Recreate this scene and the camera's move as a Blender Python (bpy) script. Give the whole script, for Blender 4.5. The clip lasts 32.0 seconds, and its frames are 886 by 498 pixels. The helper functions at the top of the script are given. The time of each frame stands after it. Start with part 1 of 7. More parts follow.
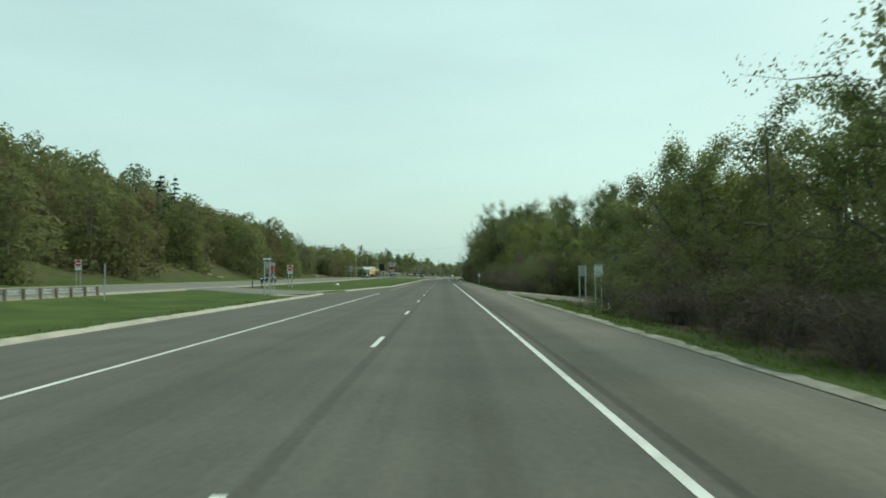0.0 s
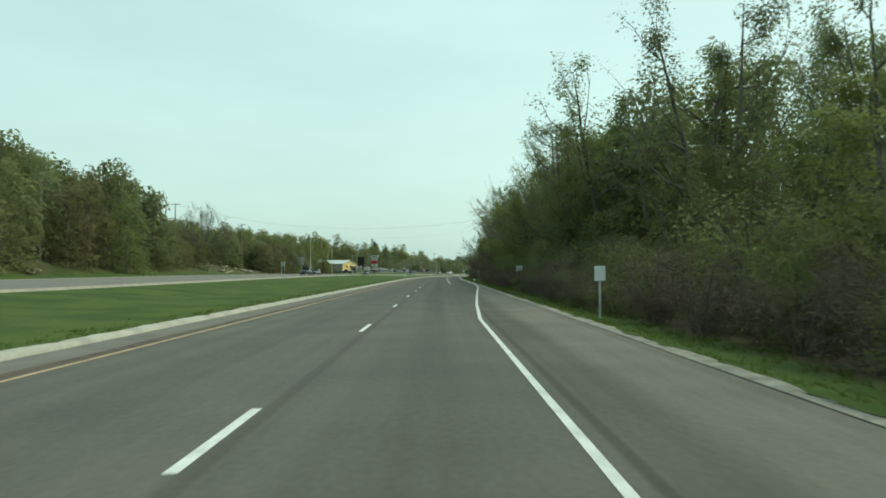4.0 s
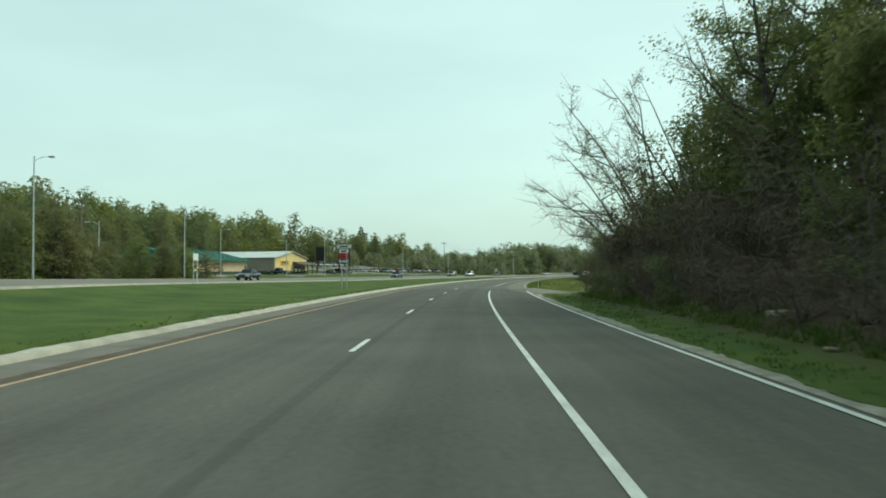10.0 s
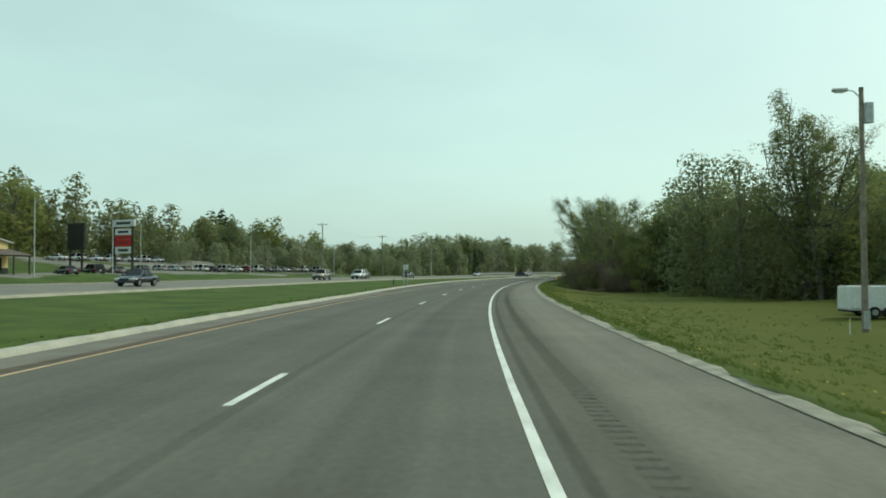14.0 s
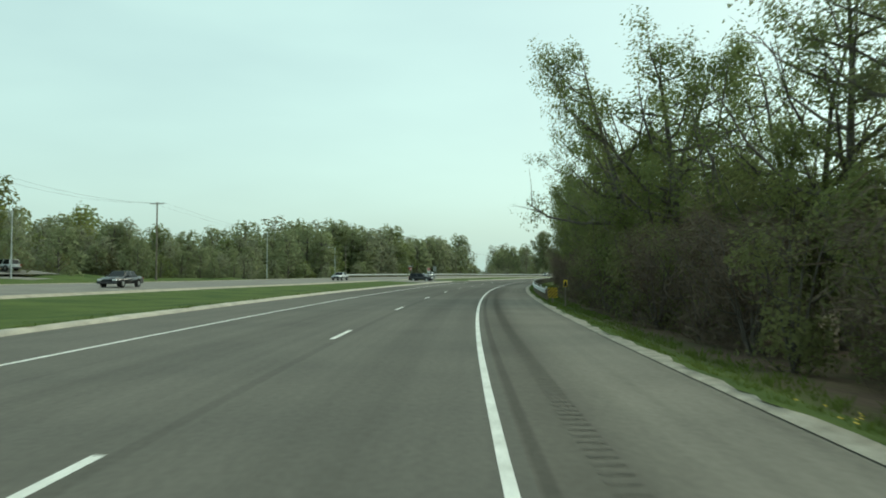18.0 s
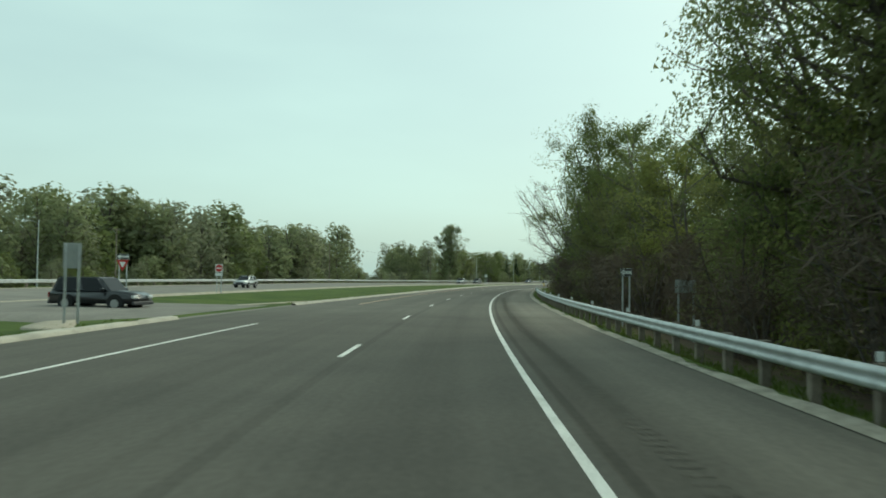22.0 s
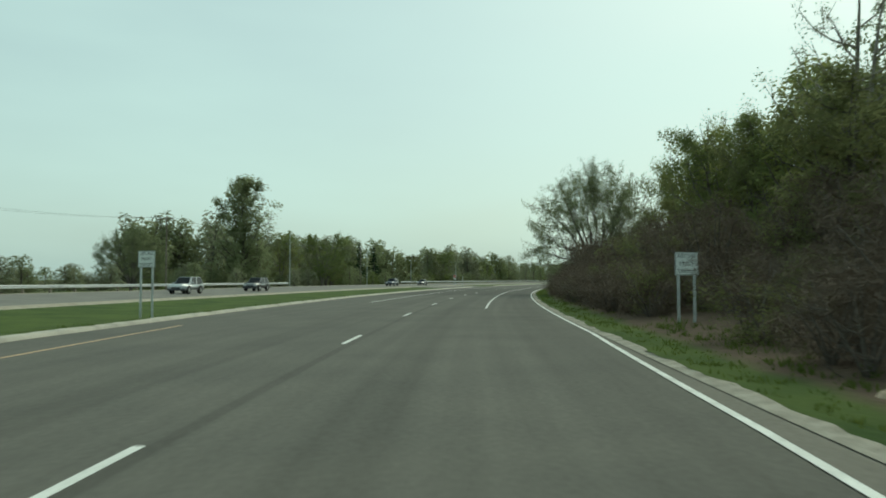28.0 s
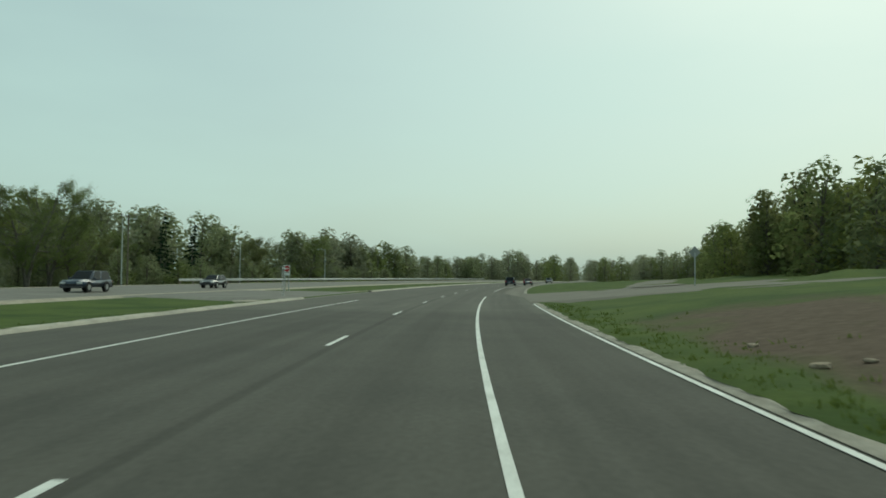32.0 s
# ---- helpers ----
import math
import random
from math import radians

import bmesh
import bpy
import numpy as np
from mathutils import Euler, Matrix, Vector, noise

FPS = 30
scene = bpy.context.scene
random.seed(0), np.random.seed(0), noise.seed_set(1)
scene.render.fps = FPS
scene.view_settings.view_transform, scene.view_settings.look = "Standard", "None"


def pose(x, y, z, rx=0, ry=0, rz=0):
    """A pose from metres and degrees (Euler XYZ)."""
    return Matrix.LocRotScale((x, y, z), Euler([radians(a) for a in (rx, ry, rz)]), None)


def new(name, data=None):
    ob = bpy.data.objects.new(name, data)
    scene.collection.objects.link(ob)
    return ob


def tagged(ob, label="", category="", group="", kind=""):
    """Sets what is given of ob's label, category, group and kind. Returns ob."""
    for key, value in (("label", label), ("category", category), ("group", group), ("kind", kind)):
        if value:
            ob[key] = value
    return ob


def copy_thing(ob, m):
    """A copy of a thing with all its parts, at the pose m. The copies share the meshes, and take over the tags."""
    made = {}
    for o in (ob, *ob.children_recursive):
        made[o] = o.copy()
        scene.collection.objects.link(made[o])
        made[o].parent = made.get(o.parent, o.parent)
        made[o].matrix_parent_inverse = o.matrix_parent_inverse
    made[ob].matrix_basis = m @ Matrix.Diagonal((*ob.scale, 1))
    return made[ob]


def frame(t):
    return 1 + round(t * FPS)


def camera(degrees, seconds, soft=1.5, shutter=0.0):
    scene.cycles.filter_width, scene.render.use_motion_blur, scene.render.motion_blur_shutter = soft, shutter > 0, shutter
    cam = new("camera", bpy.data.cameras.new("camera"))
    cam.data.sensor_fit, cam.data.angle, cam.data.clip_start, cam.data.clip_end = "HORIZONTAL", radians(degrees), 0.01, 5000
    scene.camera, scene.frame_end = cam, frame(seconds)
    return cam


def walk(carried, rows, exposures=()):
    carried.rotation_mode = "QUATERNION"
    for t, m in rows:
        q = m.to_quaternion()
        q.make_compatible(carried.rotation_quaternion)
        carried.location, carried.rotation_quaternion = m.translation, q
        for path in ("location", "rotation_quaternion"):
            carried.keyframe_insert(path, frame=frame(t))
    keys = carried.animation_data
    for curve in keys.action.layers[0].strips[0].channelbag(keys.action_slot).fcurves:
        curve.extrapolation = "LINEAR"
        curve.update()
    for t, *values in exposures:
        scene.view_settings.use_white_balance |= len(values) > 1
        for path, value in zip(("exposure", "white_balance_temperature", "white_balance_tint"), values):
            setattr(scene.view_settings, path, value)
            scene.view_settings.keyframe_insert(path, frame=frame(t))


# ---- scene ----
cam = camera(59.7, 32.0, soft=1.8, shutter=0.13)
EYE = 1.66
# seconds, x, y, yaw, pitch, roll
ROWS = [
    (0,1.73,-18.13,0.20,1.96,0.68),(0.5,1.76,-3.19,0.21,1.86,0.53),(1,1.73,11.73,0.13,1.85,0.48),(1.5,1.78,26.60,0.04,1.83,0.47),
    (2,1.82,41.43,-0.09,1.82,0.49),(2.5,1.89,56.23,-0.16,1.82,0.56),(3,1.94,70.98,-0.19,1.81,0.59),(3.5,1.90,85.69,-0.10,1.76,0.32),
    (5.5,2.16,143.61,0.17,1.67,0.20),(6,2.16,158.14,0.20,1.72,0.35),(6.5,2.07,172.68,0.33,1.74,0.48),(7,2.05,187.19,0.51,1.73,0.59),
    (7.5,1.95,201.60,0.81,1.77,0.62),(8,1.75,215.95,1.02,1.82,0.57),(8.5,1.64,230.27,1.21,1.79,0.41),(9,1.52,244.57,1.23,1.74,0.28),
    (9.5,1.39,258.93,1.20,1.74,0.24),(10,1.51,273.23,1.09,1.76,0.24),(10.5,1.51,287.42,0.82,1.76,0.26),(11,1.78,301.57,0.46,1.73,0.31),
    (11.5,2.03,315.78,0.02,1.69,0.33),(12,2.53,329.98,-0.61,1.66,0.26),(12.5,3.25,344.10,-1.58,1.67,0.20),(13,4.30,358.18,-2.74,1.71,0.15),
    (13.5,5.72,372.18,-4.08,1.72,0.12),(14,7.35,386.11,-5.46,1.71,0.12),(14.5,9.34,400.00,-6.81,1.65,0.20),(16.5,19.02,454.87,-11.22,1.60,0.23),
    (17,21.82,468.63,-12.08,1.71,0.19),(17.5,24.94,482.35,-12.80,1.75,0.01),(18,27.95,496.07,-13.47,1.76,-0.19),(18.5,31.33,509.60,-14.09,1.77,-0.23),
    (19,34.85,522.95,-14.69,1.84,-0.28),(19.5,38.41,536.12,-15.52,1.95,-0.40),(20,42.41,549.09,-16.31,2.04,-0.51),(20.5,46.50,561.87,-17.44,2.10,-0.58),
    (21,50.91,574.58,-18.60,2.18,-0.64),(21.5,55.73,587.36,-19.93,2.21,-0.64),(22,60.79,600.15,-21.34,2.22,-0.58),(22.5,66.17,612.84,-22.56,2.24,-0.39),
    (23,71.76,625.43,-23.89,2.27,-0.18),(23.5,77.53,637.90,-24.94,2.29,-0.05),(24,83.45,650.19,-25.86,2.29,0.05),(24.5,89.41,662.32,-26.61,2.30,0.13),
    (25,95.52,674.32,-27.23,2.30,0.17),(25.5,101.83,686.23,-27.63,2.30,0.10),(27.5,129.55,733.15,-30.48,2.24,0.21),(28,136.43,744.82,-31.40,2.26,-0.03),
    (28.5,143.78,756.20,-32.24,2.27,-0.29),(29,151.27,767.44,-33.05,2.25,-0.49),(29.5,158.79,778.56,-34.07,2.22,-0.70),(30,166.71,789.40,-35.22,2.21,-0.87),
    (30.5,174.81,800.21,-36.31,2.18,-0.89),(31,183.04,810.90,-37.30,2.16,-0.81),(31.5,191.38,821.44,-38.22,2.11,-0.64),(32,199.86,831.83,-39.07,2.08,-0.54)]
EXPOSURE = [(0, -0.05, 6620, -11), (3, -0.03, 6620, -11), (6, 0.2, 6620, -11), (9, 0.15, 6620, -11), (10.5, 0.0, 6620, -11), (12.5, -0.15, 6620, -11), (14, -0.1, 6620, -11), (17, -0.1, 6620, -11), (18.5, 0.02, 6620, -11), (19.4, 0.02, 6620, -11), (20.2, -0.1, 6620, -11), (21, -0.12, 6620, -11), (25, -0.2, 6620, -11), (29, -0.38, 6620, -11), (32, -0.55, 6620, -11)]
walk(cam, [(t, pose(x, y, EYE, 90 + p, r, yw)) for t, x, y, yw, p, r in ROWS], EXPOSURE)

# ---- light: hazy spring sun ahead to the right, thin high cloud
SUN_AZ, SUN_EL = 70.0, 46.0      # degrees, clockwise from the first heading
sun_way = Vector((math.sin(radians(SUN_AZ)) * math.cos(radians(SUN_EL)), math.cos(radians(SUN_AZ)) * math.cos(radians(SUN_EL)), math.sin(radians(SUN_EL))))
sun = new("sun", bpy.data.lights.new("sun", "SUN"))
sun.data.energy, sun.data.angle, sun.data.color = 1.5, radians(26), (1.0, 0.95, 0.86)
sun.matrix_world = Matrix.Translation((0, 0, 300)) @ (-sun_way).to_track_quat("-Z", "Y").to_matrix().to_4x4()

world = bpy.data.worlds.new("sky")
scene.world = world
world.use_nodes = True
wn, wl = world.node_tree.nodes, world.node_tree.links
wn.clear()
w_sky = wn.new("ShaderNodeTexSky")
w_sky.sky_type, w_sky.sun_disc = "NISHITA", False
w_sky.sun_elevation, w_sky.sun_rotation = radians(SUN_EL), radians(SUN_AZ)
w_sky.air_density, w_sky.dust_density, w_sky.ozone_density = 1.0, 4.0, 1.0
w_co = wn.new("ShaderNodeTexCoord")
w_map = wn.new("ShaderNodeMapping")
w_map.inputs["Scale"].default_value = (1.0, 1.0, 3.6)
w_map.inputs["Rotation"].default_value = (0.05, -0.08, 0.3)
w_noise = wn.new("ShaderNodeTexNoise")
w_noise.inputs["Scale"].default_value, w_noise.inputs["Detail"].default_value, w_noise.inputs["Roughness"].default_value = 1.6, 4.0, 0.5
w_ramp = wn.new("ShaderNodeValToRGB")
w_ramp.color_ramp.elements[0].position, w_ramp.color_ramp.elements[0].color = 0.3, (0.46, 0.46, 0.46, 1)
w_ramp.color_ramp.elements[1].position, w_ramp.color_ramp.elements[1].color = 0.72, (0.68, 0.68, 0.68, 1)
w_mix = wn.new("ShaderNodeMix")
w_mix.data_type = "RGBA"
w_mix.inputs["B"].default_value = (6.8, 8.55, 8.7, 1)
w_bg = wn.new("ShaderNodeBackground")
w_bg.inputs["Strength"].default_value = 0.13
w_out = wn.new("ShaderNodeOutputWorld")
wl.new(w_co.outputs["Generated"], w_map.inputs["Vector"])
wl.new(w_map.outputs["Vector"], w_noise.inputs["Vector"])
wl.new(w_noise.outputs["Fac"], w_ramp.inputs["Fac"])
wl.new(w_ramp.outputs["Color"], w_mix.inputs["Factor"])
wl.new(w_sky.outputs["Color"], w_mix.inputs["A"])
wl.new(w_mix.outputs["Result"], w_bg.inputs["Color"])
wl.new(w_bg.outputs["Background"], w_out.inputs["Surface"])


# ---- materials
def surf(name, c1, c2, scale=4.0, rough=0.8, bump=0.0, metal=0.0, fine=None, coords="Object", vary=0.0, lift=0.45, spread=0.16, spec=0.5):
    """A two-tone surface: large stains between c1 and c2, fine grain, bump, and a small shift from object to object."""
    m = bpy.data.materials.new(name)
    m.use_nodes = True
    n, l = m.node_tree.nodes, m.node_tree.links
    bs = n["Principled BSDF"]
    bs.inputs["Roughness"].default_value, bs.inputs["Metallic"].default_value = rough, metal
    bs.inputs["Specular IOR Level"].default_value = spec
    co = n.new("ShaderNodeTexCoord")
    big = n.new("ShaderNodeTexNoise")
    big.inputs["Scale"].default_value, big.inputs["Detail"].default_value = scale, 5.0
    l.new(co.outputs[coords], big.inputs["Vector"])
    ramp = n.new("ShaderNodeValToRGB")
    ramp.color_ramp.elements[0].position, ramp.color_ramp.elements[1].position = lift - spread, lift + spread
    ramp.color_ramp.elements[0].color, ramp.color_ramp.elements[1].color = (*c1, 1), (*c2, 1)
    l.new(big.outputs["Fac"], ramp.inputs["Fac"])
    small = n.new("ShaderNodeTexNoise")
    small.inputs["Scale"].default_value, small.inputs["Detail"].default_value = (fine or scale * 14), 3.0
    l.new(co.outputs[coords], small.inputs["Vector"])
    hsv = n.new("ShaderNodeHueSaturation")
    l.new(ramp.outputs["Color"], hsv.inputs["Color"])
    val = n.new("ShaderNodeMapRange")
    val.inputs["To Min"].default_value, val.inputs["To Max"].default_value = 0.72, 1.28
    l.new(small.outputs["Fac"], val.inputs["Value"])
    if vary:
        info = n.new("ShaderNodeObjectInfo")
        rnd = n.new("ShaderNodeMapRange")
        rnd.inputs["To Min"].default_value, rnd.inputs["To Max"].default_value = 1 - vary, 1 + vary
        l.new(info.outputs["Random"], rnd.inputs["Value"])
        mul = n.new("ShaderNodeMath")
        mul.operation = "MULTIPLY"
        l.new(val.outputs["Result"], mul.inputs[0])
        l.new(rnd.outputs["Result"], mul.inputs[1])
        l.new(mul.outputs["Value"], hsv.inputs["Value"])
    else:
        l.new(val.outputs["Result"], hsv.inputs["Value"])
    l.new(hsv.outputs["Color"], bs.inputs["Base Color"])
    if bump:
        b = n.new("ShaderNodeBump")
        b.inputs["Strength"].default_value, b.inputs["Distance"].default_value = bump, 0.02
        l.new(small.outputs["Fac"], b.inputs["Height"])
        l.new(b.outputs["Normal"], bs.inputs["Normal"])
    return m


def leafy(name, c1, c2, through_light=0.60):
    """Leaves: colour differs from leaf to leaf and from tree to tree, some light passes through."""
    m = bpy.data.materials.new(name)
    m.use_nodes = True
    n, l = m.node_tree.nodes, m.node_tree.links
    n.remove(n["Principled BSDF"])
    geo, info = n.new("ShaderNodeNewGeometry"), n.new("ShaderNodeObjectInfo")
    # leaf to leaf, tree to tree, and bough to bough
    add, sc, patch = n.new("ShaderNodeMath"), n.new("ShaderNodeMath"), n.new("ShaderNodeMath")
    add.operation = sc.operation = patch.operation = "MULTIPLY_ADD"
    add.inputs[1].default_value, sc.inputs[1].default_value, patch.inputs[1].default_value, patch.inputs[2].default_value = 0.22, 0.34, 1.1, -0.33
    tex, noi = n.new("ShaderNodeTexCoord"), n.new("ShaderNodeTexNoise")
    noi.inputs["Scale"].default_value, noi.inputs["Detail"].default_value = 0.16, 2.0
    l.new(tex.outputs["Object"], noi.inputs["Vector"])
    l.new(noi.outputs["Fac"], patch.inputs[0])
    l.new(patch.outputs["Value"], sc.inputs[2])
    l.new(info.outputs["Random"], sc.inputs[0])
    l.new(geo.outputs["Random Per Island"], add.inputs[0])
    l.new(sc.outputs["Value"], add.inputs[2])
    ramp = n.new("ShaderNodeValToRGB")
    ramp.color_ramp.elements[0].color, ramp.color_ramp.elements[1].color = (*c1, 1), (*c2, 1)
    l.new(add.outputs["Value"], ramp.inputs["Fac"])
    dif, tra, mix = n.new("ShaderNodeBsdfDiffuse"), n.new("ShaderNodeBsdfTranslucent"), n.new("ShaderNodeMixShader")
    mix.inputs["Fac"].default_value = through_light
    l.new(ramp.outputs["Color"], dif.inputs["Color"])
    l.new(ramp.outputs["Color"], tra.inputs["Color"])
    l.new(dif.outputs["BSDF"], mix.inputs[1])
    l.new(tra.outputs["BSDF"], mix.inputs[2])
    l.new(mix.outputs["Shader"], n["Material Output"].inputs["Surface"])
    return m


def plain(name, c, rough=0.5, metal=0.0, emit=0.0, coat=0.0):
    m = bpy.data.materials.new(name)
    m.use_nodes = True
    bs = m.node_tree.nodes["Principled BSDF"]
    bs.inputs["Base Color"].default_value, bs.inputs["Roughness"].default_value, bs.inputs["Metallic"].default_value = (*c, 1), rough, metal
    bs.inputs["Coat Weight"].default_value = coat
    if emit:
        bs.inputs["Emission Color"].default_value, bs.inputs["Emission Strength"].default_value = (*c, 1), emit
    return m


def paved(name, c1, c2, tracks=0):
    """Worn asphalt: UV x is metres across from the lane divider, UV y metres along; darker oil strips in the lanes and a sealed joint."""
    m = surf(name, c1, c2, 0.35, 0.92, 0.35, fine=9.0, spec=0.15)
    n, l = m.node_tree.nodes, m.node_tree.links
    bs = n["Principled BSDF"]
    uv, sep = n.new("ShaderNodeUVMap"), n.new("ShaderNodeSeparateXYZ")
    l.new(uv.outputs["UV"], sep.inputs["Vector"])
    streak = n.new("ShaderNodeTexNoise")
    mp = n.new("ShaderNodeMapping")
    mp.inputs["Scale"].default_value = (2.2, 0.035, 1)
    l.new(uv.outputs["UV"], mp.inputs["Vector"])
    l.new(mp.outputs["Vector"], streak.inputs["Vector"])
    streak.inputs["Scale"].default_value, streak.inputs["Detail"].default_value = 1.0, 6.0
    sr = n.new("ShaderNodeMapRange")
    sr.inputs["From Min"].default_value, sr.inputs["From Max"].default_value = 0.3, 0.7
    sr.inputs["To Min"].default_value, sr.inputs["To Max"].default_value = 0.9, 1.09
    l.new(streak.outputs["Fac"], sr.inputs["Value"])
    prod = sr.outputs["Result"]
    bands = [(0.17, 0.15, 0.80)] + ([], [(1.95, 0.75, 0.87), (-2.1, 0.8, 0.9), (5.6, 1.1, 0.9)], [(3.9, 1.7, 0.64), (3.95, 0.1, 0.7), (6.9, 0.5, 0.9)])[tracks]
    for middle, wide, dark in bands:
        d1, d2, r = n.new("ShaderNodeMath"), n.new("ShaderNodeMath"), n.new("ShaderNodeMapRange")
        d1.operation, d2.operation = "SUBTRACT", "ABSOLUTE"
        d1.inputs[1].default_value = middle
        l.new(sep.outputs["X"], d1.inputs[0])
        l.new(d1.outputs["Value"], d2.inputs[0])
        r.interpolation_type = "SMOOTHSTEP"
        r.inputs["From Min"].default_value, r.inputs["From Max"].default_value = wide * 0.35, wide
        r.inputs["To Min"].default_value, r.inputs["To Max"].default_value = dark, 1.0
        l.new(d2.outputs["Value"], r.inputs["Value"])
        mu = n.new("ShaderNodeMath")
        mu.operation = "MULTIPLY"
        l.new(prod, mu.inputs[0])
        l.new(r.outputs["Result"], mu.inputs[1])
        prod = mu.outputs["Value"]
    # stretches where the asphalt is darker
    for a, b, dark in ((302, 353, 0.77), (553, 587, 0.80), (610, 645, 0.82), (690, 724, 0.87), (853, 918, 0.77)) if tracks else ():
        d1, d2, r = n.new("ShaderNodeMath"), n.new("ShaderNodeMath"), n.new("ShaderNodeMapRange")
        d1.operation, d2.operation = "SUBTRACT", "ABSOLUTE"
        d1.inputs[1].default_value = (a + b) / 2
        l.new(sep.outputs["Y"], d1.inputs[0])
        l.new(d1.outputs["Value"], d2.inputs[0])
        r.interpolation_type = "SMOOTHSTEP"
        r.inputs["From Min"].default_value, r.inputs["From Max"].default_value = (b - a) / 2 - 4, (b - a) / 2 + 3
        r.inputs["To Min"].default_value, r.inputs["To Max"].default_value = dark, 1.0
        l.new(d2.outputs["Value"], r.inputs["Value"])
        mu = n.new("ShaderNodeMath")
        mu.operation = "MULTIPLY"
        l.new(prod, mu.inputs[0])
        l.new(r.outputs["Result"], mu.inputs[1])
        prod = mu.outputs["Value"]
    hsv = n.new("ShaderNodeHueSaturation")
    old = bs.inputs["Base Color"].links[0].from_socket
    l.new(old, hsv.inputs["Color"])
    l.new(prod, hsv.inputs["Value"])
    l.new(hsv.outputs["Color"], bs.inputs["Base Color"])
    return m


ASPHALT = paved("asphalt", (0.104, 0.100, 0.087), (0.126, 0.120, 0.103), 1)
HARD_SHOULDER = paved("hard_shoulder_asphalt", (0.150, 0.140, 0.118), (0.185, 0.172, 0.144), 2)
SHOULDER = surf("shoulder_asphalt", (0.150, 0.140, 0.118), (0.185, 0.172, 0.144), 0.5, 0.93, 0.4, fine=10.0, spec=0.15)
OPPOSITE = paved("far_asphalt", (0.158, 0.150, 0.134), (0.20, 0.19, 0.168))
DUSTY_KERB = surf("dusty_verge_gravel", (0.16, 0.145, 0.115), (0.33, 0.305, 0.25), 2.2, 0.95, 0.9, fine=22.0, spread=0.2)
CONCRETE = surf("kerb_concrete", (0.30, 0.285, 0.24), (0.44, 0.41, 0.34), 0.9, 0.9, 0.4, fine=12.0)
GRAVEL = surf("gravel", (0.24, 0.21, 0.16), (0.36, 0.32, 0.25), 1.2, 0.95, 0.8, fine=20.0)
WHITE_LINE = surf("white_line", (0.52, 0.52, 0.48), (0.70, 0.70, 0.66), 1.5, 0.8, 0.1, fine=18.0)
YELLOW_LINE = surf("yellow_line", (0.38, 0.255, 0.14), (0.52, 0.36, 0.215), 1.5, 0.8, 0.1, fine=18.0)
BARK = surf("bark", (0.075, 0.065, 0.054), (0.15, 0.132, 0.112), 2.0, 0.95, 0.6, fine=16.0, vary=0.25)
PALE_BARK = surf("pale_bark", (0.12, 0.108, 0.09), (0.22, 0.20, 0.17), 2.0, 0.95, 0.5, fine=16.0, vary=0.2)
TWIG = leafy("brush_twigs", (0.105, 0.083, 0.065), (0.215, 0.170, 0.132), 0.05)
LEAF_A = leafy("spring_leaves", (0.128, 0.158, 0.064), (0.250, 0.285, 0.112))
LEAF_B = leafy("olive_leaves", (0.138, 0.152, 0.070), (0.250, 0.258, 0.118))
LEAF_C = leafy("yellow_green_leaves", (0.155, 0.186, 0.064), (0.300, 0.312, 0.108))
LEAF_D = leafy("grey_green_leaves", (0.122, 0.146, 0.076), (0.255, 0.284, 0.152))
LEAF_E = leafy("budding_oak_leaves", (0.128, 0.118, 0.062), (0.240, 0.216, 0.108))
# the next two carry distance haze in the leaf colour, for far trees
LEAF_F = leafy("haze_pale_leaves", (0.178, 0.204, 0.112), (0.335, 0.360, 0.205), 0.60)
LEAF_G = leafy("haze_grey_leaves", (0.190, 0.202, 0.136), (0.335, 0.345, 0.230), 0.60)
NEEDLE = leafy("spruce_needles", (0.015, 0.033, 0.018), (0.042, 0.069, 0.036), 0.1)
GRASS = leafy("grass_blades", (0.085, 0.125, 0.030), (0.150, 0.185, 0.050), 0.5)
GALV = surf("galvanised_steel", (0.40, 0.42, 0.42), (0.55, 0.57, 0.57), 3.0, 0.5, 0.05, metal=0.45, fine=40)
WOODPOST = surf("weathered_wood", (0.14, 0.115, 0.09), (0.25, 0.21, 0.17), 3.0, 0.9, 0.4, fine=30, vary=0.15)
SIGN_BACK = surf("sign_aluminium", (0.30, 0.32, 0.31), (0.38, 0.40, 0.39), 2.0, 0.55, 0.0, metal=0.4)
WHITE_SIGN = plain("white_sheeting", (0.72, 0.74, 0.72), 0.45)
BLACK_PAINT = plain("black_paint", (0.012, 0.012, 0.012), 0.5)


# ---- the road's line: metres along (s) and to the right (d) of the dashed lane divider
BEND = [-0.4857, -0.3612, -0.2317, -0.0874, -0.0012, -0.0271, -0.0155, 0.0221, 0.0211, -0.0156, -0.0214, 0.0247, 0.0566, 0.1560, 0.4987, 0.9205, 1.2227, 1.2942,
        1.3083, 1.2781, 1.2213, 1.1507, 1.1285, 1.1346, 1.1929, 1.2481, 1.1914, 1.1920, 1.2648, 1.2532, 1.1418, 1.0770, 1.0804, 1.1089, 1.1165, 1.1289,
        1.1595, 1.1934, 1.1559, 1.0730, 1.0049, 0.9490, 0.9030, 0.8650, 0.8335, 0.8074, 0.7854, 0.7669, 0.7509, 0.7369, 0.7244, 0.7127, 0.7015]
S_GRID = np.arange(-320.0, 1700.0, 1.0)
_k = np.interp(S_GRID, -60 + 25.0 * np.arange(len(BEND)), np.array(BEND)) * 1e-3
_k[S_GRID < -60] = 0
HEAD = np.concatenate([[0], np.cumsum((_k[1:] + _k[:-1]) / 2)])
HEAD -= np.interp(0, S_GRID, HEAD)
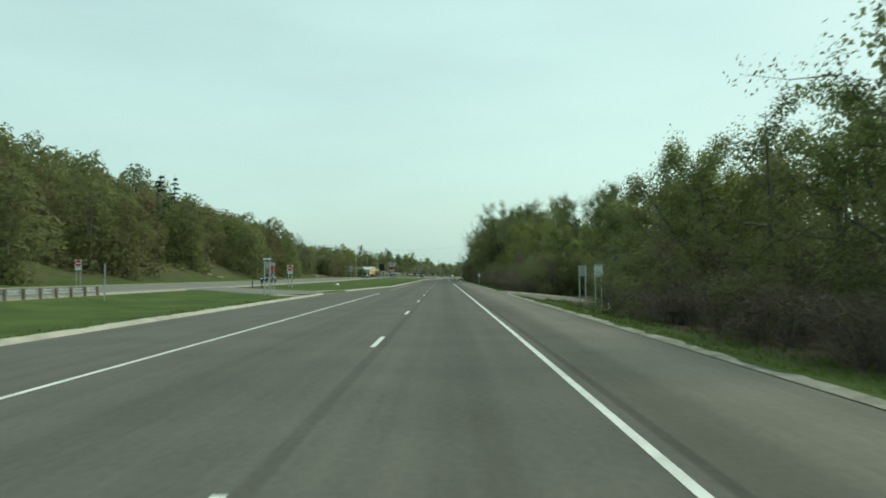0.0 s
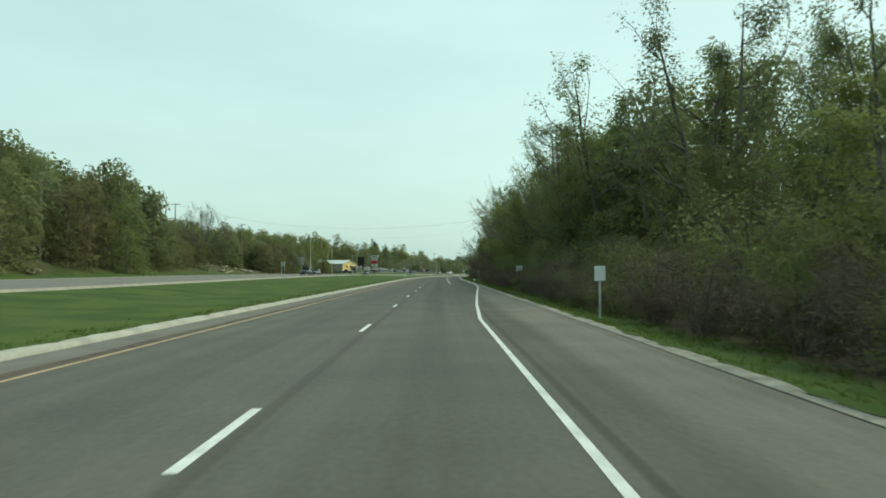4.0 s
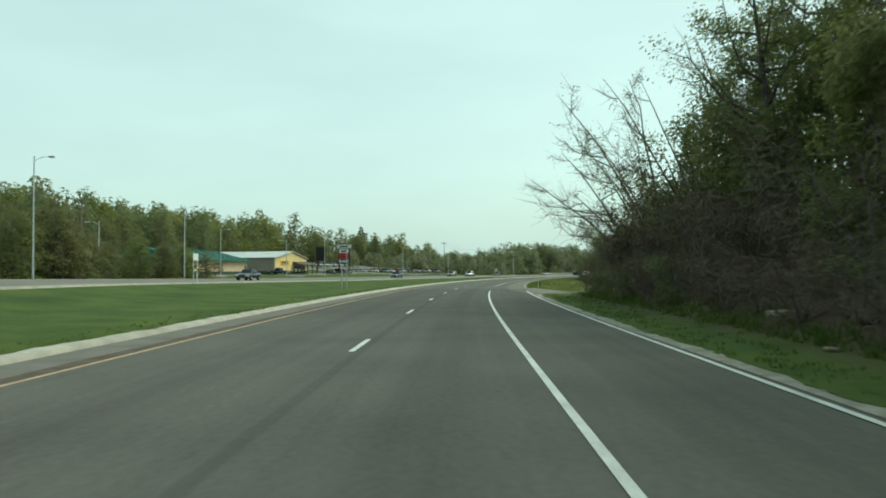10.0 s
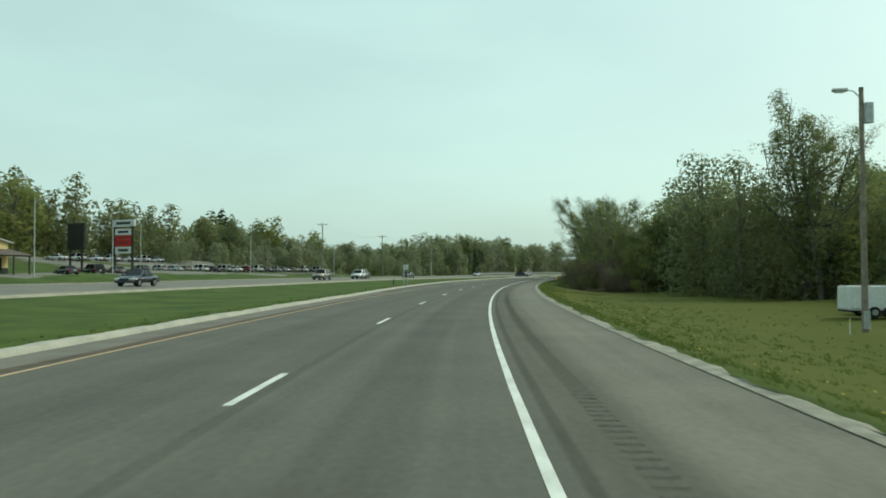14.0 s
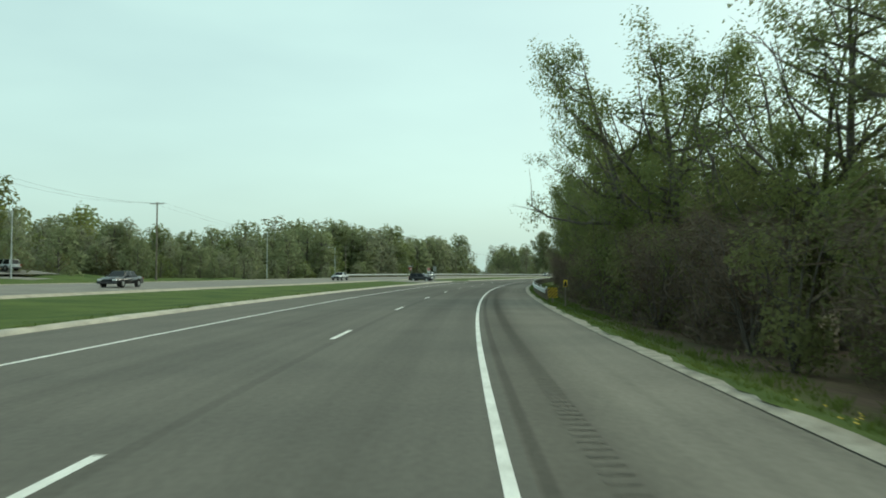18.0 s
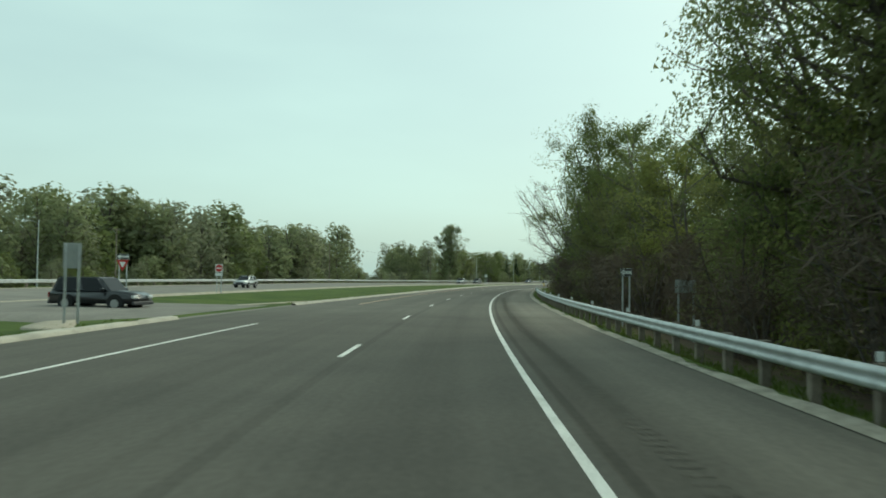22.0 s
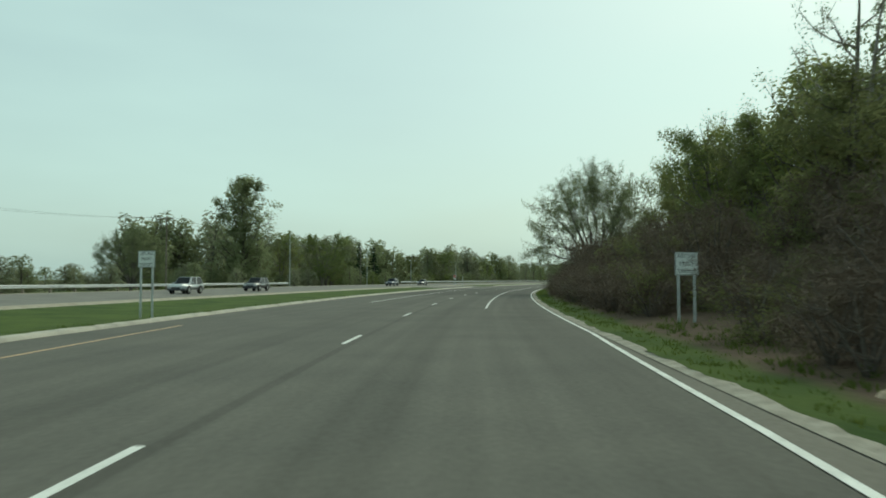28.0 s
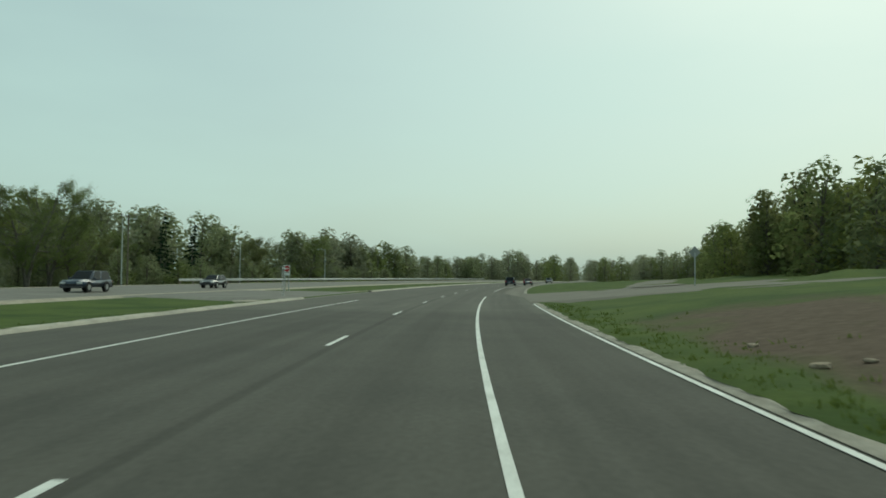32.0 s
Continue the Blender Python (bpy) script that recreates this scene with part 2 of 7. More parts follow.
LX = np.concatenate([[0], np.cumsum((np.sin(HEAD[1:]) + np.sin(HEAD[:-1])) / 2)])
LY = np.concatenate([[0], np.cumsum((np.cos(HEAD[1:]) + np.cos(HEAD[:-1])) / 2)])
LX -= np.interp(0, S_GRID, LX)
LY -= np.interp(0, S_GRID, LY)


def xy(s, d):
    """World x, y of road places (numbers or arrays)."""
    h = np.interp(s, S_GRID, HEAD)
    return np.interp(s, S_GRID, LX) + d * np.cos(h), np.interp(s, S_GRID, LY) - d * np.sin(h)


def heading(s):
    """The road's direction at s in degrees, as a turn about z."""
    return -math.degrees(float(np.interp(s, S_GRID, HEAD)))


TS = np.array([-320, 0, 150, 230, 262, 300, 325, 342, 400, 470, 520, 600, 700, 760, 800, 850, 880, 930, 1000, 1200, 1700.0])
Z_NEAR = np.array([.6, .6, .65, .9, .9, .9, .9, .8, .4, .25, .25, .05, .15, .2, .1, 0, 0, 0, 0, 0, 0])
Z_L46 = np.array([1, 1, 1.2, 1.6, 1.6, 1.3, 1.1, 1.0, .8, .5, .4, 0, -.3, -.3, -.3, -.3, -.3, -.3, -.3, 0, 0])
Z_L80 = np.array([11, 11, 14, 13, 10, 9, 6, 2.6, 1.6, 1.4, 2.8, 1, -.5, -.8, -.8, -.8, -.8, -.8, -.8, -.5, 0])
Z_L150 = np.array([24, 24, 27, 27, 27, 26, 25, 22, 16, 13, 10.5, 5, 0, -1, -1, -1, -1, -1, -1, 0, 0])
Z_R14 = np.array([-.7, -.7, -.6, -.3, 1.2, 1.8, 1.3, -.7, -1.0, -1.2, -1.2, -1.5, -1.3, -.4, .8, 1.5, 1.4, .5, .2, 0, 0])
Z_R40 = np.array([-.6, -.6, -.5, 1, 10, 13, 8, -.9, -1.3, -1.0, -1.5, -2, -1, 3.5, 8.5, 8.5, 5.5, 2.6, 1.8, 1, 0])
Z_R80 = np.array([1, 1, 1, 5, 16, 19, 13, 3, 3, 6, 2, 0, 3, 9, 15, 15, 11, 7.5, 5, 2, 0])


def kerb_left(s):
    """Offset of the left kerb: wider where a turn lane lies left of the through lanes."""
    return np.interp(s, [-320, 30, 60, 78, 100, 440, 480, 520, 640, 665, 690, 720, 765, 793, 847, 930, 1000, 1700], [-9.4, -9.6, -9.6, -8.4, -6.1, -6.1, -7.5, -8.5, -8.5, -7.4, -6.6, -6.6, -7.2, -9.0, -9.4, -9.0, -9, -9])


def verge_edge(s):
    """Offset of the shoulder's outer edge: wider beside the turn lanes."""
    return np.interp(s, [-320, 180, 200, 331, 352, 770, 795, 1690], [7.0, 7.0, 7.15, 7.15, 7.0, 7.0, 7.2, 7.2])


def ground_z(s, d):
    """Height of the ground at road places, as arrays."""
    s, d = np.broadcast_arrays(np.asarray(s, float), np.asarray(d, float))
    at = lambda table: np.interp(s, TS, table)
    kl = kerb_left(s)
    near = at(Z_NEAR)
    cols = np.stack([np.full_like(s, -320.0), np.full_like(s, -150.0), np.full_like(s, -80.0), np.full_like(s, -46.0), np.full_like(s, -38.0), np.full_like(s, -36.6), np.full_like(s, -23.3),
                     np.full_like(s, -21.5), (kl - 21) / 2, kl - 0.45, kl + 0.2, verge_edge(s) - 0.1, verge_edge(s) + 0.25, np.full_like(s, 9.5), np.full_like(s, 14.0), np.full_like(s, 40.0), np.full_like(s, 80.0), np.full_like(s, 320.0)])
    vals = np.stack([at(Z_L150) * 1.15, at(Z_L150), at(Z_L80), at(Z_L46), near + 0.32, near + 0.05, near - 0.25, near - 0.02, near * 0.4 - 0.25, np.full_like(s, 0.05), np.full_like(s, -0.25),
                     np.full_like(s, -0.25), np.full_like(s, 0.03), -0.16 + 0.35 * np.minimum(at(Z_R14), 1), at(Z_R14), at(Z_R40), at(Z_R80), at(Z_R80) * 1.1])
    out = vals[0].copy()
    for i in range(len(cols) - 1):
        w = np.clip((d - cols[i]) / (cols[i + 1] - cols[i]), 0, 1)
        out = np.where(d >= cols[i], vals[i] * (1 - w) + vals[i + 1] * w, out)
    return out


def gz(s, d):
    return float(ground_z(s, d))


def place(s, d, z=None, turn=0.0):
    """A pose on the ground at a road place; turn is against the road's direction, in degrees."""
    x, y = xy(s, d)
    return pose(float(x), float(y), gz(s, d) if z is None else z, 0, 0, heading(s) + turn)


# ---- mesh builders
def mesh_of(name, verts, faces, mats, index=None, uv=None, smooth=False):
    """A mesh from arrays: verts (n,3), faces (m,3) or (m,4)."""
    verts, faces = np.asarray(verts, np.float32), np.asarray(faces, np.int32)
    me = bpy.data.meshes.new(name)
    k = faces.shape[1]
    me.vertices.add(len(verts))
    me.vertices.foreach_set("co", verts.ravel())
    me.loops.add(faces.size)
    me.loops.foreach_set("vertex_index", faces.ravel())
    me.polygons.add(len(faces))
    me.polygons.foreach_set("loop_start", np.arange(0, faces.size, k, dtype=np.int32))
    for m in mats:
        me.materials.append(m)
    if index is not None:
        me.polygons.foreach_set("material_index", np.asarray(index, np.int32))
    if uv is not None:
        layer = me.uv_layers.new(name="UVMap")
        layer.data.foreach_set("uv", np.asarray(uv, np.float32)[faces.ravel()].ravel())
    me.update(calc_edges=True)
    if smooth:
        me.polygons.foreach_set("use_smooth", np.ones(len(faces), bool))
    me.validate()
    return me


def grid_faces(rows, cols):
    a = (np.arange(rows - 1)[:, None] * cols + np.arange(cols - 1)[None, :]).ravel()
    return np.stack([a, a + 1, a + cols + 1, a + cols], 1)


def strip(name, s0, s1, profile, mat, label="", category="", step=4.0, kind="structure"):
    """A ribbon along the road: profile(s) gives (d, z) columns across."""
    n = max(2, int(round((s1 - s0) / step)) + 1)
    s = np.linspace(s0, s1, n)
    cols = profile(s)
    vs, uv = [], []
    for d, z in cols:
        x, y = xy(s, d)
        vs.append(np.stack([x, y, np.broadcast_to(z, s.shape)], 1))
        uv.append(np.stack([np.broadcast_to(d, s.shape), s], 1))
    v, u = np.stack(vs, 1).reshape(-1, 3), np.stack(uv, 1).reshape(-1, 2)
    ob = new(name, mesh_of(name, v, grid_faces(n, len(cols)), [mat], uv=u))
    return tagged(ob, label, category, kind=kind)


def part(name, bm, mat, parent=None, label=""):
    """One mesh object under a thing or part, made of a bmesh."""
    me = bpy.data.meshes.new(name)
    bm.to_mesh(me)
    bm.free()
    for m in (mat if isinstance(mat, (list, tuple)) else [mat]):
        me.materials.append(m)
    ob = new(name, me)
    ob.parent = parent
    if label:
        ob["label"] = label
    return ob


def thing(name, label, category, group="", kind=""):
    return tagged(new(name), label, category, group, kind)


def box(x0, x1, y0, y1, z0, z1, bevel=0.0, bm=None):
    own = bmesh.new()
    bmesh.ops.create_cube(own, size=1.0, matrix=Matrix.Translation(((x0 + x1) / 2, (y0 + y1) / 2, (z0 + z1) / 2)) @ Matrix.Diagonal((x1 - x0, y1 - y0, z1 - z0, 1)))
    if bevel:
        bmesh.ops.bevel(own, geom=own.edges[:], offset=bevel, segments=1, affect="EDGES")
    return join(bm, own)


def join(bm, own):
    if bm is None:
        return own
    me = bpy.data.meshes.new("tmp")
    own.to_mesh(me)
    own.free()
    bm.from_mesh(me)
    bpy.data.meshes.remove(me)
    return bm


def rod(p0, p1, r0, r1=None, sides=8, bm=None):
    """A round bar from p0 to p1."""
    p0, p1 = Vector(p0), Vector(p1)
    own = bmesh.new()
    m = Matrix.Translation((p0 + p1) / 2) @ (p1 - p0).to_track_quat("Z", "Y").to_matrix().to_4x4()
    bmesh.ops.create_cone(own, cap_ends=True, segments=sides, radius1=r0, radius2=r0 if r1 is None else r1, depth=(p1 - p0).length, matrix=m)
    return join(bm, own)


def prism(pts, thick, axis="y", bm=None, shift=0.0):
    """A flat outline (list of 2D points) given a thickness. axis y: outline in x, z; axis x: outline in y, z; axis z: outline in x, y."""
    own = bmesh.new()
    put = {"y": lambda a, b, c: (a, c, b), "x": lambda a, b, c: (c, a, b), "z": lambda a, b, c: (a, b, c)}[axis]
    lo = [own.verts.new(put(a, b, shift - thick / 2)) for a, b in pts]
    hi = [own.verts.new(put(a, b, shift + thick / 2)) for a, b in pts]
    own.faces.new(lo)
    own.faces.new(hi[::-1])
    for i in range(len(pts)):
        j = (i + 1) % len(pts)
        own.faces.new((lo[i], hi[i], hi[j], lo[j]))
    bmesh.ops.recalc_face_normals(own, faces=own.faces[:])
    return join(bm, own)


# ---- ground
D_COLS = np.array([-320, -260, -200, -170, -150, -130, -110, -95, -80, -72, -64, -56, -50, -46, -42, -38, -36.6, -30, -23.3, -21.5, -18, -14, -11, 0, 0, 0, 6.9, 7.35, 8.3, 9.5, 11, 14, 17, 21, 26, 32, 40, 48, 58, 68, 80, 100, 130, 170, 220, 270, 320.0])


def build_ground():
    s = np.arange(-320, 1697, 4.0)
    kl = kerb_left(s)
    dd = np.repeat(D_COLS[None], len(s), 0)
    dd[:, 22] = np.minimum(-11, kl - 0.9)
    dd[:, 23], dd[:, 24], dd[:, 25] = kl - 0.45, kl + 0.2, 0
    dd[:, 26], dd[:, 27], dd[:, 28] = verge_edge(s) - 0.1, verge_edge(s) + 0.25, verge_edge(s) + 1.2
    ss = np.repeat(s[:, None], dd.shape[1], 1)
    z = ground_z(ss, dd)
    rng = np.random.default_rng(3)
    lumps = rng.normal(0, 1, z.shape)
    lumps = (lumps + np.roll(lumps, 1, 0) + np.roll(lumps, 1, 1)) / 3
    rough = np.clip((np.abs(dd + 8) - 20) / 30, 0, 1) * 0.5 + np.where((dd > 9) | ((dd < -11) & (dd > -20)), 0.05, 0)
    z = z + lumps * rough
    x, y = xy(ss, dd)
    v = np.stack([x, y, z], -1).reshape(-1, 3)
    f = grid_faces(*z.shape)
    rows, cols = z.shape
    ring = np.concatenate([np.arange(cols), np.arange(1, rows) * cols + cols - 1, (rows - 1) * cols + np.arange(cols - 2, -1, -1), np.arange(rows - 2, 0, -1) * cols])
    mid = np.array([150.0, 650.0])
    way = v[ring, :2] - mid
    way /= np.linalg.norm(way, axis=1)[:, None]
    out = np.concatenate([mid + way * 4200, np.full((len(ring), 1), -3.0)], 1)
    n0 = len(v)
    v = np.concatenate([v, out])
    k = np.arange(len(ring))
    k2 = (k + 1) % len(ring)
    f = np.concatenate([f, np.stack([ring[k], n0 + k, n0 + k2, ring[k2]], 1)])
    uv = np.concatenate([np.stack([dd, ss], -1).reshape(-1, 2), out[:, :2]])
    ob = new("ground", mesh_of("ground", v, f, [GROUND], uv=uv, smooth=True))
    # how much bare soil lies on top, and how dry the grass is
    bare = np.zeros(z.shape)
    bump = lambda a, b, w: np.clip(np.minimum(ss - a, b - ss) / w, 0, 1)
    bare = np.maximum(bare, bump(255, 338, 12) * np.clip((dd - 9.0) / 1.2, 0, 1) * 1.1)
    bare = np.maximum(bare, bump(730, 892, 8) * 1.6 * np.clip((dd - 8.6) / 0.8, 0, 1) * np.clip((45 - dd) / 15, 0, 1))
    bare = np.maximum(bare, 1.2 * bump(865, 912, 8) * np.clip((dd - 9.0) / 0.8, 0, 1) * np.clip((17 - dd) / 3, 0, 1))
    bare = np.maximum(bare, bump(-320, 335, 5) * np.clip((dd - 9.6) / 1.2, 0, 1) * 0.9)
    bare = np.maximum(bare, bump(490, 735, 10) * np.clip((dd - 9.0) / 1.2, 0, 1) * 0.9)
    bare = np.maximum(bare, bump(180, 335, 15) * np.clip((-48 - dd) / 4, 0, 1) * np.clip((dd + 75) / 8, 0, 1) * 0.4)
    bare = np.maximum(bare, bump(-320, 345, 15) * np.clip((-45 - dd) / 3, 0, 1) * 0.5)
    bare = np.maximum(bare, np.clip((np.abs(dd) - 80) / 20, 0, 1) * 0.6)
    dry = bump(340, 510, 20) * np.clip((dd - 7) / 2, 0, 1)
    full = np.zeros((len(v), 4), np.float32)
    full[:n0, 0], full[:n0, 1], full[:, 3] = bare.ravel(), dry.ravel(), 1
    att = ob.data.color_attributes.new("soil", "FLOAT_COLOR", "POINT")
    att.data.foreach_set("color", full.ravel())
    tagged(ob, "mown green verge and median grass with bare soil under the trees", "ground", kind="structure")


def ground_material():
    m = surf("grass_ground", (0.040, 0.066, 0.018), (0.078, 0.106, 0.027), 0.30, 0.95, 0.9, fine=6.0, spec=0.1)
    n, l = m.node_tree.nodes, m.node_tree.links
    bs = n["Principled BSDF"]
    att, sep = n.new("ShaderNodeAttribute"), n.new("ShaderNodeSeparateColor")
    att.attribute_name = "soil"
    l.new(att.outputs["Color"], sep.inputs["Color"])
    co, noi, mr = n.new("ShaderNodeTexCoord"), n.new("ShaderNodeTexNoise"), n.new("ShaderNodeMath")
    noi.inputs["Scale"].default_value, noi.inputs["Detail"].default_value = 0.35, 6.0
    l.new(co.outputs["Object"], noi.inputs["Vector"])
    mr.operation = "MULTIPLY_ADD"
    mr.inputs[1].default_value, mr.inputs[2].default_value = 2.2, -1.1
    l.new(noi.outputs["Fac"], mr.inputs[0])
    add, up = n.new("ShaderNodeMath"), n.new("ShaderNodeMath")
    add.operation, up.operation = "ADD", "MULTIPLY"
    add.use_clamp = True
    gate = n.new("ShaderNodeMapRange")
    gate.inputs["From Max"].default_value = 0.25
    l.new(sep.outputs["Red"], gate.inputs["Value"])
    l.new(mr.outputs["Value"], add.inputs[0])
    l.new(sep.outputs["Red"], add.inputs[1])
    l.new(add.outputs["Value"], up.inputs[0])
    l.new(gate.outputs["Result"], up.inputs[1])
    fine = n.new("ShaderNodeTexNoise")
    fine.inputs["Scale"].default_value = 3.0
    l.new(co.outputs["Object"], fine.inputs["Vector"])
    soil = n.new("ShaderNodeValToRGB")
    soil.color_ramp.elements[0].color, soil.color_ramp.elements[1].color = (0.055, 0.040, 0.028, 1), (0.145, 0.108, 0.080, 1)
    l.new(fine.outputs["Fac"], soil.inputs["Fac"])
    drymix, mix = n.new("ShaderNodeMix"), n.new("ShaderNodeMix")
    drymix.data_type = mix.data_type = "RGBA"
    drymix.inputs["B"].default_value = (0.098, 0.100, 0.022, 1)
    old = bs.inputs["Base Color"].links[0].from_socket
    l.new(old, drymix.inputs["A"])
    dm = n.new("ShaderNodeMath")
    dm.operation = "MULTIPLY"
    dm.inputs[1].default_value = 0.75
    l.new(sep.outputs["Green"], dm.inputs[0])
    l.new(dm.outputs["Value"], drymix.inputs["Factor"])
    l.new(drymix.outputs["Result"], mix.inputs["A"])
    l.new(soil.outputs["Color"], mix.inputs["B"])
    l.new(up.outputs["Value"], mix.inputs["Factor"])
    l.new(mix.outputs["Result"], bs.inputs["Base Color"])
    return m


GROUND = ground_material()
build_ground()

# ---- pavements
flat = lambda s, z: np.full_like(s, z)


def lane_edge(s):
    """Offset where the travel lanes' asphalt ends: farther out beside the turn lanes."""
    return np.interp(s, [-320, 120, 130, 140, 165, 185, 205, 331, 356, 366, 732, 738, 750, 781, 797, 945, 972, 1690], [3.85, 3.85, 3.9, 4.2, 5.4, 6.5, 7.0, 7.05, 4.6, 3.85, 3.85, 4.0, 4.8, 6.6, 7.1, 7.1, 3.85, 3.85])


strip("road", -320, 1690, lambda s: [(kerb_left(s), flat(s, 0)), (flat(s, 0), flat(s, 0)), (lane_edge(s), -0.012 * (lane_edge(s) - 3.9) / 3.9)], ASPHALT, "worn grey asphalt carriageway with two through lanes and turn lanes", "road")
strip("shoulder", -320, 1690, lambda s: [(lane_edge(s), -0.012 * (lane_edge(s) - 3.9) / 3.9), (np.maximum(lane_edge(s), verge_edge(s)) + 0.05, flat(s, -0.012))], HARD_SHOULDER, "paler asphalt hard shoulder beside the travel lane", "shoulder")


def near_z(s):
    return np.interp(s, TS, Z_NEAR)


strip("far_road", -320, 1690, lambda s: [(flat(s, -36.4), near_z(s) + 0.38), (flat(s, -23.4), near_z(s) + 0.06)], OPPOSITE, "pale asphalt carriageway of the opposite direction", "road")
strip("far_road_edge", -320, 1690, lambda s: [(flat(s, -23.45), near_z(s) - 0.1), (flat(s, -23.45), near_z(s) + 0.09), (flat(s, -22.8), near_z(s) + 0.09), (flat(s, -22.3), near_z(s) - 0.1)], GRAVEL, "pale gravel edge of the opposite carriageway", "road edge")
strip("far_road_outer_edge", -320, 1690, lambda s: [(flat(s, -37.6), near_z(s) + 0.2), (flat(s, -37.1), near_z(s) + 0.41), (flat(s, -36.35), near_z(s) + 0.41), (flat(s, -36.35), near_z(s) + 0.2)], GRAVEL, "gravel shoulder of the opposite carriageway", "road edge")


def kerb(name, s0, s1, side, offset, label, high, wide, mat):
    """Pale concrete edge with a ragged gravel rim; side +1: grass lies to the right."""
    def profile(s):
        o = offset(s)
        rag = 0.05 * np.sin(s * 1.7) + 0.06 * np.sin(s * 0.61 + 1) + 0.035 * np.sin(s * 3.9) + 0.03 * np.sin(s * 7.3 + 2)
        return [(o - side * 0.06, flat(s, 0.004)), (o, flat(s, high * 0.8)), (o + side * 0.16, flat(s, high)), (o + side * (wide + rag), flat(s, high + 0.015)), (o + side * (wide + 0.16 + rag), flat(s, -0.12))]
    strip(name, s0, s1, profile, mat, label, "kerb", step=0.5)


GAPS_L = [(54, 67), (638, 654), (935, 962)]       # openings in the median
GAPS_R = [(46, 62), (331, 356), (932, 962)]                   # side road and driveway
ends = [-320] + [e for a in GAPS_L for e in a] + [1690]
for a, b in zip(ends[::2], ends[1::2]):
    kerb("kerb_median", a, b, -1, kerb_left, "pale dusty concrete kerb along the median grass", 0.13, 0.25, CONCRETE)
ends = [-320] + [e for a in GAPS_R for e in a] + [1690]
for a, b in zip(ends[::2], ends[1::2]):
    kerb("kerb_verge", a, b, 1, verge_edge, "dusty pale gravel strip between shoulder and grass verge", 0.022, 0.22, DUSTY_KERB)
tail = lambda s, a, b: 0.6 * np.clip(np.maximum(a + 0.6 - s, s - b + 0.6) / 1.6, 0, 1)
for a, b in GAPS_L:
    strip("crossover", a - 1, b + 1, lambda s, a=a, b=b: [(flat(s, -23.5), near_z(s) + 0.065), (flat(s, -22.3), near_z(s) + 0.05 - tail(s, a, b)), (flat(s, -17), near_z(s) * 0.5 + 0.05 - tail(s, a, b)), (kerb_left(s) - 1.2, flat(s, 0.012) - tail(s, a, b) * 0.6), (kerb_left(s) - 0.3, flat(s, 0.012)), (kerb_left(s) + 0.1, flat(s, 0.006))], OPPOSITE, "asphalt crossover through the median", "crossover", step=1.0)
    for e, w in ((a, -1), (b, 1)):
        def nose(s, e=e, w=w):
            far = np.clip(np.abs(s - e) / 7.0, 0, 1)
            d_in, d_out = kerb_left(s) - 0.3 - 3.5 * (1 - far), kerb_left(s) - 1.0 - 4.2 * (1 - far) ** 0.5
            cols = [d_in + (d_out - d_in) * q for q in (0.0, 0.05, 0.35, 0.65, 0.95, 1.0)]
            return [(dd, ground_z(s, dd) + (0.05 if 0 < q < 5 else -0.25)) for q, dd in enumerate(cols)]
        strip("median_nose", min(e, e + 8 * w), max(e, e + 8 * w), nose, GRAVEL, "pale worn gravel tip of the median", "median nose", step=1.0)
def side_strip(name, s0, s1, reach, label):
    """Paving that leaves the road to the right, laid over the ground."""
    cols = np.array([6.6, 7.02, 7.15, 8.0, 8.4, 9.5, 11, 14, 18, 24, 32, 40, 52, 64.0])
    cols = cols[cols <= reach]
    over = lambda s, dd: np.where(dd < 14, (0.05 if dd > 7.1 else 0.004 if dd > 7 else -0.05) + (ground_z(s, flat(s, 14)) + 0.04) * max(0.0, dd - 8.0) / 6.0, ground_z(s, flat(s, dd)) + 0.09)
    ends_down = lambda s: np.where((s < s0 + 0.1) | (s > s1 - 0.1), 0.5, 0.0)
    strip(name, s0, s1, lambda s: [(flat(s, dd), over(s, dd) - (ends_down(s) if dd > 7.7 else 0)) for dd in cols], SHOULDER, label, "driveway", step=1.0)


side_strip("side_road", 47, 60, 15, "narrow paved side road into the trees")
side_strip("driveway", 332, 355, 52, "paved driveway to the trailer sales yard")
side_strip("hill_road_mouth", 933, 961, 32, "paved mouth of a side road at the grassy rise")
strip("hill_road", 958, 1120, lambda s: [(flat(s, 20) + (s - 958) * 0.14 + 3.5 * k, ground_z(s, flat(s, 20) + (s - 958) * 0.14 + 3.5 * k) + (0.16 if abs(k) < 1.5 else -0.3)) for k in (-1.6, -1.5, -0.7, 0.0, 0.7, 1.5, 1.6)], SHOULDER, "pale side road climbing the rise", "road")

# paler worn gutter and a band of brown grit between the yellow line and the median kerb
GUTTER = surf("gutter_asphalt", (0.135, 0.125, 0.108), (0.185, 0.172, 0.150), 0.8, 0.93, 0.4, fine=12.0, spec=0.15)
GRIT = surf("brown_grit", (0.085, 0.066, 0.052), (0.135, 0.108, 0.086), 1.6, 0.95, 0.6, fine=18.0, spec=0.1)
for a, b in ((100, 450), (690, 755)):
    strip("gutter", a, b, lambda s: [(kerb_left(s) + 0.05, flat(s, 0.004)), (flat(s, -4.98) - 0.05 * np.sin(s * 0.9), flat(s, 0.004))], GUTTER, "paler worn gutter beside the median kerb", "gutter", step=2.0)
    strip("gutter_grit", a, b, lambda s: [(flat(s, -4.98) - 0.05 * np.sin(s * 0.9), flat(s, 0.0045)), (flat(s, -4.66) + 0.04 * np.sin(s * 0.7 + 1), flat(s, 0.0045))], GRIT, "band of brown grit beside the yellow line", "gutter", step=2.0)

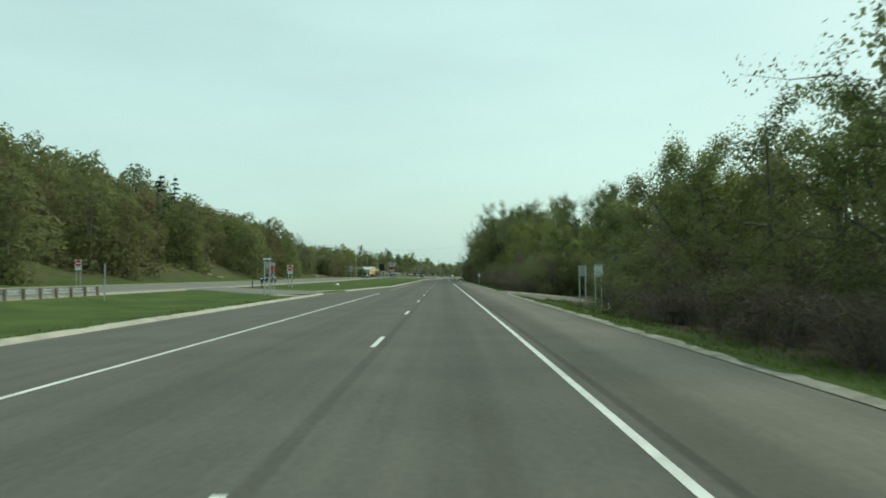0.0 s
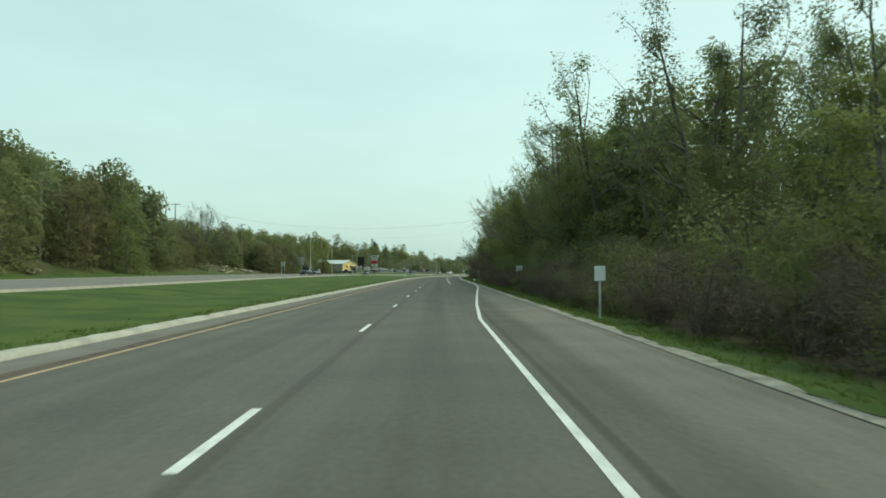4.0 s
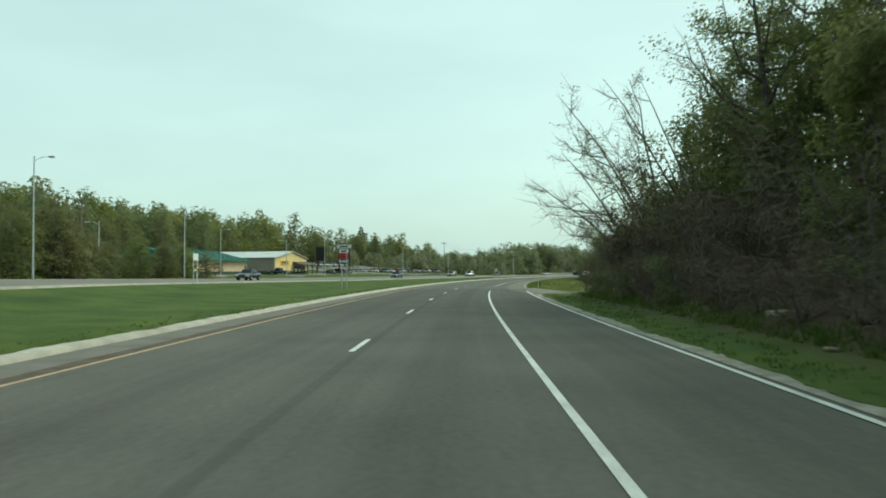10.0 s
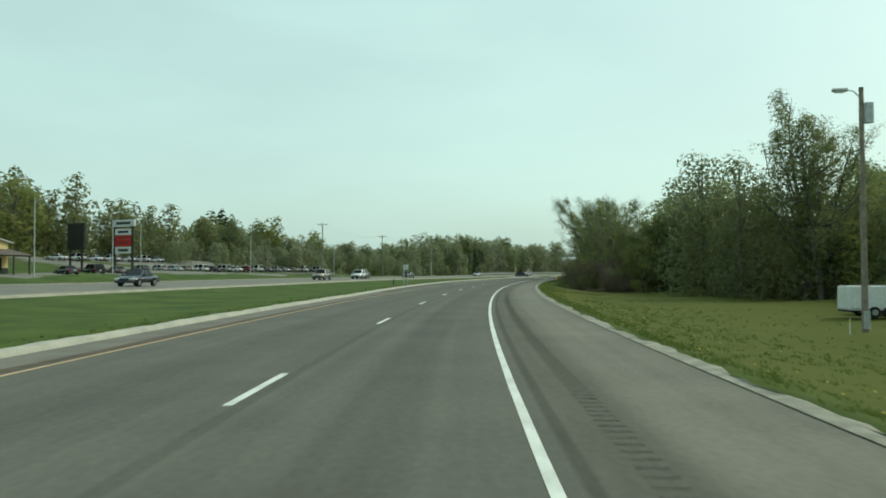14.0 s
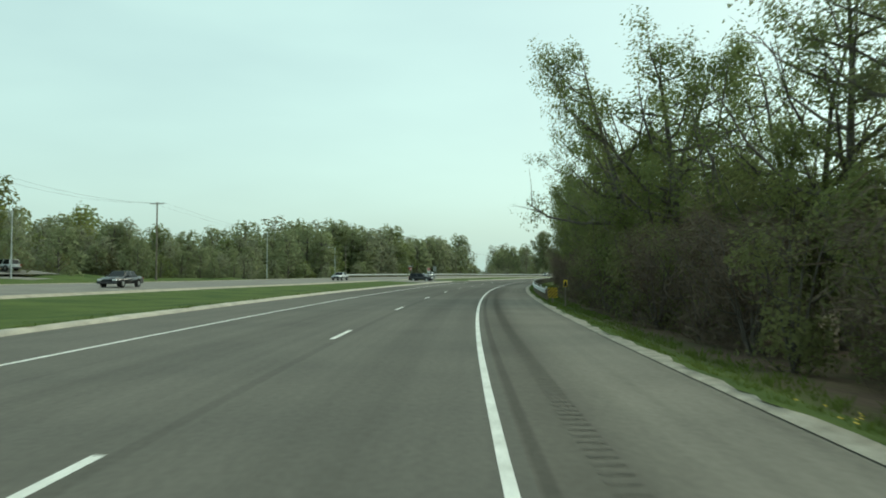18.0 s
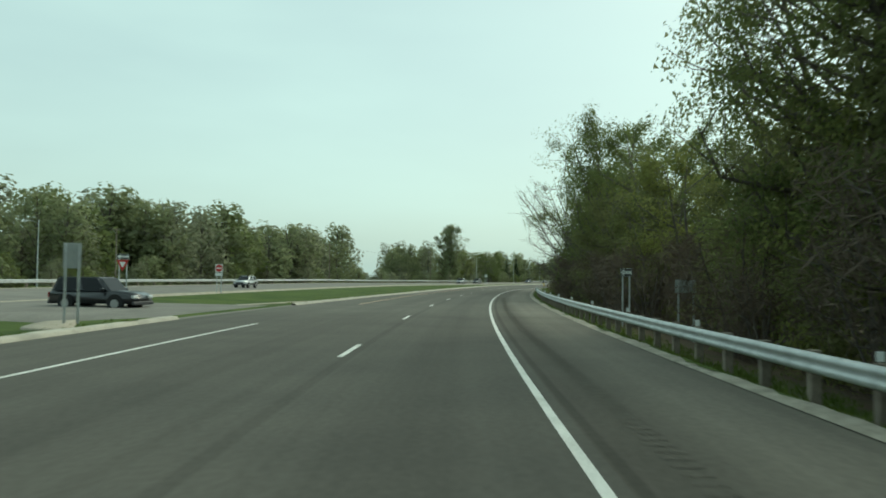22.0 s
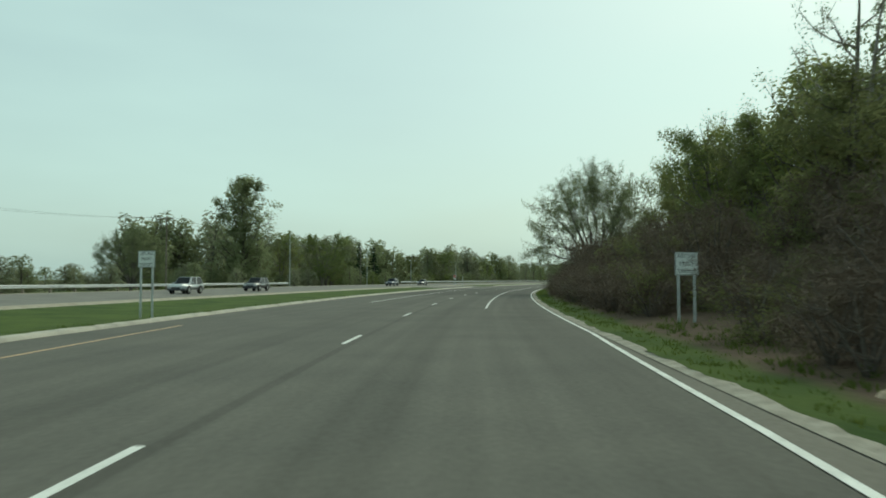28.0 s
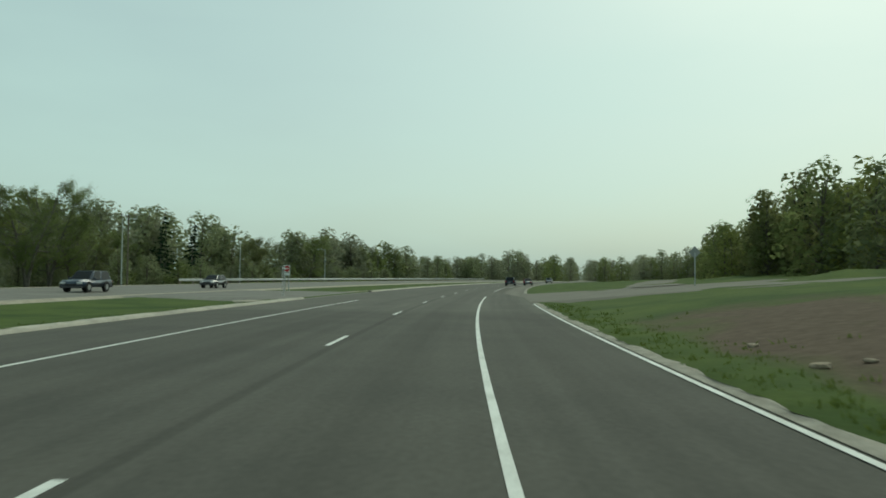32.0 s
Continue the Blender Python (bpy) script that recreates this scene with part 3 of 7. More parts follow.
# ---- painted lines
line = lambda name, s0, s1, d, w, mat, label, step=4.0: strip(name, s0, s1, lambda s: [((d(s) if callable(d) else d) - w / 2 + 0 * s, flat(s, 0.006)), ((d(s) if callable(d) else d) + w / 2 + 0 * s, flat(s, 0.006))], mat, label, "road marking", step=step)
for k in range(-20, 110):
    line("lane_dash", k * 15.24, k * 15.24 + 3.05, 0.0, 0.13, WHITE_LINE, "worn white lane dash painted on the asphalt", step=3.1)
line("edge_line", -320, 128, 3.64, 0.12, WHITE_LINE, "solid white edge line beside the shoulder")
line("taper_line", 128, 205, lambda s: np.interp(s, [128, 140, 165, 185, 205], [3.66, 4.1, 5.3, 6.4, 6.9]), 0.13, WHITE_LINE, "white edge line tapering out to the turn lane")
line("edge_line", 208, 343, 3.64, 0.12, WHITE_LINE, "solid white line between through lane and turn lane")
line("outer_edge_line", 205, 342, 6.9, 0.12, WHITE_LINE, "white edge line of the turn lane")
line("edge_line", 366, 730, 3.64, 0.12, WHITE_LINE, "solid white edge line beside the shoulder")
line("taper_line", 730, 797, lambda s: np.interp(s, [730, 738, 750, 766, 781, 797], [3.64, 3.85, 4.6, 5.7, 6.5, 7.0]), 0.13, WHITE_LINE, "white edge line tapering out to the turn lane")
line("outer_edge_line", 797, 930, 7.0, 0.12, WHITE_LINE, "white edge line of the turn lane")
line("edge_line", 817, 948, 3.64, 0.12, WHITE_LINE, "solid white line between through lane and turn lane")
line("edge_line", 972, 1690, 3.64, 0.12, WHITE_LINE, "solid white edge line beside the shoulder")
line("yellow_line", 70, 480, -4.5, 0.11, YELLOW_LINE, "faded yellow edge line beside the median kerb")
line("yellow_line", 657, 800, lambda s: np.interp(s, [657, 755, 789, 800], [-4.6, -4.6, -6.6, -7.2]), 0.13, YELLOW_LINE, "faded yellow edge line beside the median kerb")
line("turn_lane_line", -320, 56, -4.55, 0.13, WHITE_LINE, "white line of the turn lane by the median")
line("turn_lane_line", 495, 636, -4.85, 0.13, WHITE_LINE, "white line of the turn lane by the median")
line("turn_lane_line", 828, 934, -4.9, 0.13, WHITE_LINE, "white line of the turn lane by the median")


# ---- trees
def tubes(p0, p1, r0, r1, sides):
    """Tapered branches from arrays of ends."""
    ax = p1 - p0
    ln = np.linalg.norm(ax, axis=1)[:, None] + 1e-9
    ax = ax / ln
    ref = np.where(np.abs(ax[:, 2:3]) < 0.9, np.array([[0, 0, 1.0]]), np.array([[1.0, 0, 0]]))
    u = np.cross(ax, ref)
    u /= np.linalg.norm(u, axis=1)[:, None]
    w = np.cross(ax, u)
    a = np.arange(sides) * 2 * np.pi / sides
    ring = np.cos(a)[None, :, None] * u[:, None] + np.sin(a)[None, :, None] * w[:, None]
    v = np.concatenate([p0[:, None] + ring * r0[:, None, None], p1[:, None] + ring * r1[:, None, None]], 1)
    b = np.arange(len(p0))[:, None] * 2 * sides
    i = np.arange(sides)[None]
    j = (i + 1) % sides
    f = np.stack([b + i, b + j, b + sides + j, b + sides + i], -1).reshape(-1, 4)
    return v.reshape(-1, 3), f


def leaves_at(rng, pts, size, squash=0.8, out=None):
    """One small pointed leaf at each point; out: the way that its face turns, roughly, else at random."""
    n = len(pts)
    face = rng.normal(size=(n, 3))
    if out is not None:
        face = face * 0.42 + out / (np.linalg.norm(out, axis=1)[:, None] + 1e-6) + np.array([0, 0, 0.35])
    face /= np.linalg.norm(face, axis=1)[:, None]
    a = rng.normal(size=(n, 3))
    a -= face * (a * face).sum(1)[:, None]
    a /= np.linalg.norm(a, axis=1)[:, None]
    b = np.cross(face, a)
    sz = size * rng.uniform(0.55, 1.35, (n, 1))
    a, b = a * sz, b * sz * squash
    v = np.stack([pts - a, pts + a * 0.8 - b * 0.6, pts + a * 0.2 + b], 1).reshape(-1, 3)
    return v, np.arange(3 * n).reshape(-1, 3)


def in_ball(rng, n):
    """Points spread evenly in a ball of radius one."""
    q = rng.normal(size=(n, 3))
    return q / np.linalg.norm(q, axis=1)[:, None] * rng.uniform(0, 1, (n, 1)) ** (1 / 3)


def skeleton_of(rng, height, spread, first, limbs, twigs, lean=0.0, upward=0.5, stems=1, splay=0.0, trunk_r=None):
    """Stems, limbs and twigs of a broad-leaved tree: segment ends and radii of the thick and the thin wood, and the twigs."""
    big, thin, tips = [], [], []
    r = (trunk_r or height * 0.017) / (stems ** 0.35)
    n = 7
    for q in range(stems):
        out_az = q * 2 * np.pi / stems + rng.uniform(-0.4, 0.4)
        out_way = np.array([math.cos(out_az), math.sin(out_az), 0])
        tall = height * rng.uniform(0.85, 1.0) if stems > 1 else height
        sp = splay * rng.uniform(0.6, 1.2)
        spine = []
        wob = np.cumsum(rng.normal(0, 0.022, (n + 1, 2)), 0) * tall * 0.6
        for i in range(n + 1):
            t = i / n
            spine.append(np.array([wob[i, 0] * t + lean * tall * t ** 1.5, wob[i, 1] * t, -0.4 + tall * 0.95 * t * (1 - 0.18 * sp * t)]) + out_way * sp * tall * max(0, t - 0.05) ** 1.15 * 0.8)
        spine = np.array(spine)
        rad = r * (1 - np.linspace(0, 1, n + 1)) ** 0.8 + 0.014
        for i in range(n):
            big.append((spine[i], spine[i + 1], rad[i], rad[i + 1]))
        own = max(3, limbs // stems)
        for i in range(own):
            h = first + (0.98 - first) * ((i + rng.uniform(0, 0.9)) / own)
            base = np.array([np.interp(h, np.linspace(0, 1, n + 1), spine[:, c]) for c in range(3)])
            az = (i * 2.399 + rng.uniform(-0.5, 0.5)) if stems == 1 else out_az + rng.normal(0, 1.1)
            shape = math.sin(math.pi * min(1, max(0.12, (h - first) / (1.02 - first) * 0.75 + 0.22)))
            reach = spread * shape * rng.uniform(0.65, 1.2) / (stems ** 0.3)
            rise = reach * upward * rng.uniform(0.5, 1.5)
            k, pt = 3, base
            lr = float(np.interp(h, np.linspace(0, 1, n + 1), rad)) * 0.55 + 0.012
            out = np.array([math.cos(az), math.sin(az), 0])
            for j in range(k):
                bend = rng.normal(0, 0.14, 3) * reach / k
                nx = pt + out * reach / k * (1.15 - 0.2 * j) + np.array([0, 0, rise / k * (0.5 + 0.6 * j)]) + bend
                big.append((pt, nx, lr * (1 - j / k * 0.8), lr * (1 - (j + 1) / k * 0.8)))
                for _ in range(max(1, twigs // k)):
                    w = rng.uniform(0.15, 1.0)
                    b0 = pt * (1 - w) + nx * w
                    way = out * 0.5 + rng.normal(0, 0.5, 3) + np.array([0, 0, 0.35 * upward + 0.1])
                    tl = reach * rng.uniform(0.15, 0.42) + 0.25
                    b1 = b0 + way * tl
                    mid = (b0 + b1) / 2 + rng.normal(0, 0.1, 3) * tl
                    thin.append((b0, mid, lr * 0.25 + 0.005, lr * 0.12 + 0.005))
                    thin.append((mid, b1, lr * 0.12 + 0.005, 0.004))
                    tips.append((b0, b1))
                pt = nx
    return big, thin, tips


def tree_meshes(seed, height, spread, first, limbs, twigs, leaves, leaf, bark, leafmat, lean=0.0, upward=0.5, cloud=0.35, sides=5, stems=1, splay=0.0, squash=0.8, trunk_r=None):
    rng = np.random.default_rng(seed)
    big, thin, tips = skeleton_of(rng, height, spread, first, limbs, twigs, lean, upward, stems, splay, trunk_r)
    V, F, n = [], [], 0
    for rows, k in ((big, sides), (thin, 3)):
        if rows and not (sides < 3 and rows is thin):
            v, f = tubes(np.array([q[0] for q in rows]), np.array([q[1] for q in rows]), np.array([q[2] for q in rows]), np.array([q[3] for q in rows]), max(3, k))
            V.append(v), F.append(f + n)
            n += len(v)
    wood = mesh_of("tree_wood", np.concatenate(V), np.concatenate(F), [bark], smooth=True)
    crown = None
    if leaves:
        t0, t1 = np.array([t[0] for t in tips]), np.array([t[1] for t in tips])
        heavy = rng.gamma(1.6, 1.0, len(tips))
        pick = rng.choice(len(tips), leaves, p=heavy / heavy.sum())
        w = rng.beta(2.2, 1.2, leaves)[:, None] * 1.05
        pts = t0[pick] * (1 - w) + t1[pick] * w + in_ball(rng, leaves) * cloud * 1.7
        middle = t1.mean(0) * np.array([1, 1, 0.75])
        out = (pts - t0[pick]) / (np.linalg.norm(pts - t0[pick], axis=1)[:, None] + 0.05) + (pts - middle) / (np.linalg.norm(pts - middle, axis=1)[:, None] + 0.05)
        lv, lf = leaves_at(rng, pts, leaf, squash, out if squash > 0.3 else None)
        crown = mesh_of("tree_crown", lv, lf, [leafmat])
    return wood, crown


def lobed_meshes(seed, height, spread, first, lobes, leaves, leaf, leafmat, bark=None, tall=1.0):
    """A tree for middle and far distances: limbs that each carry a rounded bough of leaves."""
    rng = np.random.default_rng(seed)
    trunk = [np.array([0, 0, -0.4]), np.array([*rng.normal(0, 0.2, 2), height * 0.45]), np.array([*rng.normal(0, 0.4, 2), height * 0.92])]
    rows = [(trunk[0], trunk[1], height * 0.016, height * 0.011), (trunk[1], trunk[2], height * 0.011, 0.03)]
    mids, radii = [], []
    for i in range(lobes):
        h = first + (1 - first) * (i + rng.uniform(0.2, 0.8)) / lobes
        girth = math.sin(math.pi * min(0.97, 0.30 + 0.62 * (h - first) / (1 - first)))
        r = spread * (0.30 + 0.15 * rng.uniform()) * (0.6 + 0.4 * girth) / tall ** 0.4
        az, reach = i * 2.399 + rng.uniform(-0.5, 0.5), spread * girth * rng.uniform(0.35, 0.78)
        c = np.array([math.cos(az) * reach, math.sin(az) * reach, h * height - r * tall * rng.uniform(0.7, 1.0)])
        base = np.array([0, 0, max(0.1, h - 0.25) * height * 0.9])
        rows.append((base, c, height * 0.006, 0.02))
        mids.append(c), radii.append(r)
    v, f = tubes(np.array([q[0] for q in rows]), np.array([q[1] for q in rows]), np.array([q[2] for q in rows]), np.array([q[3] for q in rows]), 3)
    mids, radii = np.array(mids), np.array(radii)
    pick = rng.choice(lobes, leaves, p=radii ** 2 / (radii ** 2).sum())
    way = rng.normal(size=(leaves, 3)) + np.array([0, 0, 0.3])
    way /= np.linalg.norm(way, axis=1)[:, None]
    far = radii[pick][:, None] * np.where(rng.uniform(size=(leaves, 1)) < 0.85, rng.uniform(0.72, 1.06, (leaves, 1)), rng.uniform(1.0, 1.2, (leaves, 1)))
    lv, lf = leaves_at(rng, mids[pick] + way * far * np.array([1, 1, 0.92 * tall]), leaf, 0.8, way)
    return mesh_of("tree_wood", v, f, [bark or BARK]), mesh_of("tree_crown", lv, lf, [leafmat])


def spruce_meshes(seed, height, spread, tiers, per):
    rng = np.random.default_rng(seed)
    v, f = tubes(np.array([[0, 0, -0.4]]), np.array([[0, 0, height]]), np.array([height * 0.016]), np.array([0.02]), 6)
    wood = mesh_of("tree_wood", v, f, [BARK])
    pts = []
    for i in range(tiers):
        h = height * (0.06 + 0.93 * i / tiers)
        reach = spread * (1 - i / tiers) ** 0.85 + 0.12
        for a in rng.uniform(0, 2 * np.pi, max(5, int(11 * (1 - i / tiers) + 4))):
            ln = reach * rng.uniform(0.75, 1.15)
            w = rng.uniform(0.1, 1, per)
            q = np.stack([np.cos(a) * ln * w, np.sin(a) * ln * w, h - 0.28 * ln * w + rng.normal(0, 0.1, per)], 1) + rng.normal(0, 0.09, (per, 3))
            pts.append(q)
    lv, lf = leaves_at(rng, np.concatenate(pts), 0.36, 0.5)
    return wood, mesh_of("tree_crown", lv, lf, [NEEDLE])


KINDS = {}


def add_kind(kind, made):
    KINDS.setdefault(kind, []).append(made)


for i in range(4):
    add_kind("cottonwood", tree_meshes(10 + i, 18 + i % 2 * 2, 5.4, 0.16, 26, 7, 9000, 0.108, BARK, (LEAF_A, LEAF_D, LEAF_A, LEAF_B)[i], upward=0.75, cloud=0.42, stems=(1, 3, 2, 2)[i], splay=0.34))
    add_kind("maple", tree_meshes(20 + i, 12.5 + i, 4.8, 0.08, 22, 7, 10500, 0.122, BARK, (LEAF_B, LEAF_A, LEAF_C, LEAF_B)[i], upward=0.6, cloud=0.45, stems=(2, 1, 3, 2)[i], splay=0.34))
    add_kind("thin", tree_meshes(30 + i, 15 + i % 3 * 2, 4.4, 0.25, 22, 13, (1500, 2800, 4200, 2200)[i], 0.085, (PALE_BARK, BARK)[i % 2], (LEAF_D, LEAF_C)[i % 2], upward=0.8, cloud=0.2, stems=(1, 3, 2, 1)[i], splay=0.3, sides=4))
    add_kind("thicket", tree_meshes(46 + i, 8.5 + i * 0.6, 3.3, 0.03, 20, 4, 6600, 0.115, BARK, (LEAF_B, LEAF_A, LEAF_B, LEAF_C)[i], upward=0.6, cloud=0.5, sides=3, stems=5, splay=0.4))
    add_kind("brush", tree_meshes(40 + i, 4.8 + i * 0.4, 2.7, 0.03, 12, 5, (2300, 2400, 2300, 2300)[i], (0.33, 0.09, 0.33, 0.33)[i], BARK, (TWIG, LEAF_B, TWIG, TWIG)[i], upward=0.7, cloud=0.42, sides=3, stems=5, splay=0.45, squash=(0.055, 0.8, 0.055, 0.055)[i]))
    add_kind("bush", tree_meshes(70 + i, 4.6 + i * 0.4, 2.8, 0.02, 12, 5, 3200, 0.09, BARK, (LEAF_B, LEAF_A, LEAF_D, LEAF_B)[i], upward=0.6, cloud=0.45, sides=3, stems=5, splay=0.5))
    add_kind("second", lobed_meshes(64 + i, 13.5 + i * 0.8, 5.0, 0.04, 26, 3800, 0.215, (LEAF_B, LEAF_A, LEAF_C, LEAF_D)[i]))
for i in range(6):
    add_kind("edge", lobed_meshes(154 + i, 13 + i * 0.7, 5.0, 0.04, 22, 1700, 0.35, (LEAF_B, LEAF_A, LEAF_E, LEAF_D, LEAF_E, LEAF_B)[i]))
    add_kind("far", lobed_meshes(250 + i, 13.5 + i * 0.7, 5.0, 0.03, 18, 1000, 0.44, (LEAF_B, LEAF_D, LEAF_C, LEAF_D, LEAF_A, LEAF_B)[i], tall=(1.0, 1.5, 1.2, 1.7, 1.4, 1.1)[i]))
    # pale: far trees, most with haze mixed into the leaf colour
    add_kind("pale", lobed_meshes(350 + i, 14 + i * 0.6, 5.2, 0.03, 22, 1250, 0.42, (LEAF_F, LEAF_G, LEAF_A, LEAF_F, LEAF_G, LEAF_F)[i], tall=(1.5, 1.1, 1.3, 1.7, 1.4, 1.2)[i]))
for i in range(2):
    add_kind("spruce", spruce_meshes(60 + i, 16 + 3 * i, 4.2, 15, 9))

TREE_NOTE = {"cottonwood": ("tall leafy cottonwood with fresh green leaves at the wood's edge", "trees along the verge"),
             "maple": ("rounded broad-leaved tree in fresh spring leaf", "trees along the verge"),
             "thin": ("thin grey tree with bare twigs and few new leaves", "bare trees"),
             "thicket": ("dense green many-stemmed shrubby tree on the bank", "thicket trees"),
             "bush": ("dense green leafy bush under the trees", "undergrowth bushes"),
             "brush": ("dense brown and green undergrowth bush", "undergrowth bushes"),
             "far": ("broad-leaved tree in spring leaf beyond the far carriageway", "trees beyond the road"),
             "spruce": ("dark conical spruce among the broad-leaved trees", "spruces")}


def plant(kind, s, d, scale=1.0, wide=1.0, turn=0.0, variant=0, lean=0.0, label="", sink=0.1, z=None):
    """One tree as a thing: an Empty at its foot with trunk and crown."""
    wood, crown = KINDS[kind][variant % len(KINDS[kind])]
    ob = thing("shrub" if kind in ("brush", "bush") else "tree", label or TREE_NOTE[kind][0], "shrub" if kind in ("brush", "bush") else "tree", TREE_NOTE[kind][1])
    t = new("trunk", wood)
    t.parent = ob
    if crown is not None:
        c = new("crown", crown)
        c.parent = ob
    x, y = xy(s, d)
    ob.matrix_world = pose(float(x), float(y), (gz(s, d) if z is None else z) - sink, 0, lean, turn) @ Matrix.Diagonal((scale * wide, scale * wide, scale, 1))
    return ob


def woods(name, spots, kind_pick, seed, label):
    """Far woods nobody could count, joined into one object: spots is a list of (s, d, scale)."""
    rng = np.random.default_rng(seed)
    mats, V, F, M, n = [BARK, LEAF_A, LEAF_B, LEAF_C, LEAF_D, LEAF_E, LEAF_F, LEAF_G, NEEDLE, TWIG], [], [], [], 0
    for s, d, sc in spots:
        kind = kind_pick(rng)
        kind = "edge" if kind == "far" and -86 < d < -40 and s < 960 else kind
        broad = rng.uniform(1.0, 1.3) * (1.5 if sc < 0.42 else 1.18 if kind == "pale" else 1.0)
        for me in KINDS[kind][rng.integers(0, len(KINDS[kind]))]:
            v = np.empty(len(me.vertices) * 3, np.float32)
            me.vertices.foreach_get("co", v)
            f = np.empty(len(me.loops), np.int32)
            me.loops.foreach_get("vertex_index", f)
            a = rng.uniform(0, 6.28)
            v = v.reshape(-1, 3) * np.array([sc * broad, sc * broad, sc])
            x, y = xy(s, d)
            v = np.stack([v[:, 0] * np.cos(a) - v[:, 1] * np.sin(a) + x, v[:, 0] * np.sin(a) + v[:, 1] * np.cos(a) + y, v[:, 2] + gz(s, d) - 0.1], 1)
            k = me.polygons[0].loop_total
            f = f.reshape(-1, k)
            f = f if k == 3 else np.concatenate([f[:, :3], f[:, [0, 2, 3]]])
            V.append(v), F.append(f + n)
            mt = me.materials[0]
            M.append(np.full(len(f), mats.index(mt) if mt in mats else 0))
            n += len(v)
    ob = new(name, mesh_of(name, np.concatenate(V), np.concatenate(F), mats, index=np.concatenate(M)))
    return tagged(ob, label, "woods", kind="stuff")


rng = np.random.default_rng(11)


CLEAR = [(24, 40), (183, 196), (255, 260), (640, 655), (793, 802)]      # no bushes in front of the signs here


def belt(s0, s1, d0, d1, gap, kinds, low=0.8, high=1.15, into=None):
    """A row of single trees along the road with uneven gaps."""
    s = s0
    while s < s1:
        d = rng.uniform(d0, d1)
        if any(a < s < b for a, b in CLEAR) and d < 16:
            d += 2.6
        if into is not None:
            into.append((s + rng.uniform(-1.2, 1.2), d, rng.uniform(low, high) * (0.68 if kinds[0] == "thicket" else 1.0)))
            s += gap * rng.uniform(0.7, 1.3)
            continue
        plant(kinds[rng.integers(0, len(kinds))], s + rng.uniform(-1.2, 1.2), d, rng.uniform(low, high), rng.uniform(0.9, 1.15), rng.uniform(0, 360), int(rng.integers(0, 4)), rng.uniform(-3, 3))
        s += gap * rng.uniform(0.7, 1.3)


def spots(s0, s1, d0, d1, gap, low=0.8, high=1.2):
    out = []
    n = int((s1 - s0) * abs(d1 - d0) / gap ** 2)
    for _ in range(n):
        out.append((rng.uniform(s0, s1), rng.uniform(d0, d1), rng.uniform(low, high)))
    return out


tall, mixed, low = ["cottonwood", "cottonwood", "maple", "thin"], ["maple", "cottonwood", "thin", "maple"], ["brush"]
# trees that stand apart by their shape
def dome_meshes(seed, wide, high, stems, leaves, leaf, leafmat):
    """A many-stemmed tree whose stems fan out to a dome-shaped crown."""
    rng = np.random.default_rng(seed)
    big, thin, tips = [], [], []
    fork = np.array([0, 0, 1.3])
    big.append((np.array([0, 0, -0.4]), fork, 0.34, 0.30))
    shell = lambda az, el, k: np.array([wide * math.cos(az) * math.cos(el), wide * math.sin(az) * math.cos(el), 2.4 + (high - 2.4) * math.sin(el)]) * k
    for q in range(stems):
        az, el = q * 2.399 + rng.uniform(-0.3, 0.3), math.asin(min(1, 0.12 + 0.9 * (q + 0.5) / stems))
        goal = shell(az, el, rng.uniform(0.8, 0.95))
        pts = [fork]
        for k in range(1, 6):
            w = k / 5
            way = fork * (1 - w) + goal * w + np.array([0, 0, 0.10 * wide * math.sin(math.pi * w) * math.cos(el)]) + rng.normal(0, 0.16, 3)
            pts.append(way)
        r0 = rng.uniform(0.10, 0.16)
        for k in range(5):
            ra, rb = r0 * (1 - 0.17 * k), r0 * (1 - 0.17 * (k + 1))
            big.append((pts[k], pts[k + 1], ra, rb))
            for _ in range(5 if k > 1 else (2 if k else 0)):
                b0 = pts[k] * 0.5 + pts[k + 1] * 0.5 + rng.normal(0, 0.1, 3)
                end = shell(az + rng.normal(0, 0.42), min(1.5, max(0.02, el + rng.normal(0, 0.28))), rng.uniform(0.8, 1.06))
                b1 = b0 + (end - b0) * rng.uniform(0.75, 1.0)
                mid = (b0 + b1) / 2 + rng.normal(0, 0.05, 3) * np.linalg.norm(b1 - b0)
                big.append((b0, mid, rb * 0.45, rb * 0.28))
                big.append((mid, b1, rb * 0.28, 0.010))
                for _ in range(8):
                    w = rng.uniform(0.25, 1.0)
                    c0 = mid * (1 - w) + b1 * w
                    c1 = c0 + (end - b0) / np.linalg.norm(end - b0) * rng.uniform(0.2, 0.9) + rng.normal(0, 0.5, 3)
                    thin.append((c0, c1, 0.009, 0.004))
                    tips.append((c0, c1))
    V, F, n = [], [], 0
    for rows, k in ((big, 5), (thin, 3)):
        v, f = tubes(np.array([q[0] for q in rows]), np.array([q[1] for q in rows]), np.array([q[2] for q in rows]), np.array([q[3] for q in rows]), k)
        V.append(v), F.append(f + n)
        n += len(v)
    t0, t1 = np.array([t[0] for t in tips]), np.array([t[1] for t in tips])
    pick, w = rng.integers(0, len(tips), leaves), rng.beta(2, 1.2, leaves)[:, None] * 1.1
    lv, lf = leaves_at(rng, t0[pick] * (1 - w) + t1[pick] * w + in_ball(rng, leaves) * 0.34, leaf, 0.6)
    return mesh_of("tree_wood", np.concatenate(V), np.concatenate(F), [BARK], smooth=True), mesh_of("tree_crown", lv, lf, [leafmat])


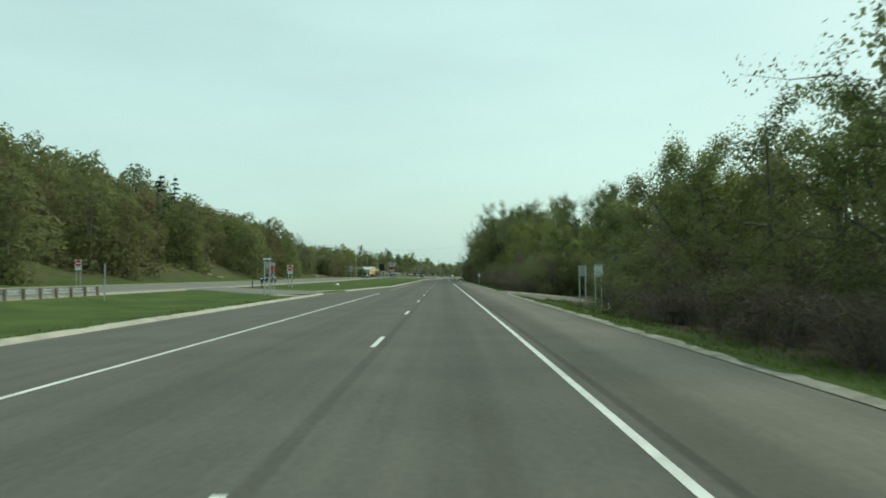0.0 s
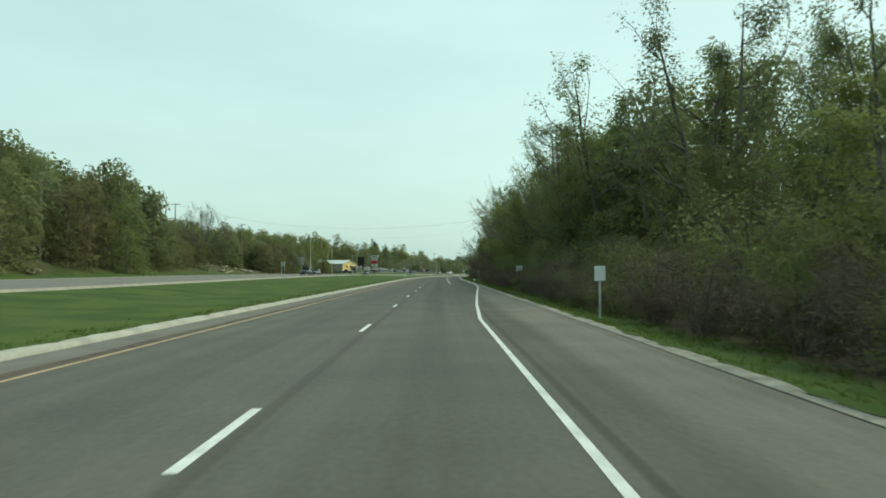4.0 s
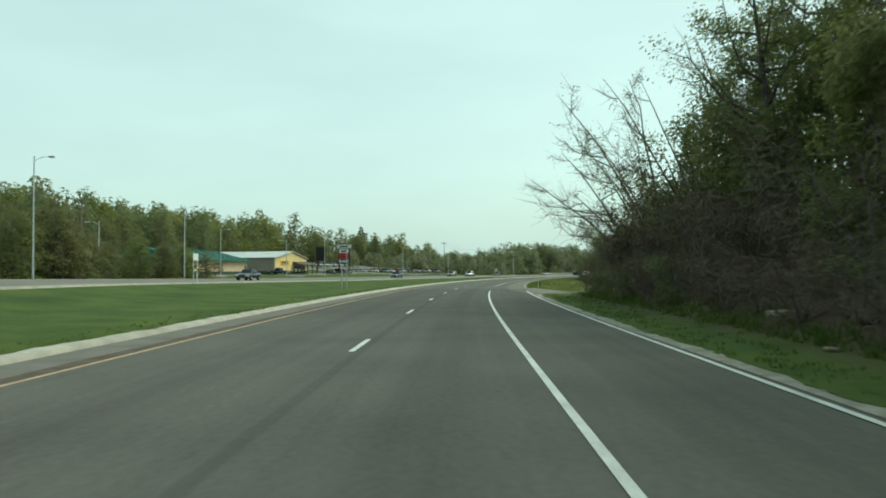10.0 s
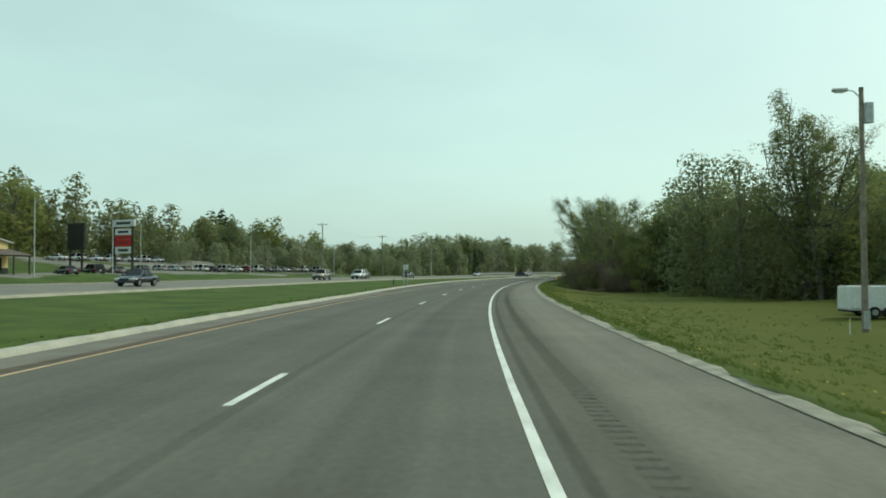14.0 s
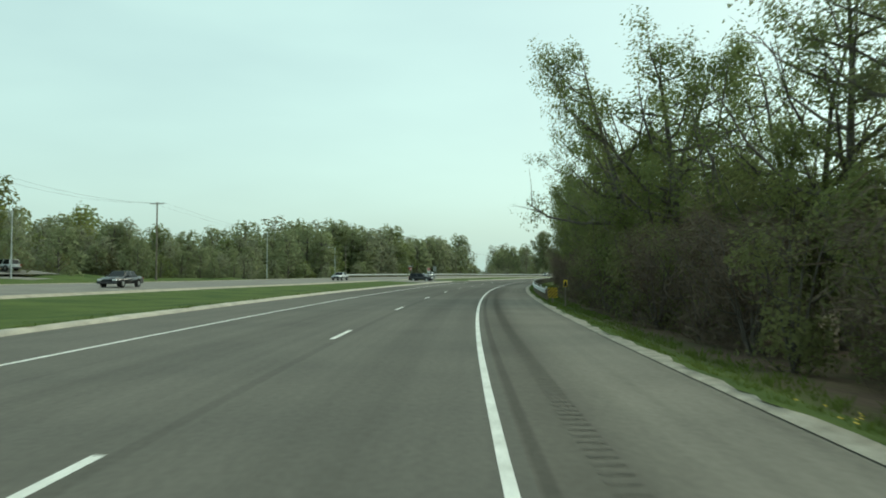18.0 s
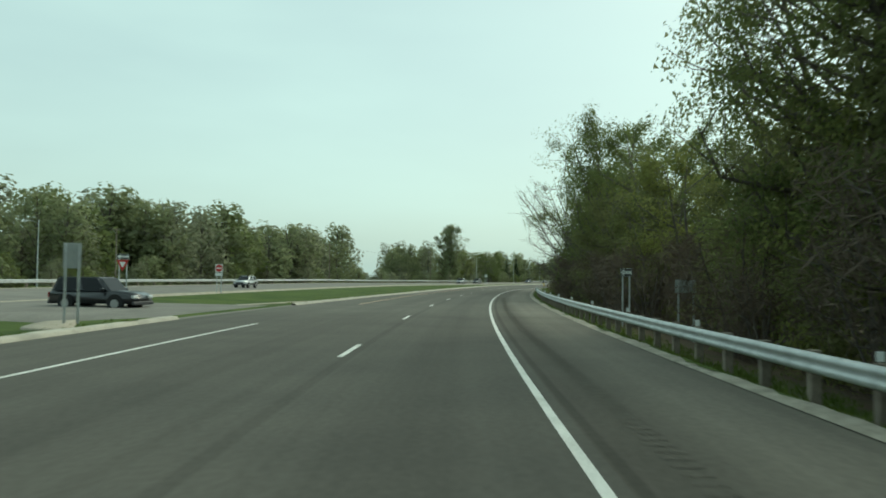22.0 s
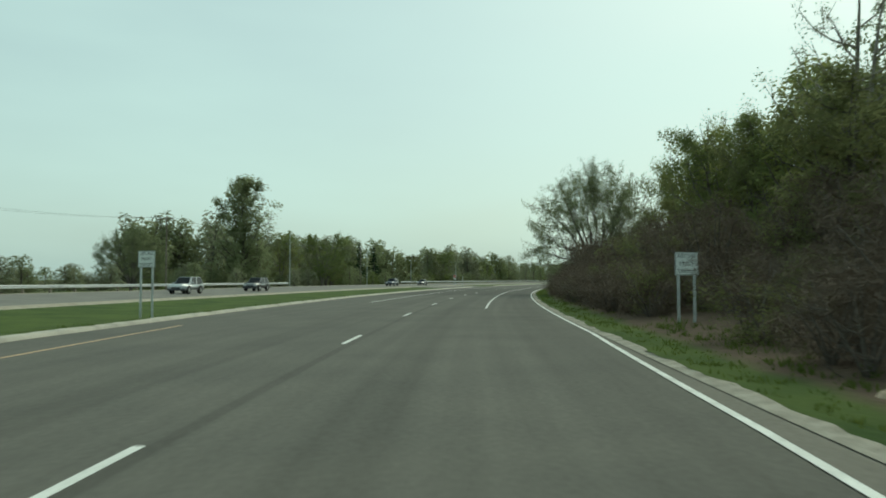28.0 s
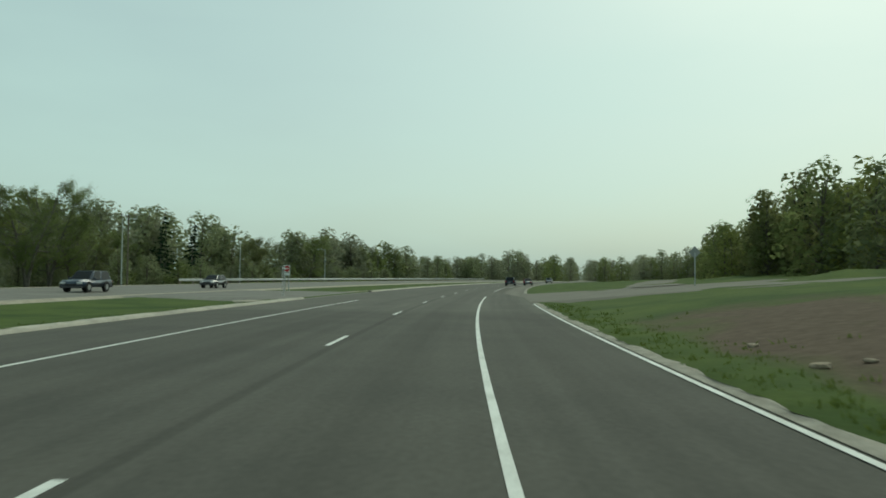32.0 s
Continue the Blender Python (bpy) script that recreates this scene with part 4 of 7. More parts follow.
add_kind("spreading", dome_meshes(80, 7.8, 13.4, 16, 64000, 0.078, LEAF_D))
add_kind("bare", tree_meshes(83, 15.5, 5.6, 0.14, 30, 24, 0, 0.1, BARK, LEAF_D, lean=0.16, upward=0.45, stems=5, splay=0.42, trunk_r=0.15))
add_kind("bare", tree_meshes(84, 14.5, 5.6, 0.14, 30, 24, 2600, 0.07, BARK, LEAF_B, lean=0.18, upward=0.5, cloud=0.15, stems=4, splay=0.45, trunk_r=0.15))
add_kind("bare", tree_meshes(85, 10.8, 6.6, 0.18, 28, 24, 0, 0.1, BARK, LEAF_D, lean=0.38, upward=0.22, stems=4, splay=0.8, trunk_r=0.15))
add_kind("oak", dome_meshes(86, 7.2, 11.5, 15, 3500, 0.085, LEAF_E))
# the poplar takes a leaf colour with distance haze in it
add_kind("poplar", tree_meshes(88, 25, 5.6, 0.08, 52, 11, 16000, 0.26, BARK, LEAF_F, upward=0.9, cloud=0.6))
add_kind("giant", tree_meshes(90, 23, 8.2, 0.18, 34, 12, 26000, 0.118, BARK, LEAF_A, upward=0.55, cloud=0.46, stems=2, splay=0.28, trunk_r=0.42))
for kind, note in (("spreading", "wide spreading tree with fine new leaves on the bank"), ("bare", "leaning tree with bare twisted branches over the verge"), ("oak", "broad bare oak on the slope"), ("poplar", "tall narrow poplar in full spring leaf"), ("giant", "very tall cottonwood with heavy limbs and fresh leaves")):
    TREE_NOTE[kind] = (note, "trees standing apart")
plant("spreading", 857.2, 13.9, 1.02, 1.02, heading(858), z=0.6)
plant("spreading", 912.4, -73.5, 0.95, 1.1, 60, label="wide dome-shaped tree beyond the far carriageway")
for s_, d_, k_ in ((872, 17, 0.75), (868, 18.5, 0.85), (863, 17.5, 0.7), (876, 19, 0.7)):
    plant("thin", s_, d_, k_, 0.8, s_ * 31, 0)
for s_, d_, k_, v_ in ((713, 13.0, 1.3, 0), (719, 14.4, 1.25, 1), (707, 14.4, 1.2, 1), (725, 13.4, 0.8, 0), (319, 12.6, 0.86, 2), (711, 13.2, 0.72, 2), (722, 13.4, 0.7, 2), (316.5, 13.2, 0.84, 1), (309, 13.6, 0.8, 0), (323, 14.2, 0.74, 1)):
    plant("bare", s_, d_, k_, 1.0, 180 + heading(s_) + (s_ * 37) % 40 - 20, v_)
plant("giant", 687, 14.6, 1.0, 1.0, 40 + heading(687))
plant("maple", 693, 14.2, 1.15, 1.0, 20, 1)
plant("cottonwood", 698, 15.4, 1.0, 1.05, 80, 2)
for i, (s_, d_, k_) in enumerate(((63.5, 15, 0.5), (64, 20, 0.6), (65, 25, 0.7), (64, 30, 0.7), (66, 36, 0.75), (64, 28, 0.62), (56, 32, 0.7), (50, 33, 0.7), (60, 34, 0.72), (44, 28, 0.7), (42, 21, 0.62), (38, 19, 0.66))):
    plant("maple" if i % 3 else "thicket", s_, d_, k_ * 1.35, 1.05, i * 61, i)
for i, (s_, d_) in enumerate(((62.8, 13), (63, 17), (63.2, 22), (62.6, 27), (41, 17), (37, 15.5), (33, 16), (29, 15.5), (25, 15.6), (44, 24), (58, 29), (53, 29.5), (48, 29), (57, 18), (52, 19), (47, 20), (60, 20), (55, 24), (49, 25))):
    plant("bush", s_, d_, 0.9, 1.15, i * 47, i)
for s_, d_, k_, r_ in ((157, 34.5, 1.05, 0), (161, 39, 1.1, 70), (166, 35, 1.04, 140), (158, 43.5, 1.1, 220), (171, 20.5, 0.86, 30), (181, 19.5, 0.84, 100), (192, 21.5, 0.86, 160), (204, 20, 0.9, 250)):
    plant("giant", s_, d_, k_, 0.9, r_, label="very tall cottonwood rising behind the verge trees")
plant("giant", 633, 15.4, 0.85, 0.9, 250, label="very tall cottonwood leaning over the guard rail")
plant("giant", 672, 16.5, 0.82, 0.95, 80, label="tall airy cottonwood behind the guard rail")
plant("giant", 575, 15.5, 0.86, 1.0, 200, label="very tall cottonwood with dense fresh leaves")
plant("giant", 531, 19, 0.5, 0.95, 300, label="tall airy cottonwood at the edge of the lawn")
plant("giant", 548.5, 13.8, 0.92, 0.95, 120, label="tall cottonwood with an airy crown at the wood's edge")
plant("giant", 614, 15.0, 0.9, 0.9, 10, label="very tall cottonwood behind the guard rail")
for i, (s_, d_, k_) in enumerate(((262, 16.5, 1.05), (268, 15.5, 1.1), (274, 17.5, 1.1), (281, 16.0, 1.05), (288, 17.0, 1.05), (296, 16.0, 1.0), (303, 17.5, 0.95), (256, 17.5, 1.05), (249, 16, 1.05))):
    plant("thin", s_, d_, k_, 1.15, i * 67, i)
plant("oak", 301.4, -60.5, 1.3, 0.95, 0, 0)
plant("oak", 262, -66, 0.9, 1.0, 70, 0)
plant("cottonwood", 534, 15.5, 0.72, 1.05, 130, 2)
plant("cottonwood", 464, 34, 1.12, 0.9, 80, 0)
plant("cottonwood", 467, 35, 1.05, 0.9, 10, 2)
plant("cottonwood", 478, 37, 1.25, 0.9, 200, 3)
plant("poplar", 943.6, -66.0, 1.1, 1.15, 0)
for i, (s_, d_, k_) in enumerate(((983, -63, 0.8), (992, -66, 0.8), (1000, -68, 0.68))):
    plant("giant", s_, d_, k_, 1.1, i * 100, label="round airy tree with heavy limbs beyond the far carriageway")
for i, (s_, d_, k_) in enumerate(((1014, -74, 0.92), (1026, -76, 0.9), (1001, -84, 1.1), (975, -72, 1.0), (1080, -72, 1.2), (1130, -78, 1.3))):
    plant("maple", s_, d_, k_, 1.1, i * 70, i)
for i, (s_, d_, k_) in enumerate(((640, -131, 1.4), (647, -136, 1.3), (654, -139, 1.45), (633, -128, 1.2), (661, -146, 1.4), (668, -153, 1.5), (1046, -79, 0.85), (1051, -81, 0.9), (1058, -78, 0.8), (1066, -82, 0.85), (189, -74, 1.2), (194, -72, 1.05), (1028, 48, 0.95), (1022, 54, 0.85), (1012, 51, 0.9), (1000, 58, 0.8), (990, 62, 0.85), (952, 56, 0.75))):
    plant("spruce", s_, d_, k_, 1.25, i * 50, i)
# beside the near carriageway
back_row, undergrowth = [], []
belt(-30, 2, 15.5, 18, 4.4, ["maple"], 0.82, 0.96)
belt(2, 22, 15.5, 18, 4.4, ["maple"], 0.62, 0.76)
belt(22, 44, 15.5, 18, 4.6, ["maple", "thicket"], 0.6, 0.76)
belt(-20, 44, 19, 23, 5, ["maple"], 0.6, 0.75, back_row)
plant("maple", 101, 14.8, 0.86, 1.0, 50, 2)
plant("maple", 106, 16.5, 0.9, 1.0, 150, 2)
belt(-30, 44, 13.2, 15.0, 3.4, ["bush", "bush", "brush"], 0.75, 1.05)
belt(66, 84, 15, 18, 5.5, ["maple", "thicket"], 0.5, 0.64)
belt(84, 112, 15, 19, 5.5, ["maple"], 0.55, 0.68)
belt(112, 150, 15, 19, 5.5, ["maple", "cottonwood", "maple"], 0.66, 0.86)
belt(64, 240, 12.4, 14.2, 3.4, ["bush", "bush", "brush"], 0.8, 1.15)
belt(146, 238, 14.5, 19, 5.4, tall, 0.95, 1.15)
belt(160, 250, 14, 17, 7, ["thicket"], 0.8, 1.0)
belt(150, 240, 19.5, 24, 5.5, ["maple", "cottonwood"], 1.05, 1.25, back_row)
belt(248, 322, 13.0, 15.5, 3.8, ["thicket"], 0.8, 1.08)
belt(240, 300, 15.5, 20, 6.0, ["thin"], 0.95, 1.15)
belt(297, 312, 15.2, 18, 3.8, ["cottonwood", "maple"], 0.7, 0.82)
belt(240, 324, 11.0, 13.0, 2.9, low, 0.75, 1.1)
belt(258, 322, 10.0, 10.9, 2.2, ["brush"], 0.3, 0.5, undergrowth)
plant("cottonwood", 305, 15.2, 0.75, 1.0, 200, 0)
belt(442, 505, 45, 51, 4.0, ["maple", "maple", "cottonwood"], 0.9, 1.15, back_row)
belt(425, 512, 36, 41, 4.0, ["thicket"], 0.9, 1.2, back_row)
belt(468, 520, 26, 36, 3.8, ["maple", "thicket", "maple"], 0.95, 1.15, back_row)
belt(494, 516, 17.5, 27, 2.7, ["maple", "thicket", "maple", "bush"], 0.84, 1.02)
belt(510, 545, 16, 20, 4.8, ["maple", "maple", "cottonwood"], 0.8, 0.95)
belt(548, 600, 14.5, 19, 5.4, tall, 0.9, 1.08)
belt(600, 634, 14.5, 19, 5.4, tall, 0.95, 1.12)
for i, (s_, d_) in enumerate(((67, 16.5), (70, 18.2), (73, 16.8), (77, 17.8), (81, 17.0))):
    plant("thicket", s_, d_, 0.56 + 0.03 * (i % 2), 1.15, i * 71, i)
for i in range(9):
    plant("brush", 493 + i * 2.4, 17.2 + 0.7 * (i % 3), 0.75 + 0.06 * (i % 4), 1.2, i * 97, i)
for i, (s_, d_) in enumerate(((609, 15.2), (617, 16.4), (625, 15.6), (632, 17.0))):
    plant("cottonwood" if i % 2 else "maple", s_, d_, 1.16, 1.05, 40 + i * 83, i)
belt(634, 652, 15.5, 19, 5.4, ["maple"], 0.8, 0.95)
belt(552, 632, 15.0, 18, 5.0, ["maple"], 0.9, 1.05)
belt(698, 738, 14.5, 19.5, 2.4, ["bare", "thin", "thin"], 0.75, 0.98)
belt(700, 738, 16.0, 21.0, 2.2, ["thin", "thin", "thicket"], 0.95, 1.15, back_row)
belt(700, 736, 12.4, 14.5, 2.6, ["brush"], 1.05, 1.4)
belt(650, 700, 14.5, 19, 5.4, ["maple", "thin", "maple"], 0.85, 1.05)
belt(700, 712, 15.5, 19, 5.0, ["cottonwood", "maple"], 0.85, 1.0)
belt(520, 712, 13.6, 16, 6.5, ["thicket"], 0.7, 1.0)
belt(505, 735, 11.8, 13.6, 3.1, low, 0.85, 1.2)
belt(728, 765, 15.5, 18, 6.0, ["thin", "thin", "maple"], 0.45, 0.62)
belt(733, 800, 12.2, 14.0, 3.0, low, 0.5, 0.72)
belt(800, 866, 11.6, 13.4, 2.3, ["brush"], 0.65, 0.9)
belt(796, 857, 10.4, 11.2, 1.8, ["brush"], 0.38, 0.55, undergrowth)
belt(866, 890, 16.0, 20.0, 1.6, ["brush"], 0.42, 0.62, undergrowth)
plant("thin", 884, 15.5, 0.38, 1.0, 40, 0, label="slender bare tree at the end of the brush")
plant("thin", 880, 16.5, 0.34, 1.1, 140, 2, label="slender bare tree at the end of the brush")
for i, (s_, d_, k_) in enumerate(((872, 17.5, 0.36), (877, 18.5, 0.42), (883, 19.5, 0.34))):
    plant("spruce", s_, d_, k_, 1.6, i * 80, i, label="low dark rounded conifer above the soil bank")
belt(738, 858, 14.0, 18.0, 2.2, low, 0.65, 0.95, undergrowth)
belt(856, 882, 13.3, 15.5, 1.5, low, 0.5, 0.75, undergrowth)
belt(856, 886, 15.5, 19.0, 1.7, low, 0.6, 0.85, undergrowth)
belt(792, 850, 17.5, 21.5, 4.8, ["maple", "maple", "thin"], 0.66, 0.84)
belt(792, 856, 22, 28, 4.6, ["maple", "thicket", "maple"], 0.6, 0.85, back_row)
belt(-20, 40, 10.6, 11.8, 1.9, ["brush"], 0.3, 0.55, undergrowth)
belt(66, 240, 10.2, 11.6, 2.0, ["brush"], 0.35, 0.62, undergrowth)
belt(735, 800, 10.0, 11.2, 1.8, ["brush"], 0.35, 0.55, undergrowth)
belt(800, 852, 9.3, 10.3, 1.5, ["brush"], 0.3, 0.5, undergrowth)
woods("undergrowth", undergrowth, lambda r: "brush", 13, "tangled brown undergrowth covering the bank")
woods("back_row_trees", back_row, lambda r: "second", 12, "second row of broad-leaved trees behind the verge")
woods("woods_behind_verge", spots(-40, 45, 30, 46, 8.5, 0.6, 0.85) + spots(66, 110, 32, 48, 9, 0.6, 0.8) + spots(110, 330, 30, 48, 9, 0.8, 1.1) + spots(395, 520, 50, 76, 8, 0.8, 1.05) + spots(545, 740, 34, 50, 9, 0.8, 1.1) + spots(345, 400, 62, 90, 10), lambda r: "far", 5, "deep broad-leaved wood behind the verge trees")
woods("hilltop_woods", spots(740, 850, 32, 65, 9, 0.5, 0.75) + spots(893, 1010, 44, 80, 7.0, 0.78, 1.03) + spots(1000, 1075, 42, 62, 6.5, 0.6, 0.85) + spots(860, 893, 30, 60, 7.5, 0.5, 0.7) + spots(1010, 1080, 50, 85, 9, 0.8, 1.1) + spots(1012, 1040, 38, 48, 6, 0.5, 0.7) + spots(1045, 1080, 44, 50, 6, 0.6, 0.8), lambda r: "spruce" if r.uniform() < 0.1 else "far", 6, "mixed wood on the rise above the road")
# beyond the opposite carriageway
woods("hillside_woods", spots(-40, 60, -95, -52, 8.5, 0.7, 1.0) + spots(60, 245, -90, -46, 7.5, 0.75, 1.05) + spots(60, 345, -160, -90, 14, 0.95, 1.25) + spots(95, 185, -100, -78, 10, 1.05, 1.3) + spots(245, 300, -100, -62, 8, 0.8, 1.1) + spots(300, 345, -100, -54, 7.5, 0.5, 0.75) + spots(318, 372, -62, -46, 5, 0.45, 0.7) + spots(236, 268, -66, -48, 5, 0.28, 0.45) + spots(268, 312, -70, -57, 5.5, 0.25, 0.42) + spots(362, 402, -58, -47, 4.5, 0.32, 0.5), lambda r: "far", 7, "broad-leaved hillside wood in spring green")
woods("woods_behind_shops", spots(345, 420, -150, -88, 9, 0.55, 0.75) + spots(420, 520, -160, -98, 8.3, 0.85, 1.1) + spots(520, 590, -170, -108, 8.3, 1.0, 1.3) + spots(590, 640, -150, -108, 9, 0.5, 0.7) + spots(600, 660, -100, -72, 8, 0.3, 0.5) + spots(610, 700, -155, -106, 8.5, 1.0, 1.35), lambda r: "far", 8, "wooded slope behind the shops")
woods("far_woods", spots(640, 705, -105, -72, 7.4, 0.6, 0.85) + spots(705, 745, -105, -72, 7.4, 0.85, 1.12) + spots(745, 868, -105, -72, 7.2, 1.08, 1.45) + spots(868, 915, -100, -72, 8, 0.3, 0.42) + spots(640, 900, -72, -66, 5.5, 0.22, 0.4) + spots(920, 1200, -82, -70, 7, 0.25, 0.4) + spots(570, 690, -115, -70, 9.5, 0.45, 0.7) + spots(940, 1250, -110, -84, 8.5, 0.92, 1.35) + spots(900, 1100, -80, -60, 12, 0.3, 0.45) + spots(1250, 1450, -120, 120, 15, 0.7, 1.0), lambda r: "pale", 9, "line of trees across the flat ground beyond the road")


# ---- lettering
def lettering(text, size, mat, parent, at, name="lettering", bold=False, stretch=1.0):
    """Raised letters facing -y, centred at the place given."""
    cu = bpy.data.curves.new("text", "FONT")
    cu.body, cu.size, cu.align_x, cu.align_y, cu.extrude = text, size, "CENTER", "CENTER", 0.002
    cu.resolution_u = 2
    if bold:
        cu.offset = size * 0.02
    tmp = new("tmp_text", cu)
    me = bpy.data.meshes.new_from_object(tmp.evaluated_get(bpy.context.evaluated_depsgraph_get()))
    bpy.data.objects.remove(tmp)
    bpy.data.curves.remove(cu)
    me.materials.clear()
    me.materials.append(mat)
    ob = new(name, me)
    ob.parent = parent
    ob.matrix_local = pose(*at, 90, 0, 0) @ Matrix.Diagonal((stretch, 1, 1, 1))
    return ob


def bars(parent, rows, mat, y, name="text_bar"):
    """Plain bars where writing cannot be read: rows of (x, z, width, height)."""
    for x, z, w, h in rows:
        part(name, box(x - w / 2, x + w / 2, y - 0.004, y, z - h / 2, z + h / 2), mat, parent)


def u_post(parent, x, top, mat, y=0.03, foot=-0.5):
    bm = box(x - 0.035, x + 0.035, y, y + 0.008, foot, top)
    box(x - 0.045, x - 0.035, y, y + 0.035, foot, top, bm=bm)
    box(x + 0.035, x + 0.045, y, y + 0.035, foot, top, bm=bm)
    part("post", bm, mat, parent)


def panel(parent, w, z0, z1, face, x=0.0, border=None, name="panel"):
    ob = part(name, box(x - w / 2, x + w / 2, 0, 0.012, z0, z1, 0.003), SIGN_BACK, parent)
    part("sheeting", box(x - w / 2 + 0.008, x + w / 2 - 0.008, -0.003, 0.0, z0 + 0.008, z1 - 0.008), face, ob)
    if border:
        b = 0.02
        bm = box(x - w / 2 + b, x + w / 2 - b, -0.005, -0.003, z1 - b - 0.014, z1 - b)
        box(x - w / 2 + b, x + w / 2 - b, -0.005, -0.003, z0 + b, z0 + b + 0.014, bm=bm)
        box(x - w / 2 + b, x - w / 2 + b + 0.014, -0.005, -0.003, z0 + b, z1 - b, bm=bm)
        box(x + w / 2 - b - 0.014, x + w / 2 - b, -0.005, -0.003, z0 + b, z1 - b, bm=bm)
        part("border", bm, border, ob)
    return ob


RED_SIGN = plain("red_sheeting", (0.50, 0.03, 0.03), 0.45)
YELLOW_SIGN = plain("yellow_sheeting", (0.75, 0.48, 0.03), 0.45)
GREEN_SIGN = plain("green_sheeting", (0.01, 0.20, 0.12), 0.45)
DARK_GREY = plain("dark_grey_paint", (0.05, 0.05, 0.055), 0.6)


def text_sign(s, d, w, z0, h, lines, label, turn=0.0, z=None):
    ob = thing("road_sign", label, "sign", "white regulatory signs")
    for x in (-w * 0.34, w * 0.34):
        u_post(ob, x, z0 + h - 0.05, GALV)
    panel(ob, w, z0, z0 + h, WHITE_SIGN, border=BLACK_PAINT)
    n = len(lines)
    for i, t in enumerate(lines):
        lettering(t, h * 0.72 / n, BLACK_PAINT, ob, (0, -0.006, z0 + h * (1 - (i + 0.55) / (n + 0.1))), stretch=min(1.0, w * 0.86 / (0.62 * len(t) * h * 0.72 / n)))
    ob.matrix_world = place(s, d, z, turn)
    return ob


def arrow_pts(w, h, way):
    a = [(-0.47, -0.17), (0.18, -0.17), (0.18, -0.42), (0.47, 0), (0.18, 0.42), (0.18, 0.17), (-0.47, 0.17)]
    return [(x * w * way, z * h) for x, z in a]


def one_way_sign(s, d, w, h, z0, way, label, turn=0.0, posts=2, below=None):
    ob = thing("one_way_sign", label, "sign", "one way signs")
    for x in ((-w * 0.3, w * 0.3) if posts == 2 else (0,)):
        u_post(ob, x, z0 + h - 0.03, GALV)
    p = panel(ob, w, z0, z0 + h, BLACK_PAINT, border=WHITE_SIGN)
    bm = prism([(x, z + z0 + h / 2) for x, z in arrow_pts(w, h * 1.05, way)], 0.003, "y", shift=-0.006)
    part("arrow", bm, WHITE_SIGN, p)
    lettering("ONE WAY", h * 0.3, BLACK_PAINT, ob, (-0.07 * w * way, -0.009, z0 + h / 2), stretch=0.9)
    if below == "yield":
        yield_panel(ob, z0 - 0.06, 0.9)
    elif below == "yield_back":
        part("yield_panel", prism([(-0.42, z0 - 0.05), (0.42, z0 - 0.05), (0, z0 - 0.8)], 0.012, "y", shift=0.06), SIGN_BACK, ob, "grey back of a triangular panel")
    ob.matrix_world = place(s, d, None, turn)
    return ob


def yield_panel(ob, top, w):
    tri = lambda k, t: [(-w / 2 * k, top - t), (w / 2 * k, top - t), (0, top - t - w * 0.86 * k)]
    p = part("yield_panel", prism(tri(1.0, 0), 0.012, "y", shift=-0.02), RED_SIGN, ob, "red triangle pointing down")
    part("white_triangle", prism(tri(0.52, 0.13), 0.004, "y", shift=-0.029), WHITE_SIGN, p)


def no_entry_sign(s, d, label, turn=0.0):
    ob = thing("no_entry_sign", label, "sign", "no entry signs")
    for x in (-0.22, 0.22):
        u_post(ob, x, 2.9, GALV)
    p = panel(ob, 0.76, 2.15, 2.91, WHITE_SIGN)
    disc = bmesh.new()
    bmesh.ops.create_cone(disc, cap_ends=True, segments=24, radius1=0.35, radius2=0.35, depth=0.004, matrix=Matrix.Translation((0, -0.006, 2.53)) @ Matrix.Rotation(radians(90), 4, "X"))
    part("red_disc", disc, RED_SIGN, p)
    part("white_bar", box(-0.26, 0.26, -0.013, -0.008, 2.47, 2.59), WHITE_SIGN, p)
    panel(ob, 0.76, 1.75, 2.1, WHITE_SIGN, border=BLACK_PAINT)
    ob.matrix_world = place(s, d, None, turn)


def blank_sign(s, d, w, h, z0, label, turn=180.0, posts=2):
    """A sign seen from behind."""
    ob = thing("road_sign", label, "sign", "signs seen from behind")
    for x in ((-w * 0.36, w * 0.36) if posts == 2 else (0,)):
        u_post(ob, x, z0 + h - 0.03, GALV)
    panel(ob, w, z0, z0 + h, WHITE_SIGN)
    for z in (z0 + h * 0.25, z0 + h * 0.75):
        part("stiffener", box(-w * 0.45, w * 0.45, 0.012, 0.028, z - 0.03, z + 0.03), SIGN_BACK, ob)
    ob.matrix_world = place(s, d, None, turn)


blank_sign(29.5, -19.2, 0.5, 0.8, 1.5, "grey sign back on two posts in the median", turn=120)
no_entry_sign(67, -38.6, "red and white no entry sign beyond the opposite carriageway")
MUST = ["RIGHT LANE", "MUST", "TURN RIGHT"]
text_sign(33.5, 12.0, 0.61, 2.0, 0.82, ["SCHOOL", "BUS", "LOADING", "AREA"], "white school bus loading area sign on two steel posts")
blank_sign(36.0, 11.4, 0.6, 0.75, 2.0, "grey sign back on two thin posts at the side road", turn=150)
text_sign(192, 11.6, 0.76, 2.05, 0.76, MUST, "white lane use sign with black letters on two posts")
text_sign(798.4, 10.3, 0.76, 1.8, 0.76, MUST, "white lane use sign beside the brushy bank", 0, 0.0)
text_sign(805.5, -11.0, 0.76, 2.2, 0.72, ["LEFT LANE", "MUST", "TURN LEFT"], "white lane use sign on two posts in the median")
text_sign(487.5, -10.2, 0.76, 1.95, 0.76, ["LEFT LANE", "MUST", "TURN LEFT"], "white lane use sign on two posts in the median")
